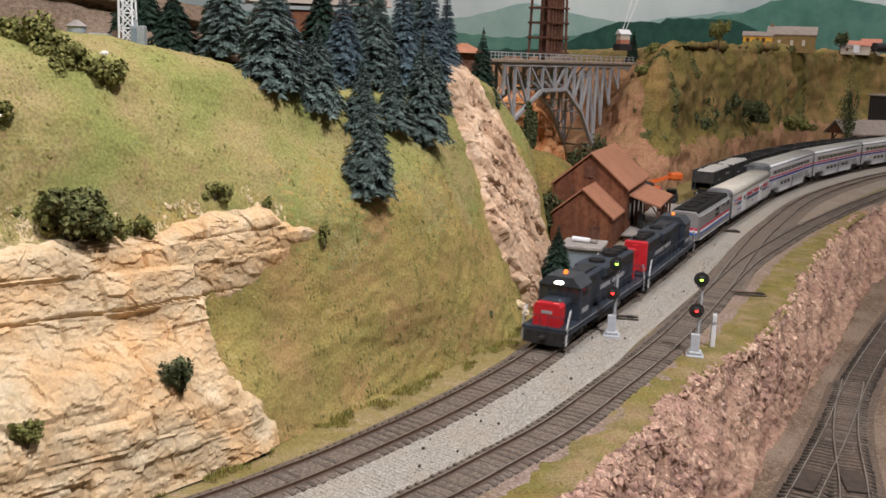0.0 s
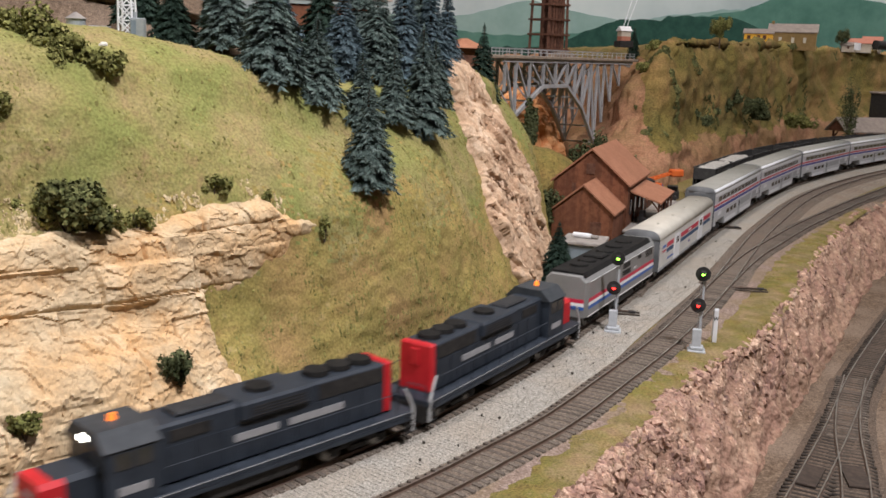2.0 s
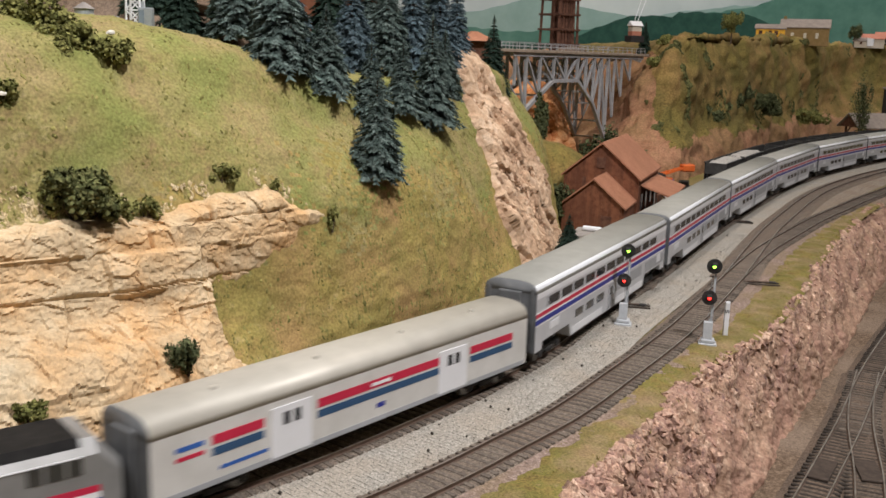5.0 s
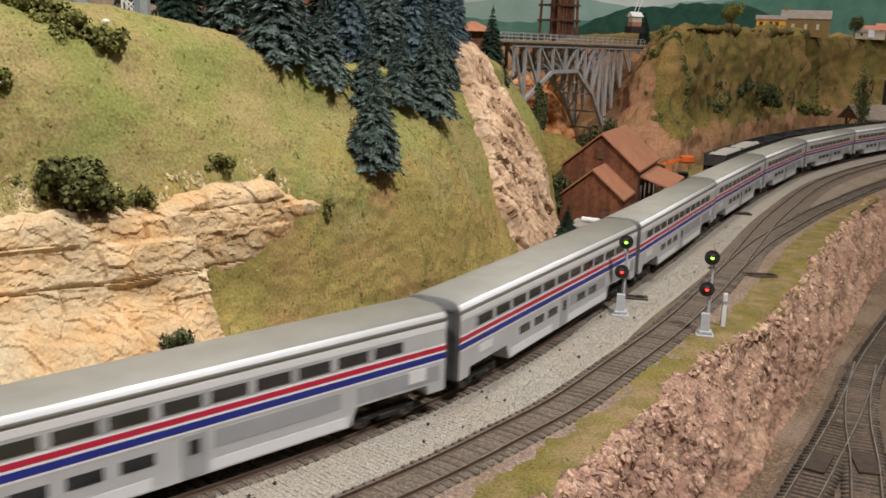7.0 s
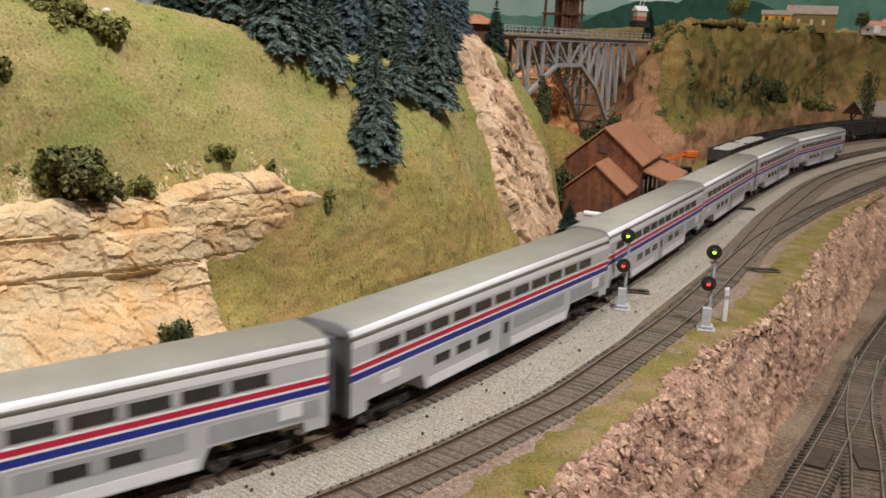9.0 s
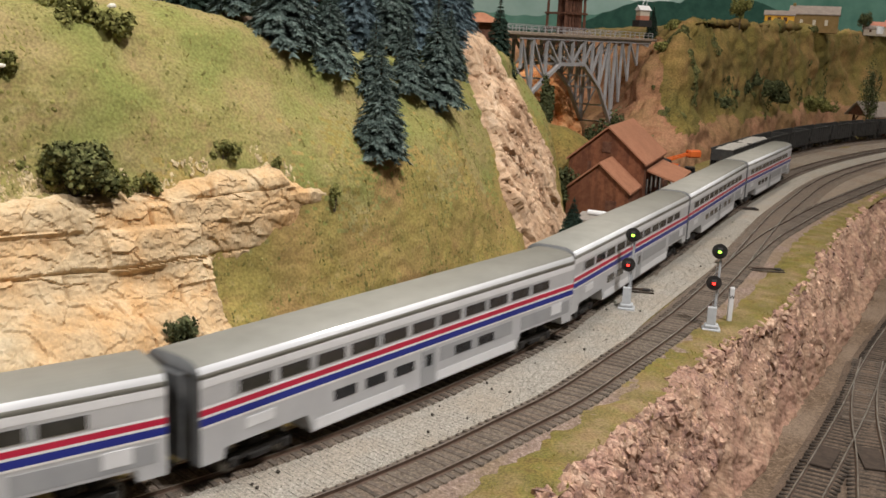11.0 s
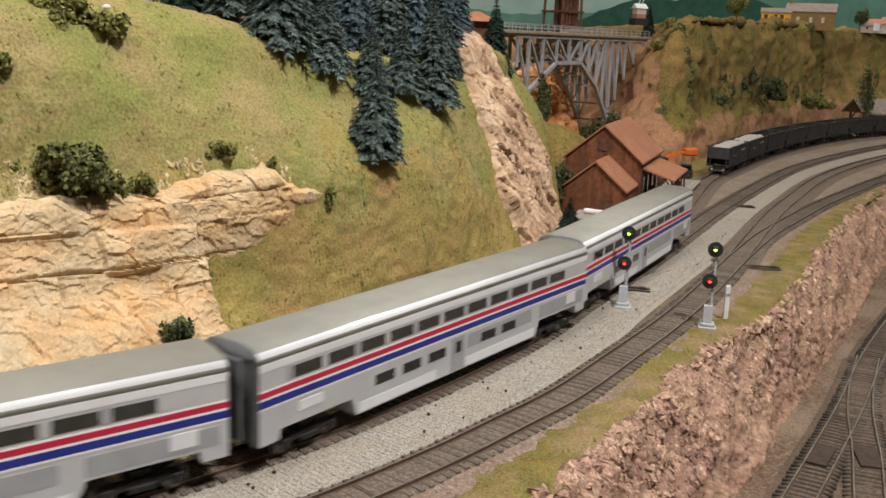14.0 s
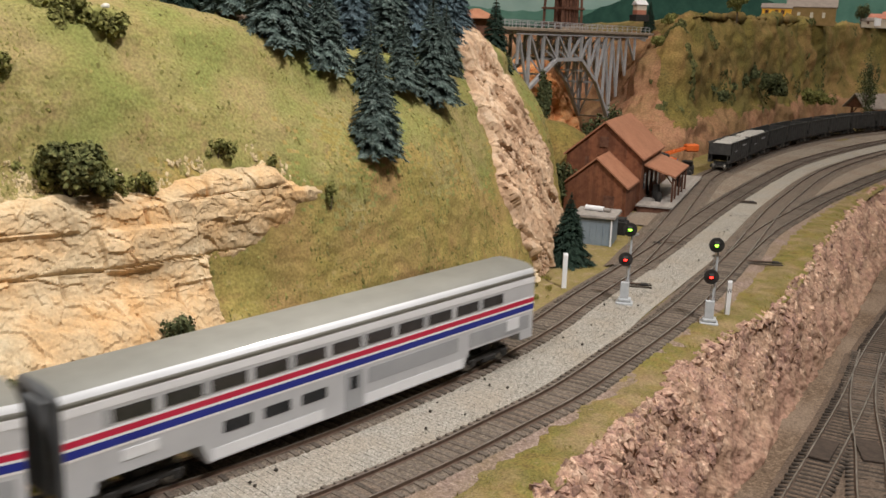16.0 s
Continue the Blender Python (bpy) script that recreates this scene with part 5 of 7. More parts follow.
BASE_LABEL = "blue-green model spruce with drooping boughs on the hillside"
for i, (x, y, z, h, r, mat) in enumerate([
        (-0.046, 0.583, 0.114, 0.064, 0.0195, NEEDLE), (-0.053, 0.626, 0.146, 0.051, 0.0175, NEEDLE), (-0.034, 0.660, 0.150, 0.049, 0.0150, NEEDLE),
        (-0.015, 0.690, 0.140, 0.078, 0.0205, NEEDLE), (-0.080, 0.606, 0.166, 0.052, 0.0190, NEEDLE), (-0.106, 0.588, 0.178, 0.074, 0.0270, NEEDLE),
        (-0.072, 0.690, 0.176, 0.072, 0.0200, NEEDLE_BLUE), (-0.050, 0.735, 0.176, 0.090, 0.0200, NEEDLE), (-0.031, 0.748, 0.178, 0.092, 0.0210, NEEDLE_BLUE),
        (-0.011, 0.775, 0.180, 0.085, 0.0180, NEEDLE_BLUE), (-0.182, 0.655, 0.200, 0.038, 0.0180, NEEDLE_DARK), (-0.165, 0.720, 0.198, 0.062, 0.0200, NEEDLE_DARK),
        (-0.145, 0.645, 0.196, 0.070, 0.0210, NEEDLE), (-0.095, 0.760, 0.190, 0.080, 0.0210, NEEDLE_DARK), (-0.125, 0.720, 0.192, 0.085, 0.0210, NEEDLE_BLUE),
        (-0.068, 0.800, 0.190, 0.095, 0.0220, NEEDLE), (0.003, 0.840, 0.186, 0.070, 0.0150, NEEDLE_BLUE), (0.041, 0.960, 0.150, 0.078, 0.0200, NEEDLE_DARK),
        (-0.020, 0.850, 0.190, 0.100, 0.0200, NEEDLE), (-0.006, 0.725, 0.158, 0.050, 0.0150, NEEDLE), (-0.215, 0.690, 0.212, 0.050, 0.0190, NEEDLE_DARK)]):
    lab = {"silver_blue_needles": "silvery blue model spruce among the hilltop trees", "dark_needles": "dark green model spruce on the hilltop"}.get(mat.name, BASE_LABEL)
    spruce(x, y, z, h, r, 11 + i, mat, lab, "spruces of the near hill")
spruce(0.107, 0.823, -0.006, 0.063, 0.0215, 71, NEEDLE_DARK, "small dark spruce beside the blue-grey shed", "")
spruce(0.375, 1.88, 0.20, 0.060, 0.014, 72, NEEDLE_DARK, "dark spruce behind the bridge end", "")


def bush_mesh(rx, ry, rz, seed, mat, n=700, leaf=0.0022):
    rng = random.Random(seed)
    n, leaf = int(n * 2.6), leaf * 0.52
    lumps = []
    for _ in range(16):
        a, d = rng.uniform(0, 6.28), rng.uniform(0, 0.92)
        lumps.append((math.cos(a) * d * rx, math.sin(a) * d * ry, rz * rng.uniform(0.15, 0.85), rng.uniform(0.14, 0.36)))
    v, f = [], []
    for _ in range(n):
        lx, ly, lz, lr = rng.choice(lumps)
        q = Vector((rng.gauss(0, 1), rng.gauss(0, 1), rng.gauss(0, 1))).normalized() * rng.uniform(0.3, 1.45) ** 0.5
        p = Vector((lx + q.x * lr * rx, ly + q.y * lr * ry, max(lz + q.z * lr * rz * 1.1, -0.001)))
        a = Vector((rng.gauss(0, 1), rng.gauss(0, 1), rng.gauss(0, 1))).normalized()
        b = a.cross(q + Vector((0.01, 0, 0))).normalized()
        s = leaf * rng.uniform(0.6, 1.5)
        k = len(v)
        v += [p + a * s, p + b * s, p - a * s * 0.7 + q * s * 0.5, p - b * s * 0.8]
        f += [(k, k + 1, k + 2), (k, k + 2, k + 3)]
    return mesh_of("leaves", v, f, mat)


def bush(x, y, z, rx, ry, rz, seed, mat, label, n=700, leaf=0.0022, group=""):
    top = empty("bush", Matrix.Translation((x, y, z)), label, "bush", group)
    ob = new("leaves", bush_mesh(rx, ry, rz, seed, mat, n, leaf))
    ob.parent = top
    bm = bmesh.new()
    for k in range(4):
        rod(bm, (0, 0, -0.004), (math.cos(k * 1.7) * rx * 0.4, math.sin(k * 1.7) * ry * 0.4, rz * 0.6), 0.0006, 0.0002, 6)
    part("stems", bm, BARK, top)
    return top


bush(-0.177, 0.441, 0.111, 0.0215, 0.013, 0.022, 1, LEAF_MID, "dark green bush on the cliff ledge", 1500)
bush(-0.190, 0.440, 0.112, 0.0130, 0.010, 0.016, 14, LEAF, "olive bush grown into the dark ledge bush", 700, 0.0019)
bush(-0.170, 0.450, 0.114, 0.0120, 0.009, 0.017, 15, LEAF, "olive bush behind the dark ledge bush", 600, 0.0019)
bush(-0.162, 0.452, 0.108, 0.0090, 0.008, 0.012, 2, LEAF, "olive shrub at the foot of the ledge bush", 500, 0.0018)
bush(-0.1230, 0.431, 0.041, 0.0085, 0.007, 0.014, 3, LEAF_DARK, "small dark bush growing out of the cliff", 500, 0.0018)
bush(-0.214, 0.487, 0.192, 0.0235, 0.011, 0.020, 4, LEAF, "olive bush near the crest of the hill", 1100, group="olive bushes of the crest")
bush(-0.193, 0.484, 0.185, 0.0175, 0.011, 0.016, 5, LEAF, "olive bush near the crest of the hill", 800, group="olive bushes of the crest")
bush(-0.176, 0.489, 0.181, 0.0150, 0.009, 0.012, 6, LEAF, "low olive bush near the crest of the hill", 600, group="olive bushes of the crest")
bush(-0.210, 0.440, 0.157, 0.0110, 0.009, 0.017, 7, LEAF, "olive bush with a pale flower on the slope", 800)
bush(-0.174, 0.376, 0.036, 0.0080, 0.005, 0.008, 8, LEAF, "low shrub on the lower cliff", 400, 0.0018)
bush(-0.096, 0.515, 0.110, 0.0035, 0.0035, 0.012, 9, LEAF, "olive tuft at the end of the ledge", 260, 0.0016)
bush(-0.067, 0.537, 0.093, 0.0030, 0.003, 0.011, 10, LEAF, "olive tuft at the end of the ledge", 220, 0.0016)
bush(-0.121, 0.497, 0.121, 0.0085, 0.006, 0.009, 11, LEAF, "low olive shrub above the cliff", 420, 0.0017)
bush(0.035, 0.672, 0.014, 0.0060, 0.005, 0.006, 12, LEAF_DARK, "low weeds at the foot of the slope", 260, 0.0017)
bush(-0.150, 0.464, 0.108, 0.0080, 0.006, 0.009, 13, LEAF, "low olive shrub above the cliff", 380, 0.0017)
for i, (x, y, z, rr, hh, mt) in enumerate([(0.395, 1.775, 0.082, 0.032, 0.03, LEAF_DARK), (0.420, 1.735, 0.052, 0.026, 0.02, LEAF_DARK), (0.47, 1.84, 0.085, 0.026, 0.022, LEAF_DARK),
                                           (0.50, 1.86, 0.076, 0.032, 0.022, LEAF_DARK), (0.54, 1.92, 0.086, 0.03, 0.022, LEAF_DARK), (0.575, 1.97, 0.10, 0.03, 0.025, LEAF_DARK),
                                           (0.62, 2.02, 0.118, 0.022, 0.025, LEAF_DARK), (0.655, 2.02, 0.098, 0.028, 0.03, LEAF_DARK), (0.685, 2.05, 0.082, 0.03, 0.028, LEAF_DARK),
                                           (0.30, 1.50, -0.004, 0.03, 0.05, LEAF_DARK), (0.250, 1.46, -0.004, 0.030, 0.080, LEAF_DARK), (0.228, 1.47, 0.0, 0.026, 0.075, LEAF_DARK), (0.275, 1.52, -0.004, 0.03, 0.07, LEAF_DARK),
                                           (0.128, 1.09, -0.004, 0.022, 0.045, LEAF_DARK), (0.110, 1.05, -0.004, 0.020, 0.040, LEAF_DARK), (0.124, 1.33, 0.075, 0.014, 0.06, LEAF_DARK),
                                           (0.40, 1.80, 0.215, 0.022, 0.018, LEAF), (0.375, 1.735, 0.170, 0.02, 0.02, LEAF), (0.83, 2.17, 0.06, 0.03, 0.025, LEAF), (0.78, 2.10, 0.07, 0.03, 0.022, LEAF)]):
    bush(x, y, z, rr, rr * 0.7, hh, 30 + i, mt, "dark bush on the far canyon side" if mt is LEAF_DARK else "olive bush on the far bluff", 900, 0.0045, "bushes of the far bluff")

FAR_FOAM = material("dark_far_foam", [(0.045, 0.05, 0.02), (0.085, 0.09, 0.035), (0.15, 0.14, 0.055)], 0.01, 0.95, 0.0, random=0.45, coords="World", spec=0.1)
tagged(shards("bluff_foam", far_g, 26000, 0.0014, 0.0055, FAR_FOAM, 15, (0.42, 0.92), (0.10, 0.62), (0.6, -0.7, 0.3),
              lambda p: 0.05 < p[2] < 0.25 and fbm(p, 0.07, 4, 11.0) > 0.42 - (0.22 if 0.07 < p[2] < 0.12 else 0), 0.2), "dark clumps of foam shrubs over the far bluff", "shrubs", kind="stuff")

edge_rows = [spline([(x - 0.034, y + 0.019, -0.0062) for x, y in ROCK_TOP[3:15]], 400), spline([(x - 0.028, y + 0.016, -0.0040) for x, y in ROCK_TOP[3:15]], 400),
             spline([(x - 0.012, y + 0.007, -0.0032) for x, y in ROCK_TOP[3:15]], 400), spline([(x + 0.001, y - 0.0005, -0.0052) for x, y in ROCK_TOP[3:15]], 400)]
verge_g = np.stack([spline_fixed(np.stack([r[i] for r in edge_rows]), 14) for i in range(400)])
verge_g[..., 2] += np.array([[0.0012 * fbm(q, 0.014, 3) for q in row] for row in verge_g])
VERGE_TUFT = material("verge_grass_fibres", [(0.18, 0.13, 0.055), (0.27, 0.23, 0.065), (0.23, 0.225, 0.055), (0.31, 0.25, 0.11)], 0.018, 0.95, 0.0, random=0.35, coords="World", spec=0.1)
VERGE = material("yellow_green_turf", [(0.13, 0.088, 0.035), (0.20, 0.15, 0.05), (0.165, 0.15, 0.042), (0.25, 0.175, 0.10)], 0.010, 0.95, 1.0,
                 big=(0.03, (0.30, 0.205, 0.135), 0.6), big2=(0.022, (0.115, 0.105, 0.03), 0.6), grain=(0.0012, 0.35), coords="World", spec=0.1)
vg = new("turf_strip", mesh_of("turf_strip", verge_g.reshape(-1, 3), grid_faces(400, 14), VERGE, True))
tagged(vg, "strip of yellow-green turf above the rock slope", "turf", kind="structure")

# grass fibres on the near hill, and weeds along its foot
rng = random.Random(5)
tv, tf = [], []


def fibre_tuft(p, n, h):
    for _ in range(3):
        a = rng.uniform(0, 6.28)
        side = Vector((math.cos(a), math.sin(a), 0)) * h * 0.28
        lean = Vector((rng.uniform(-0.5, 0.5), rng.uniform(-0.5, 0.5), 1.0)) * h + n * h * 0.7
        k = len(tv)
        b = p + Vector((rng.uniform(-1, 1), rng.uniform(-1, 1), 0)) * 0.0008
        tv.extend((b - side, b + side, b + lean))
        tf.append((k, k + 1, k + 2))


for _ in range(5000):
    i, j = rng.randrange(30, 330), rng.randrange(0, 108)
    p = hill_g[i, j] + (hill_g[i + 1, j] - hill_g[i, j]) * rng.random() + (hill_g[i, j + 1] - hill_g[i, j]) * rng.random()
    if in_cliff(p) > 0.001 or in_outcrop(p) > 0.001 or fbm(p, 0.03, 2, 3.0) < -0.35:
        continue
    fibre_tuft(Vector(p), Vector(hill_n[i, j]), rng.uniform(0.0004, 0.0011))
grass = new("grass_fibres", mesh_of("grass_fibres", tv, tf, TUFT))
tagged(grass, "short dry grass fibres over the hillside", "grass", kind="stuff")

FOAM = material("olive_ground_foam", [(0.13, 0.12, 0.042), (0.21, 0.195, 0.062), (0.28, 0.24, 0.095)], 0.006, 0.95, 0.0, random=0.4, coords="World", spec=0.1)


def in_turf(p):
    return in_cliff(p) < 0.0015 and in_outcrop(p) < 0 and (in_cliff(p) > -0.0035 or fbm(p, 0.022, 3, 3.0) > -0.05) and p[2] < 0.205


tagged(shards("ground_foam", hill_g, 30000, 0.0004, 0.0014, FOAM, 12, (0.05, 0.75), (0.0, 0.92), (0.8, -0.5, 0.4), in_turf, 0.3), "clumps of olive ground foam scattered over the hillside", "grass", kind="stuff")

tv, tf = [], []
edge_line = spline([(x, y, -0.0055) for x, y in ROCK_TOP[3:15]], 600)
toe_line = spline([(*p, -0.0045) for p in HILL_TOE[1:8]], 400)
for _ in range(13000):
    if rng.random() < 0.55:
        p = edge_line[rng.randrange(600)] + np.array((rng.uniform(-0.030, 0.002), rng.uniform(-0.004, 0.018), 0))
        if fbm(p, 0.02, 2, 6.0) < -0.1:
            continue
    else:
        p = toe_line[rng.randrange(400)] + np.array((rng.uniform(-0.004, 0.012), rng.uniform(-0.010, 0.004), 0))
        if fbm(p, 0.016, 3, 2.0) < 0.05:
            continue
    fibre_tuft(Vector(p), Vector((0, 0, 1)), rng.uniform(0.0006, 0.0018))
verge = new("verge_grass", mesh_of("verge_grass", tv, tf, VERGE_TUFT))
tagged(verge, "tufts of yellow-green grass along the track verge", "grass", kind="stuff")

# loose stones on the gravel and ballast
sv, sf = [], []


def stone(p, r):
    k = len(sv)
    m = Euler((rng.uniform(0, 6), rng.uniform(0, 6), rng.uniform(0, 6))).to_matrix()
    for q in ((1, 0, 0), (-1, 0, 0), (0, 1, 0), (0, -1, 0), (0, 0, 1), (0, 0, -1)):
        sv.append(Vector(p) + m @ Vector(q) * r * rng.uniform(0.6, 1.1))
    sf.extend((k + a, k + b, k + c) for a, b, c in ((0, 2, 4), (2, 1, 4), (1, 3, 4), (3, 0, 4), (2, 0, 5), (1, 2, 5), (3, 1, 5), (0, 3, 5)))


near_main = main_line[(main_line[:, 1] > 0.25) & (main_line[:, 1] < 1.1) & (main_line[:, 0] > -0.3)]
right_main = offset_line(near_main, 1.0) - near_main
for _ in range(9000):
    i = int(len(near_main) * rng.random() ** 1.5)
    p = near_main[i] + right_main[i] * rng.uniform(0.013, 0.047)
    p[2] = -0.0029
    stone(p, rng.uniform(0.0003, 0.0006))
STONE = material("grey_gravel_stones", [(0.29, 0.27, 0.235), (0.38, 0.36, 0.315)], 0.003, 0.95, 0.0, random=0.16, coords="World")
ob = new("gravel_stones", mesh_of("gravel_stones", sv, sf, STONE))
tagged(ob, "loose pale stones on the gravel strip", "gravel", kind="stuff")
PEBBLE = material("dark_pebble", [(0.03, 0.026, 0.022), (0.07, 0.06, 0.05)], 0.003, 0.9, 0.0)
for k in range(46):
    i = int(len(near_main) * rng.random() ** 1.3)
    p = near_main[i] + right_main[i] * rng.uniform(0.014, 0.045)
    p[2] = -0.0022
    sv, sf = [], []
    stone((0, 0, 0), rng.uniform(0.0008, 0.0014))
    ob = new("pebble", mesh_of("pebble", sv, sf, PEBBLE))
    ob.location = p
    tagged(ob, "dark loose pebble lying on the gravel", "pebble", "pebbles on the gravel")


# ---- bridge over the canyon ----
BRIDGE = material("silver_grey_steel", [(0.30, 0.30, 0.31), (0.42, 0.42, 0.43)], 0.01, 0.6, 0.1, metal=0.1)
DECK = material("dusty_deck", [(0.22, 0.17, 0.13), (0.34, 0.28, 0.22)], 0.01, 0.9, 0.3)
B_L, B_R = Vector((0.088, 1.312, 0.195)), Vector((0.340, 1.735, 0.197))
b_dir = (B_R - B_L)
b_len = b_dir.length
b_yaw = math.atan2(b_dir.y, b_dir.x)
bridge = empty("arch_bridge", Matrix.Translation(B_L) @ Matrix.Rotation(b_yaw, 4, "Z"), "silver-grey steel deck arch bridge across the canyon", "bridge")


def arch_z(a):
    return float(np.interp(a, (0.0, 0.069, 0.16, 0.2545, 0.433, 0.569, 0.69, 0.80, 1.0), (0.150, 0.115, 0.135, 0.155, 0.155, 0.118, 0.060, 0.120, 0.185))) - 0.195


def member(name, a, b, w):
    bm = bmesh.new()
    beam(bm, a, b, w)
    part(name, bm, BRIDGE, bridge)


nodes = [0.0, 0.069, 0.16, 0.2545, 0.344, 0.433, 0.50, 0.569, 0.63, 0.69, 0.75, 0.82, 0.90, 1.0]
for side in (0.0, 0.052):
    top_z = -0.0035
    for i, a in enumerate(nodes):
        x = a * b_len
        zb = arch_z(a) if a > 0 else -0.045
        member("post", (x, side, top_z), (x, side, zb), 0.0040 if 0 < i < 10 else 0.0034)
        if i:
            p = nodes[i - 1] * b_len
            zp = arch_z(nodes[i - 1]) if i > 1 else -0.045
            if 1 < i < 10:
                member("arch_chord", (p, side, zp), (x, side, zb), 0.0052)
            if i < 5:
                member("diagonal", (p, side, top_z), (x, side, zb), 0.0032)
            elif i < 9:
                member("diagonal", (x, side, top_z), (p, side, zp), 0.0032)
            else:
                member("diagonal", (p, side, top_z), (x, side, zb), 0.0030)
    member("top_chord", (-0.01, side, top_z), (b_len + 0.01, side, top_z), 0.0052)
for a in nodes[1:10]:
    x, zb = a * b_len, arch_z(a)
    member("cross_brace", (x, 0, zb), (x, 0.052, zb), 0.0026)
    member("cross_brace", (x, 0, zb), (x, 0.052, -0.004), 0.0020)
    member("cross_brace", (x, 0.052, zb), (x, 0, -0.004), 0.0020)
bm = bmesh.new()
box(bm, -0.06, b_len + 0.03, -0.006, 0.058, -0.001, 0.0035, 0.0006)
part("deck", bm, DECK, bridge, "dusty brown deck")
for side in (-0.005, 0.057):
    for k in range(26):
        bm = bmesh.new()
        x = -0.05 + k * 0.022
        beam(bm, (x, side, 0.0035), (x, side, 0.0125), 0.0009)
        part("railing_post", bm, BRIDGE, bridge)
    for z in (0.0080, 0.0125):
        bm = bmesh.new()
        beam(bm, (-0.05, side, z), (-0.05 + 25 * 0.022, side, z), 0.0008)
        part("railing_bar", bm, BRIDGE, bridge)
bm = bmesh.new()
bmesh.ops.create_icosphere(bm, subdivisions=3, radius=1.0)
for v in bm.verts:
    v.co *= 1 + 0.15 * noise.noise(v.co * 2.0)
    v.co.x, v.co.y, v.co.z = v.co.x * 0.055, v.co.y * 0.018, v.co.z * 0.010
heap = part("sand_heap", bm, DIRT, None, smooth=True)
heap.matrix_basis = bridge.matrix_basis @ Matrix.Translation((0.36, 0.075, 0.002))
tagged(heap, "low heap of tan earth behind the bridge", "earth heap")

# ---- brown timber tower behind the bridge ----
BROWN = material("dark_brown_timber", [(0.055, 0.024, 0.015), (0.10, 0.045, 0.028), (0.13, 0.065, 0.042)], 0.006, 0.85, 0.3, random=0.2)
tower = empty("timber_tower", pose(0.212, 1.90, 0.200, 0, 0, 38), "tall dark brown timber tower with cross girts", "tower")
TW, TH = 0.026, 0.26
for sx in (-1, 1):
    for sy in (-1, 1):
        bm = bmesh.new()
        beam(bm, (sx * TW, sy * TW, -0.03), (sx * TW * 0.8, sy * TW * 0.8, TH), 0.005)
        part("leg", bm, BROWN, tower)
for k in range(9):
    z = 0.012 + k * 0.028
    w = TW * (1 - 0.2 * z / TH)
    for a, b in (((-w, -w), (w, -w)), ((w, -w), (w, w)), ((-w, w), (w, w)), ((-w, -w), (-w, w))):
        bm = bmesh.new()
        beam(bm, (*[1.12 * c for c in a], z), (*[1.12 * c for c in b], z), 0.0035)
        part("girt", bm, BROWN, tower)
for k in range(6):
    x = -0.018 + k * 0.0072
    for y in (-0.022, 0.0):
        bm = bmesh.new()
        beam(bm, (x, y, -0.02), (x * 0.85, y * 0.85, TH), 0.0045 if y else 0.006)
        part("plank", bm, BROWN, tower)

# ---- depot by the track ----
WOODWALL = material("red_brown_boards", [(0.11, 0.038, 0.018), (0.17, 0.065, 0.032), (0.21, 0.088, 0.045)], 0.006, 0.85, 0.3, big=(0.03, (0.09, 0.035, 0.02), 0.5), random=0.18)
ROOFTAN = material("tan_shingle_roof", [(0.30, 0.13, 0.075), (0.38, 0.18, 0.105)], 0.012, 0.9, 0.3, big=(0.04, (0.27, 0.125, 0.07), 0.5), grain=(0.002, 0.12))
PLANK = material("grey_platform_boards", [(0.24, 0.22, 0.20), (0.36, 0.33, 0.30)], 0.004, 0.85, 0.2, random=0.15)
depot = empty("wooden_depot", pose(0.1956, 1.0464, -0.006, 0, 0, 69.03), "red-brown board depot with tan gable roofs and porch", "building")


def boarded_gable(x0, y0, y1, eave, apex, name="gable_wall"):
    """A board wall across the y direction, made of upright boards under a gable."""
    n = int((y1 - y0) / 0.0034)
    for k in range(n):
        a, b = y0 + (y1 - y0) * k / n, y0 + (y1 - y0) * (k + 1) / n
        c = (y0 + y1) / 2
        za = eave + (apex - eave) * (1 - abs((a - c) / (c - y0)))
        zb = eave + (apex - eave) * (1 - abs((b - c) / (c - y0)))
        bm = bmesh.new()
        d = 0.0003 if k % 2 else 0.0
        vs = [bm.verts.new(p) for p in ((x0 - d, a, 0), (x0 - d, b, 0), (x0 - d, b, zb), (x0 - d, a, za), (x0 + 0.0015, a, 0), (x0 + 0.0015, b, 0), (x0 + 0.0015, b, zb), (x0 + 0.0015, a, za))]
        for f in ((3, 2, 1, 0), (4, 5, 6, 7), (0, 1, 5, 4), (1, 2, 6, 5), (2, 3, 7, 6), (3, 0, 4, 7)):
            bm.faces.new([vs[i] for i in f])
        part("board", bm, WOODWALL, depot)


def board_side(y, x0, x1, h):
    n = max(2, int((x1 - x0) / 0.0034))
    for k in range(n):
        bm = bmesh.new()
        box(bm, x0 + (x1 - x0) * k / n, x0 + (x1 - x0) * (k + 1) / n, y - 0.0008, y + 0.0008 + (0.0003 if k % 2 else 0), 0, h)
        part("board", bm, WOODWALL, depot)


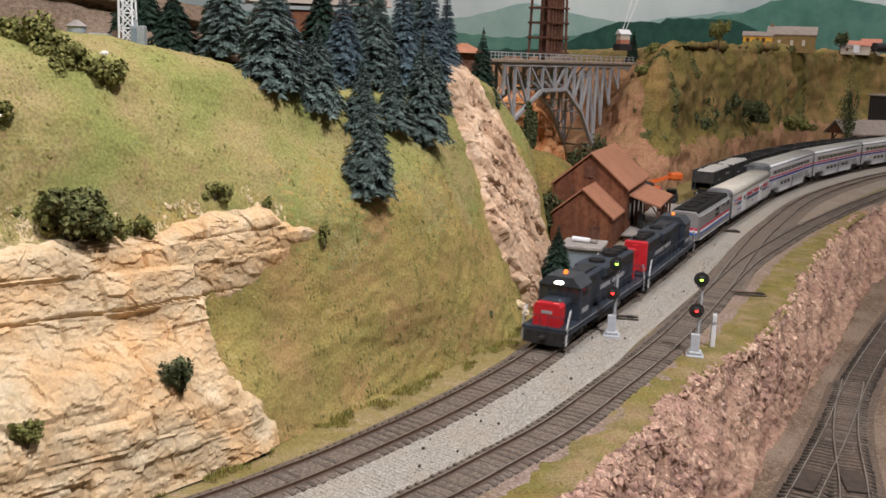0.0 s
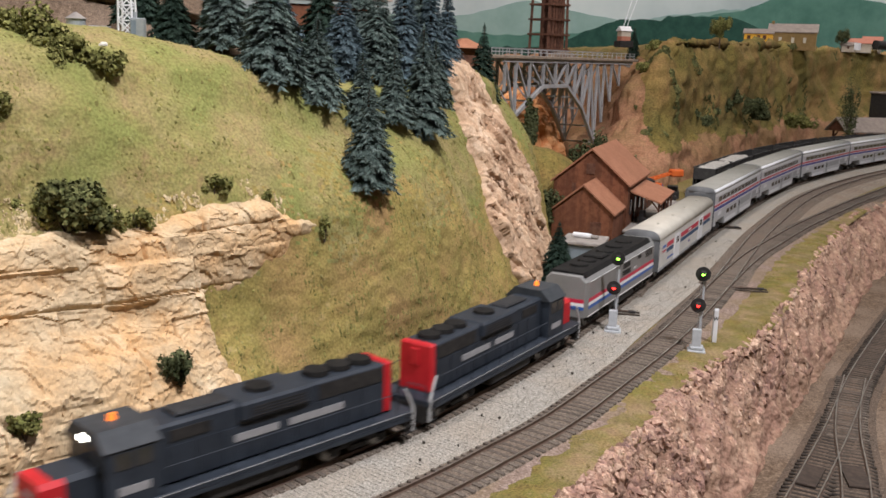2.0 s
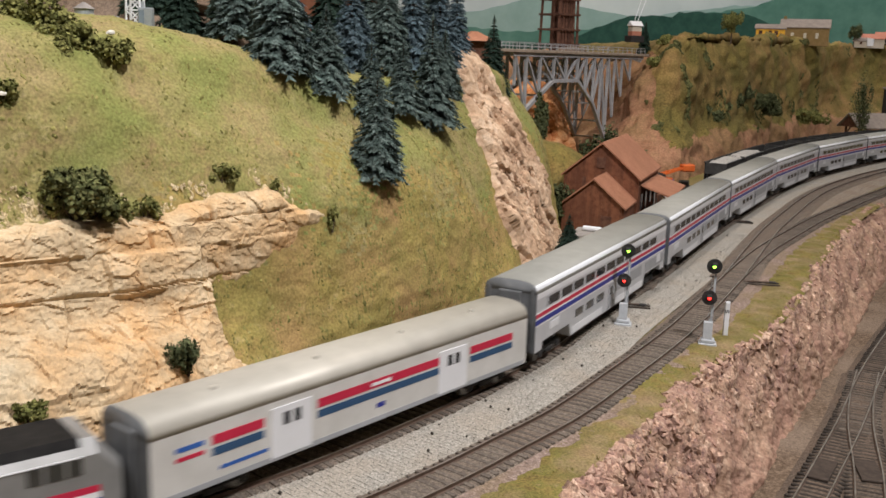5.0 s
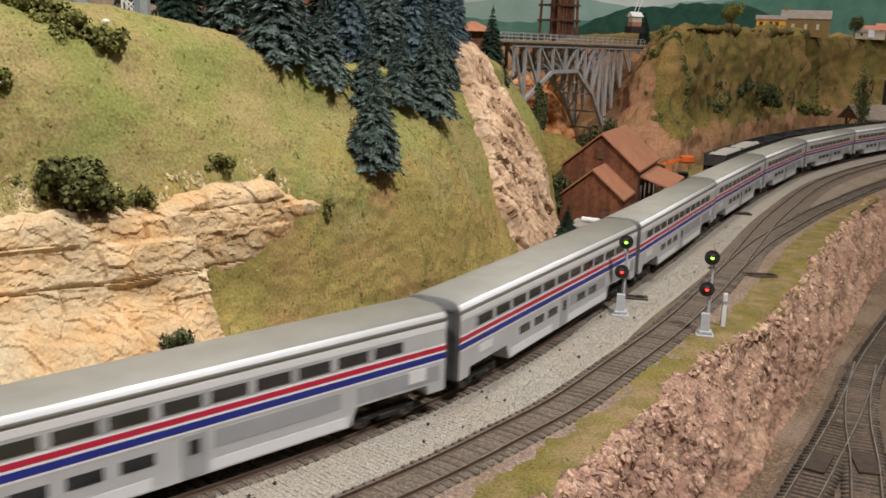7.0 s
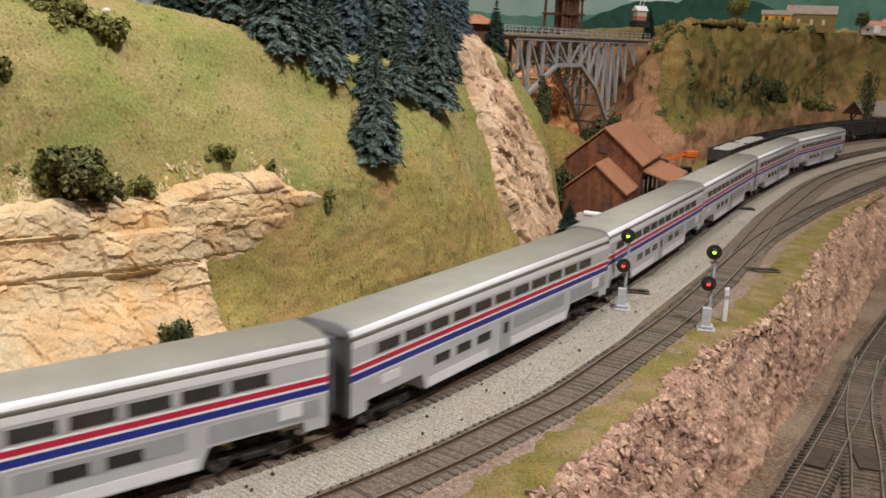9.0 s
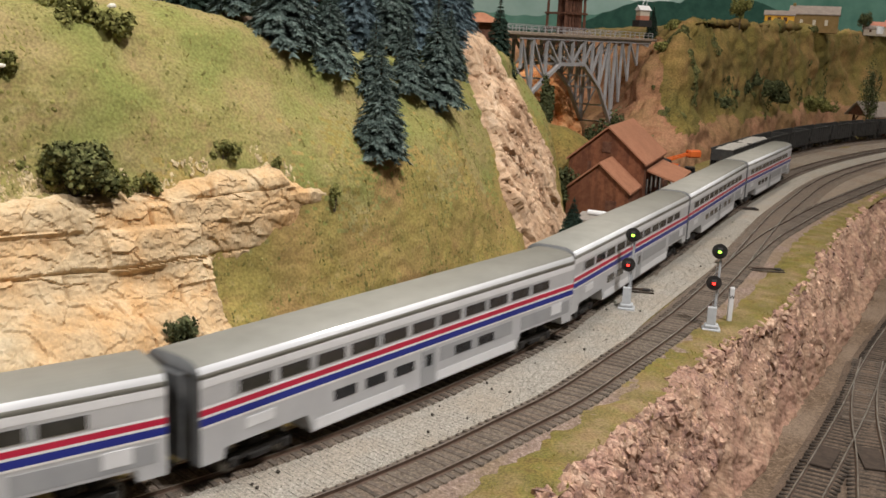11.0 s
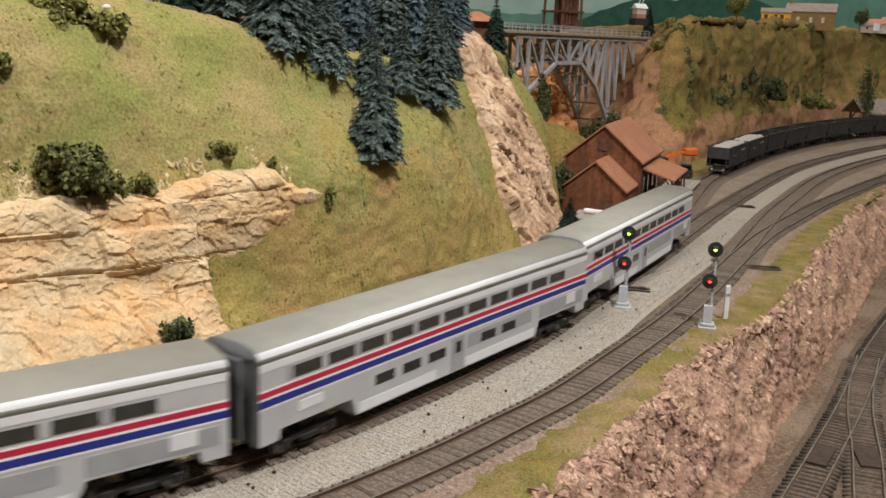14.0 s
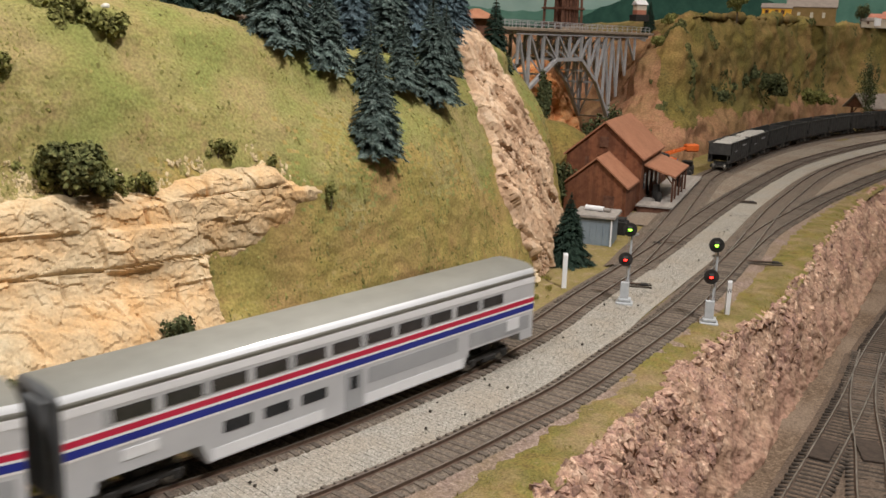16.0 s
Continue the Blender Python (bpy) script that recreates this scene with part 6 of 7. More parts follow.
def gable_roof(x0, x1, y0, y1, eave, apex, over=0.004):
    c = (y0 + y1) / 2
    for s, ye in ((1, y1), (-1, y0)):
        bm = bmesh.new()
        sl = (apex - eave) / (c - y0)
        yo, zo = ye + s * over, eave - sl * over
        vs = []
        for x in (x0 - over, x1 + over):
            vs += [bm.verts.new((x, c, apex + 0.0022)), bm.verts.new((x, yo, zo + 0.0022)), bm.verts.new((x, yo, zo)), bm.verts.new((x, c, apex))]
        for f in ((0, 1, 5, 4), (3, 7, 6, 2), (1, 2, 6, 5), (0, 3, 2, 1), (4, 5, 6, 7), (0, 4, 7, 3)):
            bm.faces.new([vs[i] for i in f])
        bmesh.ops.recalc_face_normals(bm, faces=bm.faces)
        part("roof_slope", bm, ROOFTAN, depot, "tan shingled roof slope")


# local x: away along the track; local y: to the hill side
boarded_gable(0.0, 0.0, 0.068, 0.0354, 0.0638)
board_side(0.0, 0.0, 0.0668, 0.0354)
board_side(0.068, 0.0, 0.0668, 0.0354)
gable_roof(0.0, 0.0640, 0.0, 0.068, 0.0354, 0.0638, 0.0035)
boarded_gable(0.0668, -0.0035, 0.084, 0.0609, 0.0983)
boarded_gable(0.2132, -0.0035, 0.084, 0.0609, 0.0983)
board_side(-0.0035, 0.0668, 0.2132, 0.0609)
board_side(0.084, 0.0668, 0.2132, 0.0609)
gable_roof(0.0668, 0.2132, -0.0035, 0.084, 0.0609, 0.0983)
for (x, y0, y1, z0, z1, nm) in ((-0.0007, 0.012, 0.024, 0.0, 0.024, "door"), (0.0660, 0.058, 0.062, 0.036, 0.058, "window"), (0.0660, 0.036, 0.046, 0.070, 0.082, "window")):
    bm = bmesh.new()
    box(bm, x - 0.0006, x + 0.0004, y0, y1, z0, z1)
    part(nm, bm, BROWN, depot)
for x in (0.085, 0.115, 0.150, 0.185):
    bm = bmesh.new()
    box(bm, x, x + 0.010, -0.0055, -0.0045, 0.010 if x in (0.115, 0.185) else 0.022, 0.040)
    part("door" if x in (0.115, 0.185) else "window", bm, DARKGLASS, depot)
# porch
bm = bmesh.new()
vs = [bm.verts.new(p) for p in ((0.080, -0.005, 0.0520), (0.200, -0.005, 0.0520), (0.200, -0.042, 0.0400), (0.080, -0.042, 0.0400), (0.080, -0.005, 0.0500), (0.200, -0.005, 0.0500), (0.200, -0.042, 0.0380), (0.080, -0.042, 0.0380))]
for f in ((0, 1, 2, 3), (7, 6, 5, 4), (3, 2, 6, 7), (0, 3, 7, 4), (1, 5, 6, 2)):
    bm.faces.new([vs[i] for i in f])
bmesh.ops.recalc_face_normals(bm, faces=bm.faces)
part("porch_roof", bm, ROOFTAN, depot, "tan porch roof")
for x in (0.084, 0.108, 0.140, 0.168, 0.196):
    bm = bmesh.new()
    beam(bm, (x, -0.039, 0.008), (x, -0.039, 0.0388), 0.0022)
    part("porch_post", bm, BROWN, depot)
    bm = bmesh.new()
    beam(bm, (x, -0.039, 0.030), (x, -0.030, 0.041), 0.0014)
    part("porch_brace", bm, BROWN, depot)
for k in range(14):
    bm = bmesh.new()
    y = -0.046 + k * 0.003
    box(bm, 0.046, 0.330, y, y + 0.0028, 0.0075, 0.0095)
    part("platform_board", bm, PLANK, depot)
bm = bmesh.new()
box(bm, 0.048, 0.328, -0.044, -0.006, 0.0, 0.0075)
part("platform_base", bm, BROWN, depot)
for i, (x, y, r, h) in enumerate(((0.082, -0.024, 0.0042, 0.011), (0.100, -0.018, 0.0045, 0.017), (0.215, -0.030, 0.004, 0.012))):
    bm = bmesh.new()
    rod(bm, (0, 0, 0), (0, 0, h * 0.5), r * 0.85, r, 14)
    rod(bm, (0, 0, h * 0.5), (0, 0, h), r, r * 0.85, 14)
    b = part("barrel", bm, BLACK, None)
    b.matrix_basis = depot.matrix_basis @ Matrix.Translation((x, y, 0.0095))
    tagged(b, "dark barrel standing on the depot platform", "barrel", "barrels on the platform")

# ---- blue-grey shed ----
SHEDWALL = material("blue_grey_panels", [(0.16, 0.20, 0.235), (0.21, 0.255, 0.29)], 0.01, 0.55, 0.1)
SHEDROOF = material("weathered_grey_roof", [(0.22, 0.20, 0.185), (0.34, 0.315, 0.29)], 0.008, 0.8, 0.2)
shed = empty("equipment_shed", pose(0.157, 0.898, -0.006, 0, 0, 72), "blue-grey metal equipment shed with a flat weathered roof", "shed")
bm = bmesh.new()
box(bm, 0.0, 0.040, 0.0, 0.036, 0.0, 0.0265, 0.0004)
part("body", bm, SHEDWALL, shed)
for k in range(6):
    bm = bmesh.new()
    box(bm, -0.0005, 0.0, 0.002 + k * 0.0062, 0.0024 + k * 0.0062, 0.001, 0.026)
    part("panel_seam", bm, SHEDWALL, shed)
bm = bmesh.new()
box(bm, -0.003, 0.043, -0.003, 0.039, 0.0265, 0.0295, 0.0005)
part("roof", bm, SHEDROOF, shed, "weathered grey roof slab")
for y in (0.0, 0.0352):
    bm = bmesh.new()
    beam(bm, (-0.0006, y + 0.0004, 0), (-0.0006, y + 0.0004, 0.0265), 0.0014)
    part("corner_trim", bm, PALE, shed)
bm = bmesh.new()
rod(bm, (0.020, 0.012, 0.0322), (0.024, 0.030, 0.0322), 0.0026, seg=12)
part("roof_tank", bm, PALE, shed, "white roof tank")
bm = bmesh.new()
rod(bm, (0.019, 0.005, 0.0318), (0.021, 0.013, 0.0318), 0.0018, seg=10)
part("roof_pipe", bm, SHEDROOF, shed)
box_m = bmesh.new()
box(box_m, -0.008, 0.008, -0.008, 0.008, 0, 0.014, 0.0006)
box(box_m, -0.006, 0.006, -0.006, 0.006, 0.014, 0.017, 0.0006)
crate = part("equipment_crate", box_m, BLACK, None)
crate.matrix_basis = pose(0.176, 0.962, -0.006, 0, 0, 65)
tagged(crate, "black equipment crate beside the depot", "crate")
bm = bmesh.new()
for k in range(6):
    rod(bm, (0.003 * math.cos(k), 0.004 * math.sin(2 * k), 0), (0.003 * math.cos(k + 1), 0.004 * math.sin(2 * k + 1), 0.004), 0.0012, 0.0008, 8)
junk = part("scrap_pile", bm, SHEDROOF, None)
junk.matrix_basis = pose(0.190, 0.950, -0.006)
tagged(junk, "little heap of pale scrap beside the crate", "scrap")

# ---- signals and posts ----
SIGGREY = material("pale_signal_paint", [(0.34, 0.36, 0.38), (0.46, 0.48, 0.50)], 0.004, 0.6, 0.1)
LIT_RED = glow("lit_red_lens", (1.0, 0.03, 0.02), 6)
LIT_GREEN = glow("lit_green_lens", (0.35, 1.0, 0.06), 5)
LENSRING = material("dark_lens", [(0.05, 0.006, 0.008), (0.07, 0.01, 0.01)], 0.01, 0.3, 0.0)


def signal(x, y, label):
    """Two-headed searchlight signal; its heads face the camera's side, -y."""
    top = empty("track_signal", pose(x, y, -0.0045, 0, 0, -12), label, "signal", "searchlight signals")
    bm = bmesh.new()
    box(bm, -0.0062, 0.0062, -0.0050, 0.0050, 0, 0.0030, 0.0006)
    box(bm, -0.0048, 0.0048, -0.0040, 0.0040, 0.0030, 0.0056, 0.0006)
    part("footing", bm, SIGGREY, top, "stepped grey footing")
    bm = bmesh.new()
    prism(bm, [(-0.0030, 0.0056), (0.0030, 0.0056), (0.0024, 0.0175), (-0.0024, 0.0175)], -0.0034, 0.0026)
    part("relay_case", bm, SIGGREY, top)
    bm = bmesh.new()
    rod(bm, (0.0010, 0.0018, 0.0050), (0.0020, 0.0018, 0.0600), 0.0008, seg=10)
    part("mast", bm, SIGGREY, top)
    bm = bmesh.new()
    for z in np.linspace(0.008, 0.052, 14):
        beam(bm, (-0.0002, 0.0040, z), (0.0026, 0.0040, z), 0.0003)
    for xx in (-0.0002, 0.0026):
        beam(bm, (xx, 0.0040, 0.006), (xx, 0.0040, 0.054), 0.0003)
    part("ladder", bm, SIGGREY, top)
    for z, mt, lb in ((0.0575, LIT_GREEN, "green lamp"), (0.0350, LIT_RED, "red lamp")):
        dx = 0.0004 if z > 0.04 else -0.0012
        bm = bmesh.new()
        rod(bm, (dx, -0.0012, z), (dx, -0.0004, z), 0.0052, seg=28)
        head = part("target", bm, BLACK, top, "round black target")
        bm = bmesh.new()
        rod(bm, (dx, -0.0004, z), (dx, 0.0030, z), 0.0024, seg=16)
        part("lamp_case", bm, BLACK, top)
        bm = bmesh.new()
        rod(bm, (dx, -0.0016, z), (dx, -0.0012, z), 0.0021, seg=18)
        part("lens_ring", bm, LENSRING if mt is LIT_RED else BLACK, head)
        bm = bmesh.new()
        bmesh.ops.create_uvsphere(bm, u_segments=12, v_segments=8, radius=0.00125, matrix=Matrix.Translation((dx, -0.0017, z)))
        part("lens", bm, mt, head, lb)
        bm = bmesh.new()
        prism(bm, [(-0.0062, z + 0.0018), (-0.0012, z + 0.0027), (-0.0012, z + 0.0022), (-0.0062, z + 0.0013)], dx - 0.0016, dx + 0.0016)
        part("hood", bm, BLACK, head)
    return top


signal(0.133, 0.690, "two-lamp searchlight signal on a stepped grey footing beside the main track")
signal(0.184, 0.645, "two-lamp searchlight signal on a stepped footing beside the passing track")


def marker_post(x, y, yaw, letter):
    top = empty("marker_post", pose(x, y, -0.006, 0, 0, yaw), "white marker post with a pointed top" + (" and black letter" if letter else ""), "post", "white marker posts")
    bm = bmesh.new()
    prism(bm, [(-0.0008, 0), (0.0008, 0), (0.0008, 0.0270), (0, 0.0285), (-0.0008, 0.0270)], -0.0018, 0.0018)
    part("post", bm, PALE, top)
    if letter:
        cu = bpy.data.curves.new("letter", "FONT")
        cu.body, cu.size, cu.align_x, cu.extrude = "W", 0.0042, "CENTER", 0.0001
        cu.materials.append(BLACK)
        ob = new("letter", cu)
        ob.parent = top
        ob.matrix_basis = pose(0, -0.00085, 0.0195, 90, 0, 0)
    return top


marker_post(0.094, 0.739, 5, False)
marker_post(0.203, 0.668, 15, True)


# ---- switch stands and yard details ----
def switch_stand(x, y, yaw):
    top = empty("switch_stand", pose(x, y, -0.003, 0, 0, yaw), "dark rusty switch stand with long ties", "switch stand", "switch stands")
    for k in (-0.004, 0.004):
        bm = bmesh.new()
        box(bm, -0.017, 0.014, k - 0.0011, k + 0.0011, 0, 0.0011, 0.0002)
        part("head_block", bm, TIE_DARK, top)
    bm = bmesh.new()
    box(bm, 0.005, 0.011, -0.0022, 0.0022, 0.0011, 0.0028, 0.0005)
    part("stand", bm, BLACK, top)
    bm = bmesh.new()
    rod(bm, (-0.016, 0.001, 0.0016), (0.0085, 0, 0.0024), 0.0005, seg=6)
    part("lever", bm, RAIL, top)


PLATE = material("rusty_dark_plate", [(0.03, 0.022, 0.017), (0.065, 0.047, 0.036)], 0.004, 0.8, 0.3)
switch_stand(0.285, 0.835, -10)
switch_stand(0.150, 0.742, -10)
switch_stand(0.210, 0.905, -170)
switch_stand(0.365, 1.165, -15)
for (x, y, yaw) in ((0.2515, 0.592, 58), (0.283, 0.592, 78)):
    bm = bmesh.new()
    box(bm, -0.0175, 0.0175, -0.0076, 0.0076, 0, 0.0016, 0.0003)
    ob = part("crossing_plate", bm, PLATE, None)
    ob.matrix_basis = pose(x, y, YARD_Z - 0.0018, 0, 0, yaw)
    tagged(ob, "dark metal plate set between the yard rails", "plate", "plates in the yard track")

# ---- coal hoppers on the siding ----
HOPPER = material("black_hopper_paint", [(0.026, 0.026, 0.026), (0.055, 0.053, 0.050)], 0.008, 0.7, 0.15, random=0.2)
LOAD = material("pale_stone_load", [(0.30, 0.29, 0.27), (0.46, 0.45, 0.42)], 0.004, 0.95, 0.8)
side_line = line_of(SIDING, 0.0003, 0.003)
side_s = np.r_[0, np.cumsum(np.linalg.norm(np.diff(side_line, axis=0), axis=1))]


def hopper(m, loaded):
    L, W = 0.0615, 0.0172
    car = empty("coal_hopper", m, "black open hopper car " + ("heaped with pale stone" if loaded else "standing empty on the siding"), "train car", "hoppers on the siding")
    bm = bmesh.new()
    for s in (-1, 1):
        box(bm, -L, L, min(s * W, s * (W - 0.0012)), max(s * W, s * (W - 0.0012)), 0.0145, 0.0405)
        box(bm, min(s * L, s * (L - 0.0012)), max(s * L, s * (L - 0.0012)), -W, W, 0.0235, 0.0405)
    part("body", bm, HOPPER, car)
    bm = bmesh.new()
    a = [bm.verts.new(p) for p in ((-L, -W + 0.001, 0.0300), (-L, W - 0.001, 0.0300), (-0.020, W - 0.001, 0.0100), (-0.020, -W + 0.001, 0.0100), (0.020, -W + 0.001, 0.0100), (0.020, W - 0.001, 0.0100), (L, W - 0.001, 0.0300), (L, -W + 0.001, 0.0300))]
    for f in ((0, 3, 2, 1), (3, 4, 5, 2), (4, 7, 6, 5)):
        bm.faces.new([a[i] for i in f])
    part("slope_sheet", bm, HOPPER, car)
    for s in (-1, 1):
        for k in range(9):
            bm = bmesh.new()
            x = -0.056 + k * 0.014
            box(bm, x - 0.0007, x + 0.0007, min(s * W, s * (W + 0.0010)), max(s * W, s * (W + 0.0010)), 0.0145, 0.0400)
            part("rib", bm, HOPPER, car)
        bm = bmesh.new()
        box(bm, -L, L, min(s * (W - 0.0014), s * (W + 0.0012)), max(s * (W - 0.0014), s * (W + 0.0012)), 0.0400, 0.0416)
        part("top_rail", bm, HOPPER, car)
        bm = bmesh.new()
        box(bm, -L - 0.002, L + 0.002, min(s * 0.012, s * 0.0165), max(s * 0.012, s * 0.0165), 0.0115, 0.0145)
        part("side_sill", bm, HOPPER, car)
        coupler(car, s * (L + 0.001), s)
        bogie(car, s * 0.046, 0.020, 0.0050)
        for k in (-1, 1):
            bm = bmesh.new()
            beam(bm, (s * (L - 0.001), k * 0.012, 0.0145), (s * (L - 0.001), k * 0.012, 0.0240), 0.0012)
            part("end_post", bm, HOPPER, car)
        if loaded:
            strip(car, "letter_bar", 0.005, 0.030, 0.0320, 0.0345, W + 0.0011, LETTER, 0.0002, (s,))
            strip(car, "letter_bar", -0.045, -0.030, 0.0270, 0.0285, W + 0.0011, LETTER, 0.0002, (s,))
    if loaded:
        nx, ny = 34, 12
        v = []
        for i in range(nx):
            for j in range(ny):
                x, y = -L + 0.002 + (2 * L - 0.004) * i / (nx - 1), -W + 0.0015 + (2 * W - 0.003) * j / (ny - 1)
                e = min(1, i / 3, (nx - 1 - i) / 3, j / 2, (ny - 1 - j) / 2)
                v.append((x, y, 0.0375 + 0.0045 * max(e, 0) + 0.0022 * noise.noise(Vector((x * 130, y * 130, 1)))))
        ob = new("load", mesh_of("load", v, grid_faces(nx, ny), LOAD))
        ob.parent = car
        ob["label"] = "heap of pale crushed stone"
    return car


def siding_pose(s):
    p, q = [Vector([float(np.interp(s + d, side_s, side_line[:, k])) for k in range(3)]) for d in (-0.046, 0.046)]
    return Matrix.Translation((p + q) / 2) @ Matrix.Rotation(math.atan2(q.y - p.y, q.x - p.x), 4, "Z")


first = float(side_s[np.argmin(np.abs(side_line[:, 1] - 1.43))]) + 0.066
loaded_car, empty_car = hopper(siding_pose(first), True), None
for k in range(1, 8):
    if k == 1:
        copy_thing(loaded_car, siding_pose(first + 0.137))
    elif empty_car is None:
        empty_car = hopper(siding_pose(first + 0.137 * k), False)
    elif first + 0.137 * k + 0.06 < side_s[-1]:
        copy_thing(empty_car, siding_pose(first + 0.137 * k))

# ---- orange rail crane behind the depot ----
ORANGE = material("bright_orange_paint", [(0.55, 0.10, 0.02), (0.66, 0.15, 0.03)], 0.01, 0.5, 0.05)
crane = empty("rail_crane", pose(0.330, 1.400, -0.006, 0, 0, 15), "orange and black rail crane with a lowered boom", "crane")
bm = bmesh.new()
box(bm, -0.030, 0.020, -0.012, 0.012, 0.006, 0.014, 0.001)
part("carriage", bm, BLACK, crane)
bm = bmesh.new()
box(bm, -0.034, -0.012, -0.010, 0.010, 0.014, 0.034, 0.002)
part("machine_house", bm, BLACK, crane)
bm = bmesh.new()
for y in (-0.006, 0.006):
    beam(bm, (-0.024, y, 0.030), (0.034, y * 0.5, 0.046), 0.0028)
for k in range(7):
    x = -0.020 + k * 0.008
    beam(bm, (x, -0.006, 0.0312 + k * 0.0022), (x + 0.006, 0.006, 0.0330 + k * 0.0022), 0.0018)
part("boom", bm, ORANGE, crane, "orange lattice boom")
bm = bmesh.new()
box(bm, -0.032, 0.000, -0.009, 0.009, 0.020, 0.0275, 0.001)
part("counterweight", bm, ORANGE, crane)
bm = bmesh.new()
box(bm, 0.016, 0.036, -0.007, 0.007, 0.036, 0.047, 0.002)
part("hook_block", bm, ORANGE, crane)
for x, y, z in ((-0.030, 0.004, 0.034), (-0.004, -0.008, 0.016)):
    bm = bmesh.new()
    box(bm, x, x + 0.006, y, y + 0.005, z, z + 0.010, 0.001)
    part("winch_cover", bm, F_BLUE, crane, "blue winch cover")
for k in (-0.022, 0.012):
    bogie(crane, k, 0.016, 0.005)
for k, (x, y, w, h) in enumerate(((0.275, 1.300, 0.020, 0.016), (0.295, 1.345, 0.018, 0.020), (0.36, 1.44, 0.015, 0.018), (0.318, 1.33, 0.014, 0.012))):
    bm = bmesh.new()
    box(bm, -w, w, -0.010, 0.010, 0, h * 0.6, 0.001)
    box(bm, -w * 0.6, w * 0.7, -0.008, 0.008, h * 0.6, h, 0.001)
    ob = part("flat_load", bm, (BLACK, BROWN, BLACK, SHEDROOF)[k], None)
    ob.matrix_basis = pose(x, y, -0.006, 0, 0, 62 + 7 * k)
    tagged(ob, "dark bundled freight standing behind the depot", "freight", "freight behind the depot")

# ---- buildings on the bluff ----
YELLOW = material("ochre_yellow_walls", [(0.70, 0.37, 0.035), (0.78, 0.44, 0.055)], 0.01, 0.8, 0.1)
OCHRE = material("brown_ochre_walls", [(0.20, 0.135, 0.05), (0.27, 0.18, 0.075)], 0.01, 0.8, 0.1, random=0.1)
GREYROOF = material("grey_brown_roof", [(0.20, 0.165, 0.14), (0.28, 0.235, 0.20)], 0.01, 0.85, 0.2)
LITE = material("pale_window", [(0.52, 0.48, 0.38), (0.62, 0.58, 0.48)], 0.01, 0.4, 0.0)
CREAMWALL = material("cream_house_wall", [(0.48, 0.42, 0.34), (0.58, 0.52, 0.43)], 0.01, 0.8, 0.1)
REDROOF = material("faded_red_roof", [(0.34, 0.13, 0.085), (0.42, 0.18, 0.12)], 0.01, 0.85, 0.2)


def cottage(x, y, z, yaw, lx, ly, eave, apex, wall, roof, label, wins, win_mat, chimney=False):
    """Gabled house; ridge along local x."""
    top = empty("house", pose(x, y, z, 0, 0, yaw), label, "house")
    bm = bmesh.new()
    prism(bm, [(-ly, -0.006), (ly, -0.006), (ly, eave), (0, apex), (-ly, eave)], -lx, lx)
    part("wall", bm, wall, top)
    for s in (-1, 1):
        bm = bmesh.new()
        sl = (apex - eave) / ly
        o = 0.003
        vs = []
        for xx in (-lx - o, lx + o):
            vs += [bm.verts.new((xx, 0, apex + 0.002)), bm.verts.new((xx, s * (ly + o), eave - sl * o + 0.002)), bm.verts.new((xx, s * (ly + o), eave - sl * o)), bm.verts.new((xx, 0, apex))]
        for f in ((0, 1, 5, 4), (3, 7, 6, 2), (1, 2, 6, 5), (0, 3, 2, 1), (4, 5, 6, 7)):
            bm.faces.new([vs[i] for i in f])
        bmesh.ops.recalc_face_normals(bm, faces=bm.faces)
        part("roof", bm, roof, top)
    for (face, c, z0, w, h) in wins:
        bm = bmesh.new()
        if face == "side":
            box(bm, c - w / 2, c + w / 2, -ly - 0.0006, -ly, z0, z0 + h)
        else:
            box(bm, -lx - 0.0006, -lx, c - w / 2, c + w / 2, z0, z0 + h)
        part("window", bm, win_mat, top)
    if chimney:
        bm = bmesh.new()
        box(bm, -lx + 0.004, -lx + 0.011, -0.003, 0.003, apex - 0.006, apex + 0.008, 0.0005)
        part("chimney", bm, wall, top)
    return top


cottage(0.898, 2.48, 0.240, -22, 0.057, 0.038, 0.038, 0.058, OCHRE, GREYROOF, "brown ochre schoolhouse with a grey roof on the bluff",
        [("side", -0.028, 0.012, 0.007, 0.013), ("side", 0.002, 0.012, 0.007, 0.013), ("side", 0.030, 0.012, 0.007, 0.013), ("end", -0.012, 0.016, 0.009, 0.010), ("end", 0.014, 0.016, 0.009, 0.010)], LITE, True)
cottage(0.775, 2.37, 0.247, -20, 0.033, 0.018, 0.023, 0.032, YELLOW, GREYROOF, "small ochre yellow house with dark windows",
        [("side", -0.022, 0.008, 0.008, 0.010), ("side", 0.000, 0.008, 0.008, 0.010), ("side", 0.014, 0.008, 0.008, 0.010), ("end", -0.004, 0.008, 0.005, 0.010), ("end", 0.005, 0.008, 0.005, 0.010)], BROWN)
cottage(1.215, 2.81, 0.245, -25, 0.030, 0.022, 0.020, 0.032, CREAMWALL, REDROOF, "cream house with a faded red roof", [("side", 0.0, 0.008, 0.008, 0.009), ("end", 0.0, 0.008, 0.008, 0.009)], BROWN)
cottage(1.285, 2.89, 0.246, -25, 0.026, 0.020, 0.028, 0.040, CREAMWALL, REDROOF, "taller cream house with a faded red roof", [("side", 0.0, 0.012, 0.008, 0.009)], BROWN)
cottage(1.165, 2.77, 0.245, -25, 0.020, 0.016, 0.012, 0.020, CREAMWALL, GREYROOF, "low cream outbuilding with a grey roof", [("side", 0.0, 0.003, 0.006, 0.007)], BROWN)

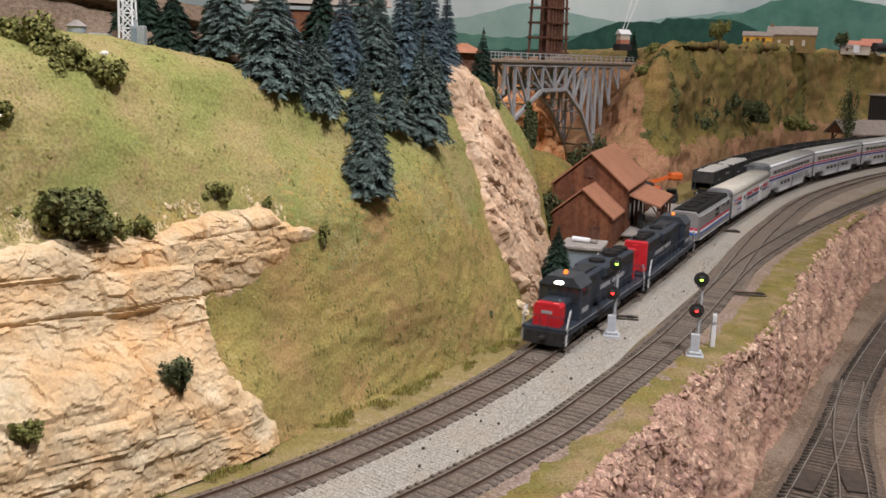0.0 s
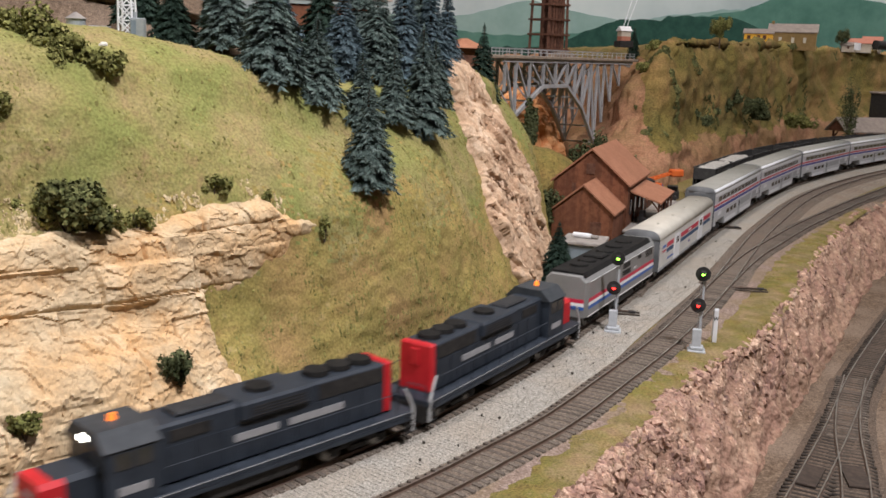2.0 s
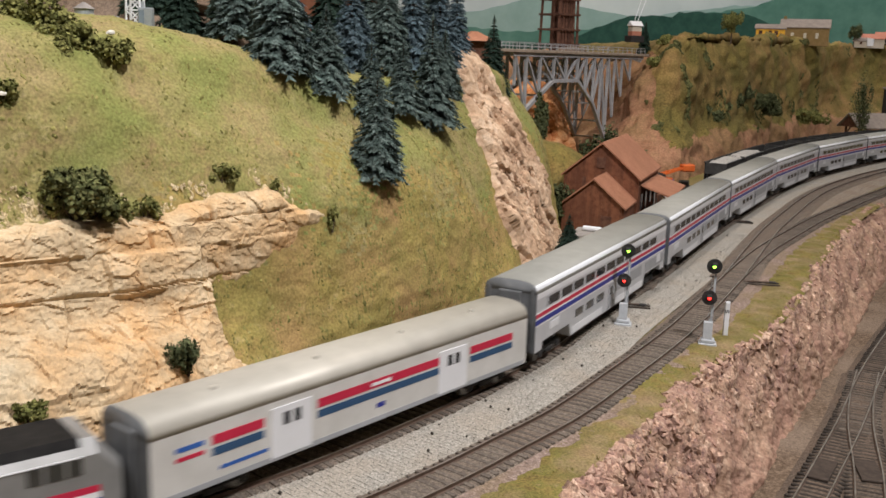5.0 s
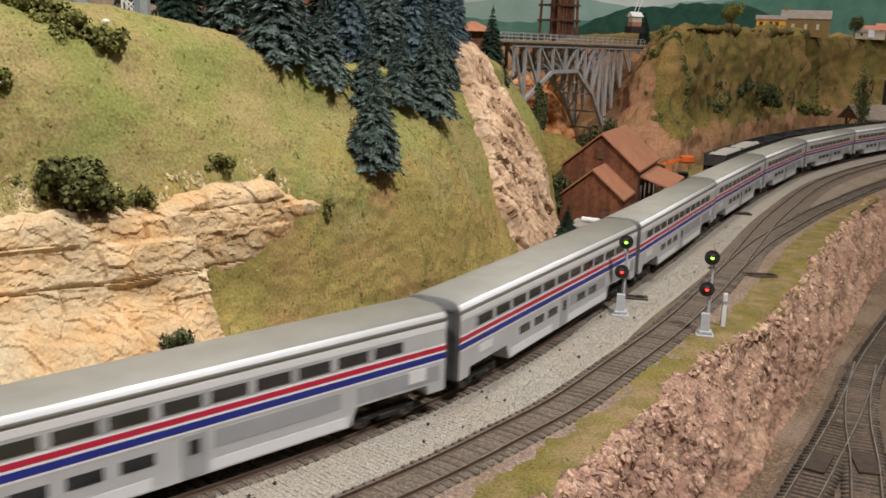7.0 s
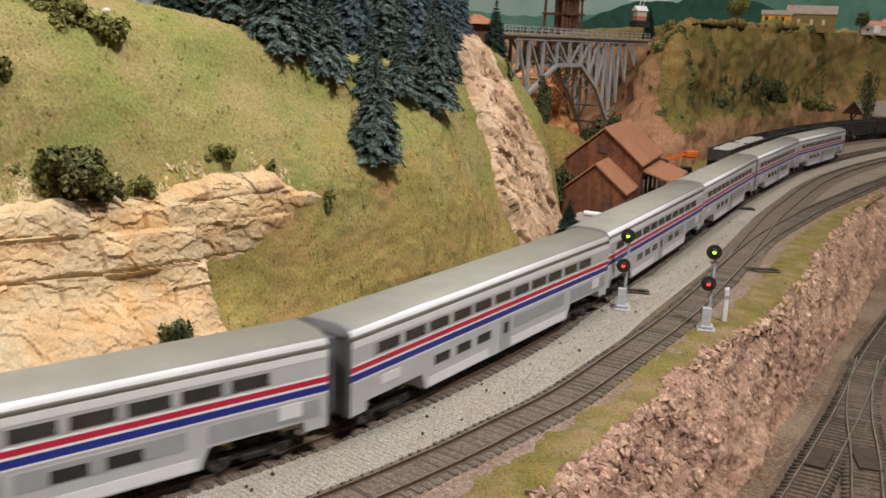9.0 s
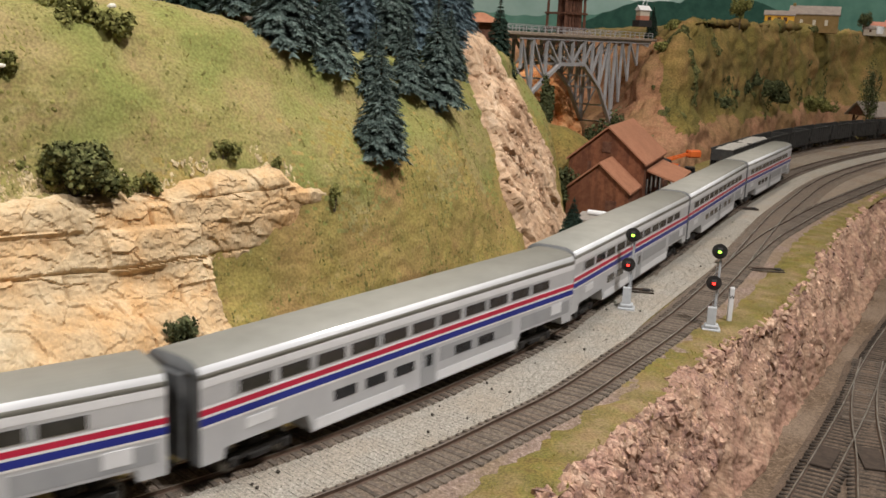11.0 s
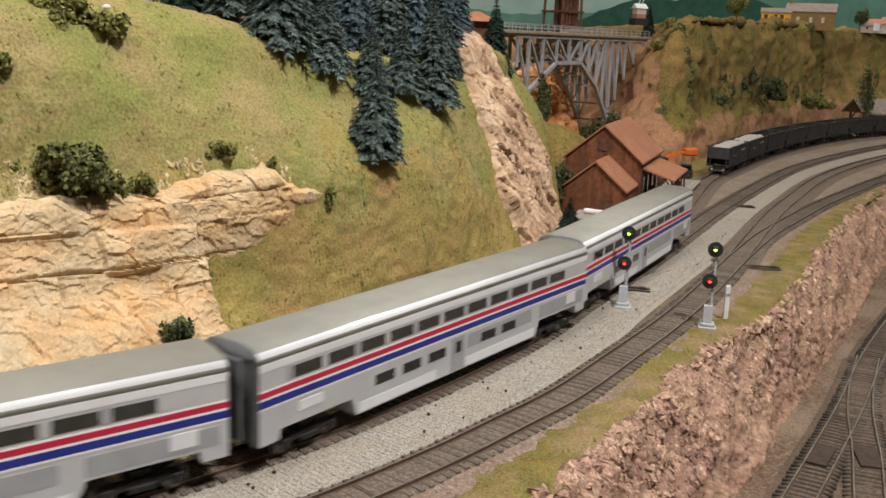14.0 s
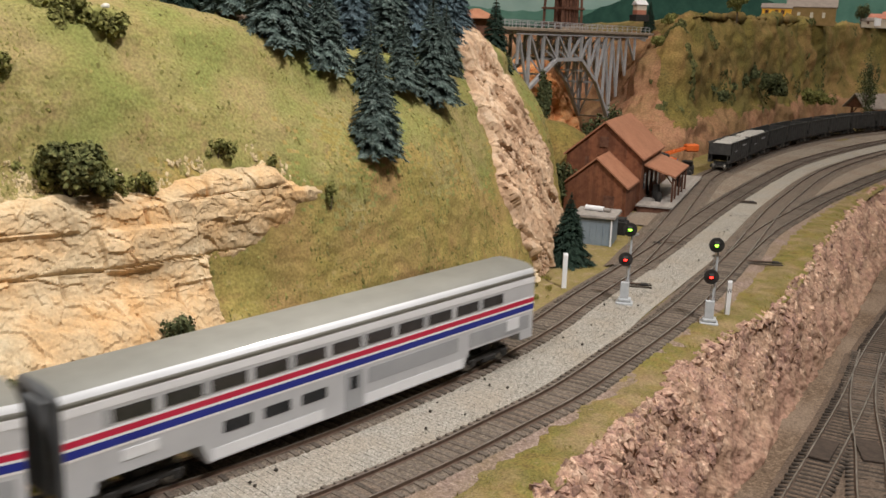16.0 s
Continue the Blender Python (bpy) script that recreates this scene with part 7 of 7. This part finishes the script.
tank_car = empty("tank_car", pose(1.29, 2.83, 0.245, 0, 0, 40), "black tank car standing on the bluff", "train car")
bm = bmesh.new()
rod(bm, (-0.045, 0, 0.018), (0.060, 0, 0.018), 0.012, seg=18)
part("tank", bm, BLACK, tank_car)
bm = bmesh.new()
box(bm, -0.046, 0.062, -0.010, 0.010, 0.004, 0.008)
part("frame", bm, BLACK, tank_car)
bm = bmesh.new()
rod(bm, (0, 0, 0), (0, 0, 0.020), 0.009, 0.009, 16)
can = part("white_tank", bm, PALE, None)
can.matrix_basis = pose(1.18, 2.745, 0.244)
tagged(can, "small upright white storage tank on the bluff", "tank")


def broadleaf(x, y, z, h, r, seed, mat, label):
    top = empty("tree", Matrix.Translation((x, y, z)), label, "tree")
    bm = bmesh.new()
    rod(bm, (0, 0, -0.01), (0, 0, h * 0.6), 0.0016, 0.0009, 8)
    for k in range(4):
        rod(bm, (0, 0, h * 0.4), (math.cos(k * 1.6) * r * 0.6, math.sin(k * 1.6) * r * 0.6, h * 0.75), 0.0008, 0.0004, 6)
    part("trunk", bm, BARK, top)
    ob = new("crown", bush_mesh(r, r, h * 0.75, seed, mat, 900, 0.0032))
    ob.parent = top
    ob.location = (0, 0, h * 0.3)
    return top


broadleaf(0.557, 1.94, 0.234, 0.046, 0.021, 3, LEAF, "airy olive green tree on the bluff's edge")
broadleaf(1.14, 2.76, 0.244, 0.050, 0.020, 4, LEAF_DARK, "dark green tree near the red-roofed houses")
broadleaf(0.985, 2.30, -0.006, 0.150, 0.030, 5, LEAF_DARK, "tall thin dark tree beside the open shed")

# open freight shed and the black building
open_shed = empty("open_shed", pose(1.075, 2.375, -0.006, 0, 0, 12), "open timber freight shed with a grey roof", "shed")
for sx in (-0.080, -0.02, 0.04, 0.10):
    for sy in (-0.030, 0.030):
        bm = bmesh.new()
        beam(bm, (sx, sy, 0), (sx, sy, 0.048), 0.004)
        part("post", bm, BROWN, open_shed)
        bm = bmesh.new()
        beam(bm, (sx, sy, 0.030), (sx + (0.014 if sx < 0.1 else -0.014), sy, 0.048), 0.0025)
        part("brace", bm, BROWN, open_shed)
for s in (-1, 1):
    bm = bmesh.new()
    vs = []
    for xx in (-0.098, 0.118):
        vs += [bm.verts.new((xx, 0, 0.083)), bm.verts.new((xx, s * 0.044, 0.050)), bm.verts.new((xx, s * 0.044, 0.047)), bm.verts.new((xx, 0, 0.080))]
    for f in ((0, 1, 5, 4), (3, 7, 6, 2), (1, 2, 6, 5), (0, 3, 2, 1), (4, 5, 6, 7)):
        bm.faces.new([vs[i] for i in f])
    bmesh.ops.recalc_face_normals(bm, faces=bm.faces)
    part("roof_slope", bm, GREYROOF, open_shed, "weathered grey roof slope")
for s in (-1, 1):
    bm = bmesh.new()
    prism(bm, [(-0.040, 0.049), (0.040, 0.049), (0, 0.079)], min(s * 0.088, s * 0.091), max(s * 0.088, s * 0.091))
    part("gable", bm, BROWN, open_shed)
bm = bmesh.new()
box(bm, -0.09, 0.11, -0.034, 0.034, 0, 0.012)
part("floor", bm, BROWN, open_shed)
coal_house = empty("black_building", pose(1.225, 2.50, -0.006, 0, 0, 10), "plain black building with a pale flat roof", "building")
bm = bmesh.new()
box(bm, -0.085, 0.12, -0.04, 0.04, 0, 0.138, 0.001)
part("wall", bm, BLACK, coal_house)
bm = bmesh.new()
box(bm, -0.088, 0.123, -0.043, 0.043, 0.138, 0.143, 0.001)
part("roof", bm, GREYROOF, coal_house)

# ---- aerial tram ----
tram = empty("tram_cabin", pose(0.349, 1.85, 0.232, 0, 0, 20), "little red and cream tram cabin with a pale roof", "cable car")
bm = bmesh.new()
box(bm, -0.010, 0.010, -0.008, 0.008, 0, 0.008, 0.0005)
part("lower_wall", bm, REDROOF, tram)
bm = bmesh.new()
box(bm, -0.010, 0.010, -0.008, 0.008, 0.008, 0.018, 0.0005)
part("upper_wall", bm, CREAMWALL, tram)
bm = bmesh.new()
prism(bm, [(-0.011, 0.018), (0.011, 0.018), (0, 0.027)], -0.012, 0.012)
part("roof", bm, PALE, tram, "pale green-white roof")
bm = bmesh.new()
box(bm, -0.014, 0.014, -0.012, 0.012, -0.012, 0.0, 0.0005)
part("stand", bm, BLACK, tram)
for k, dx in enumerate((0.0, 0.006)):
    bm = bmesh.new()
    rod(bm, (0.347 + dx, 1.85, 0.258), (0.392 + dx * 3, 1.87, 0.42), 0.0006, seg=6)
    ob = part("tram_cable", bm, PALE, None)
    tagged(ob, "thin pale cable rising from the tram cabin", "cable", "tram cables")

# ---- hilltop things ----
GALV = material("galvanised_metal", [(0.30, 0.33, 0.35), (0.40, 0.43, 0.45)], 0.006, 0.5, 0.1, metal=0.4)
silo = empty("metal_silo", pose(-0.234, 0.620, 0.203), "small galvanised silo with a cone roof on the crest", "silo")
bm = bmesh.new()
rod(bm, (0, 0, -0.006), (0, 0, 0.0085), 0.0058, seg=24)
part("drum", bm, GALV, silo)
for z in (0.001, 0.0045, 0.008):
    bm = bmesh.new()
    rod(bm, (0, 0, z), (0, 0, z + 0.0006), 0.0060, seg=24)
    part("band", bm, GALV, silo)
bm = bmesh.new()
rod(bm, (0, 0, 0.0085), (0, 0, 0.0125), 0.0068, 0.0008, 24)
part("roof", bm, SHEDROOF, silo)
bm = bmesh.new()
box(bm, -0.003, 0.010, -0.003, 0.003, -0.003, 0.0025, 0.0005)
ob = part("trough", bm, GALV, None)
ob.matrix_basis = pose(-0.222, 0.618, 0.205)
tagged(ob, "grey metal trough beside the silo", "trough")
mast = empty("lattice_mast", pose(-0.1955, 0.600, 0.200), "white lattice mast rising from the hilltop", "mast")
for sx in (-1, 1):
    for sy in (-1, 1):
        bm = bmesh.new()
        beam(bm, (sx * 0.0045, sy * 0.0045, -0.01), (sx * 0.0025, sy * 0.0025, 0.12), 0.0010)
        part("leg", bm, PALE, mast)
for k in range(13):
    z, w = 0.002 + k * 0.009, 0.0045 * (1 - 0.0037 * 9 * k / 1)
    w = max(w, 0.0025)
    for sy in (-1, 1):
        bm = bmesh.new()
        beam(bm, (-w, sy * w, z), (w, sy * w, z + 0.009), 0.0007)
        beam(bm, (w, sy * w, z), (-w, sy * w, z + 0.009), 0.0007)
        beam(bm, (-w, sy * w, z), (w, sy * w, z), 0.0007)
        part("lacing", bm, PALE, mast)
cabinet = empty("utility_cabinet", pose(-0.188, 0.597, 0.196), "grey utility cabinet at the foot of the mast", "cabinet")
bm = bmesh.new()
box(bm, -0.0042, 0.0042, -0.003, 0.003, 0, 0.0165, 0.0004)
part("body", bm, GALV, cabinet)
bm = bmesh.new()
box(bm, -0.0034, -0.0004, -0.0034, -0.003, 0.002, 0.015)
part("door", bm, SHEDWALL, cabinet)
bm = bmesh.new()
rod(bm, (-0.002, 0, 0.0165), (-0.002, 0, 0.0200), 0.0012, seg=8)
part("vent", bm, GALV, cabinet)
lodge = empty("hilltop_lodge", pose(-0.115, 0.86, 0.195, 0, 0, 15), "red-brown timber lodge half hidden by spruces", "building")
bm = bmesh.new()
box(bm, -0.05, 0.06, -0.02, 0.02, -0.01, 0.040, 0.001)
part("wall", bm, WOODWALL, lodge)
bm = bmesh.new()
prism(bm, [(-0.026, 0.045), (0.026, 0.045), (0, 0.065)], -0.056, 0.066)
part("roof", bm, GREYROOF, lodge)
kiosk = empty("tan_roof_hut", pose(0.024, 1.04, 0.180, 0, 0, 20), "small hut with a tan pyramid roof", "hut")
bm = bmesh.new()
box(bm, -0.014, 0.014, -0.012, 0.012, -0.02, 0.024, 0.0006)
part("wall", bm, BROWN, kiosk)
bm = bmesh.new()
bmesh.ops.create_cone(bm, cap_ends=True, segments=4, radius1=0.027, radius2=0.004, depth=0.010, matrix=Matrix.Translation((0, 0, 0.029)) @ Matrix.Rotation(0.785, 4, "Z"))
part("roof", bm, ROOFTAN, kiosk)
WHITEROCK = material("white_limestone_chip", [(0.62, 0.58, 0.50), (0.72, 0.69, 0.62)], 0.003, 0.9, 0.2)
rng = random.Random(21)
for i, (x, y, z, r) in enumerate(((-0.103, 0.569, 0.151, 0.0016), (-0.101, 0.571, 0.154, 0.0012), (-0.132, 0.546, 0.171, 0.0014), (-0.166, 0.516, 0.1895, 0.0018), (-0.171, 0.517, 0.1925, 0.0014), (-0.075, 0.521, 0.0455, 0.0013),
                                  
                                  (0.066, 0.735, 0.010, 0.004), (0.070, 0.742, 0.003, 0.005), (-0.177, 0.500, 0.197, 0.0016), (-0.205, 0.436, 0.168, 0.0014), (-0.1, 0.475, 0.001, 0.003), (-0.092, 0.481, 0.002, 0.0035))):
    bm = bmesh.new()
    bmesh.ops.create_icosphere(bm, subdivisions=2, radius=r)
    for v in bm.verts:
        v.co *= 1 + 0.7 * noise.noise(v.co * (1.1 / r) + Vector((i, 0, 0)))
        v.co.x, v.co.z = v.co.x * 1.3, v.co.z * 0.75
    ob = part("rock_chip", bm, WHITEROCK if r < 0.002 else SANDSTONE, None)
    ob.location = (x, y, z - 0.4 * r)
    tagged(ob, "pale rock chip lying in the hillside grass", "rock", "loose rocks of the hillside")

# ---- sleepers, the nearest ones singly ----
ties_for(t_main, MAIN, 0.0, 0.28, 1.15)
ties_for(t_pass, PASSING, 0.0, 0.30, 1.15)
ties_for(t_cross, CROSSOVER, 0.0, 0.95, 1.30)
ties_for(t_side, SIDING, 0.0, 0.90, 1.30)
ties_for(t_yard, YARD, YARD_Z, 0.45, 1.0)
ties_for(t_spur, YARD_SPUR, YARD_Z, 0.45, 0.66)


# ---- what moves ----
def motions():
    times = [0.5 * i for i in range(33)]
    for car, place, half, flip in TRAIN:
        walk(car, [(t, car_pose(0.410 - SPEED * (t - 3.5) + place, half, flip)) for t in times])


motions()
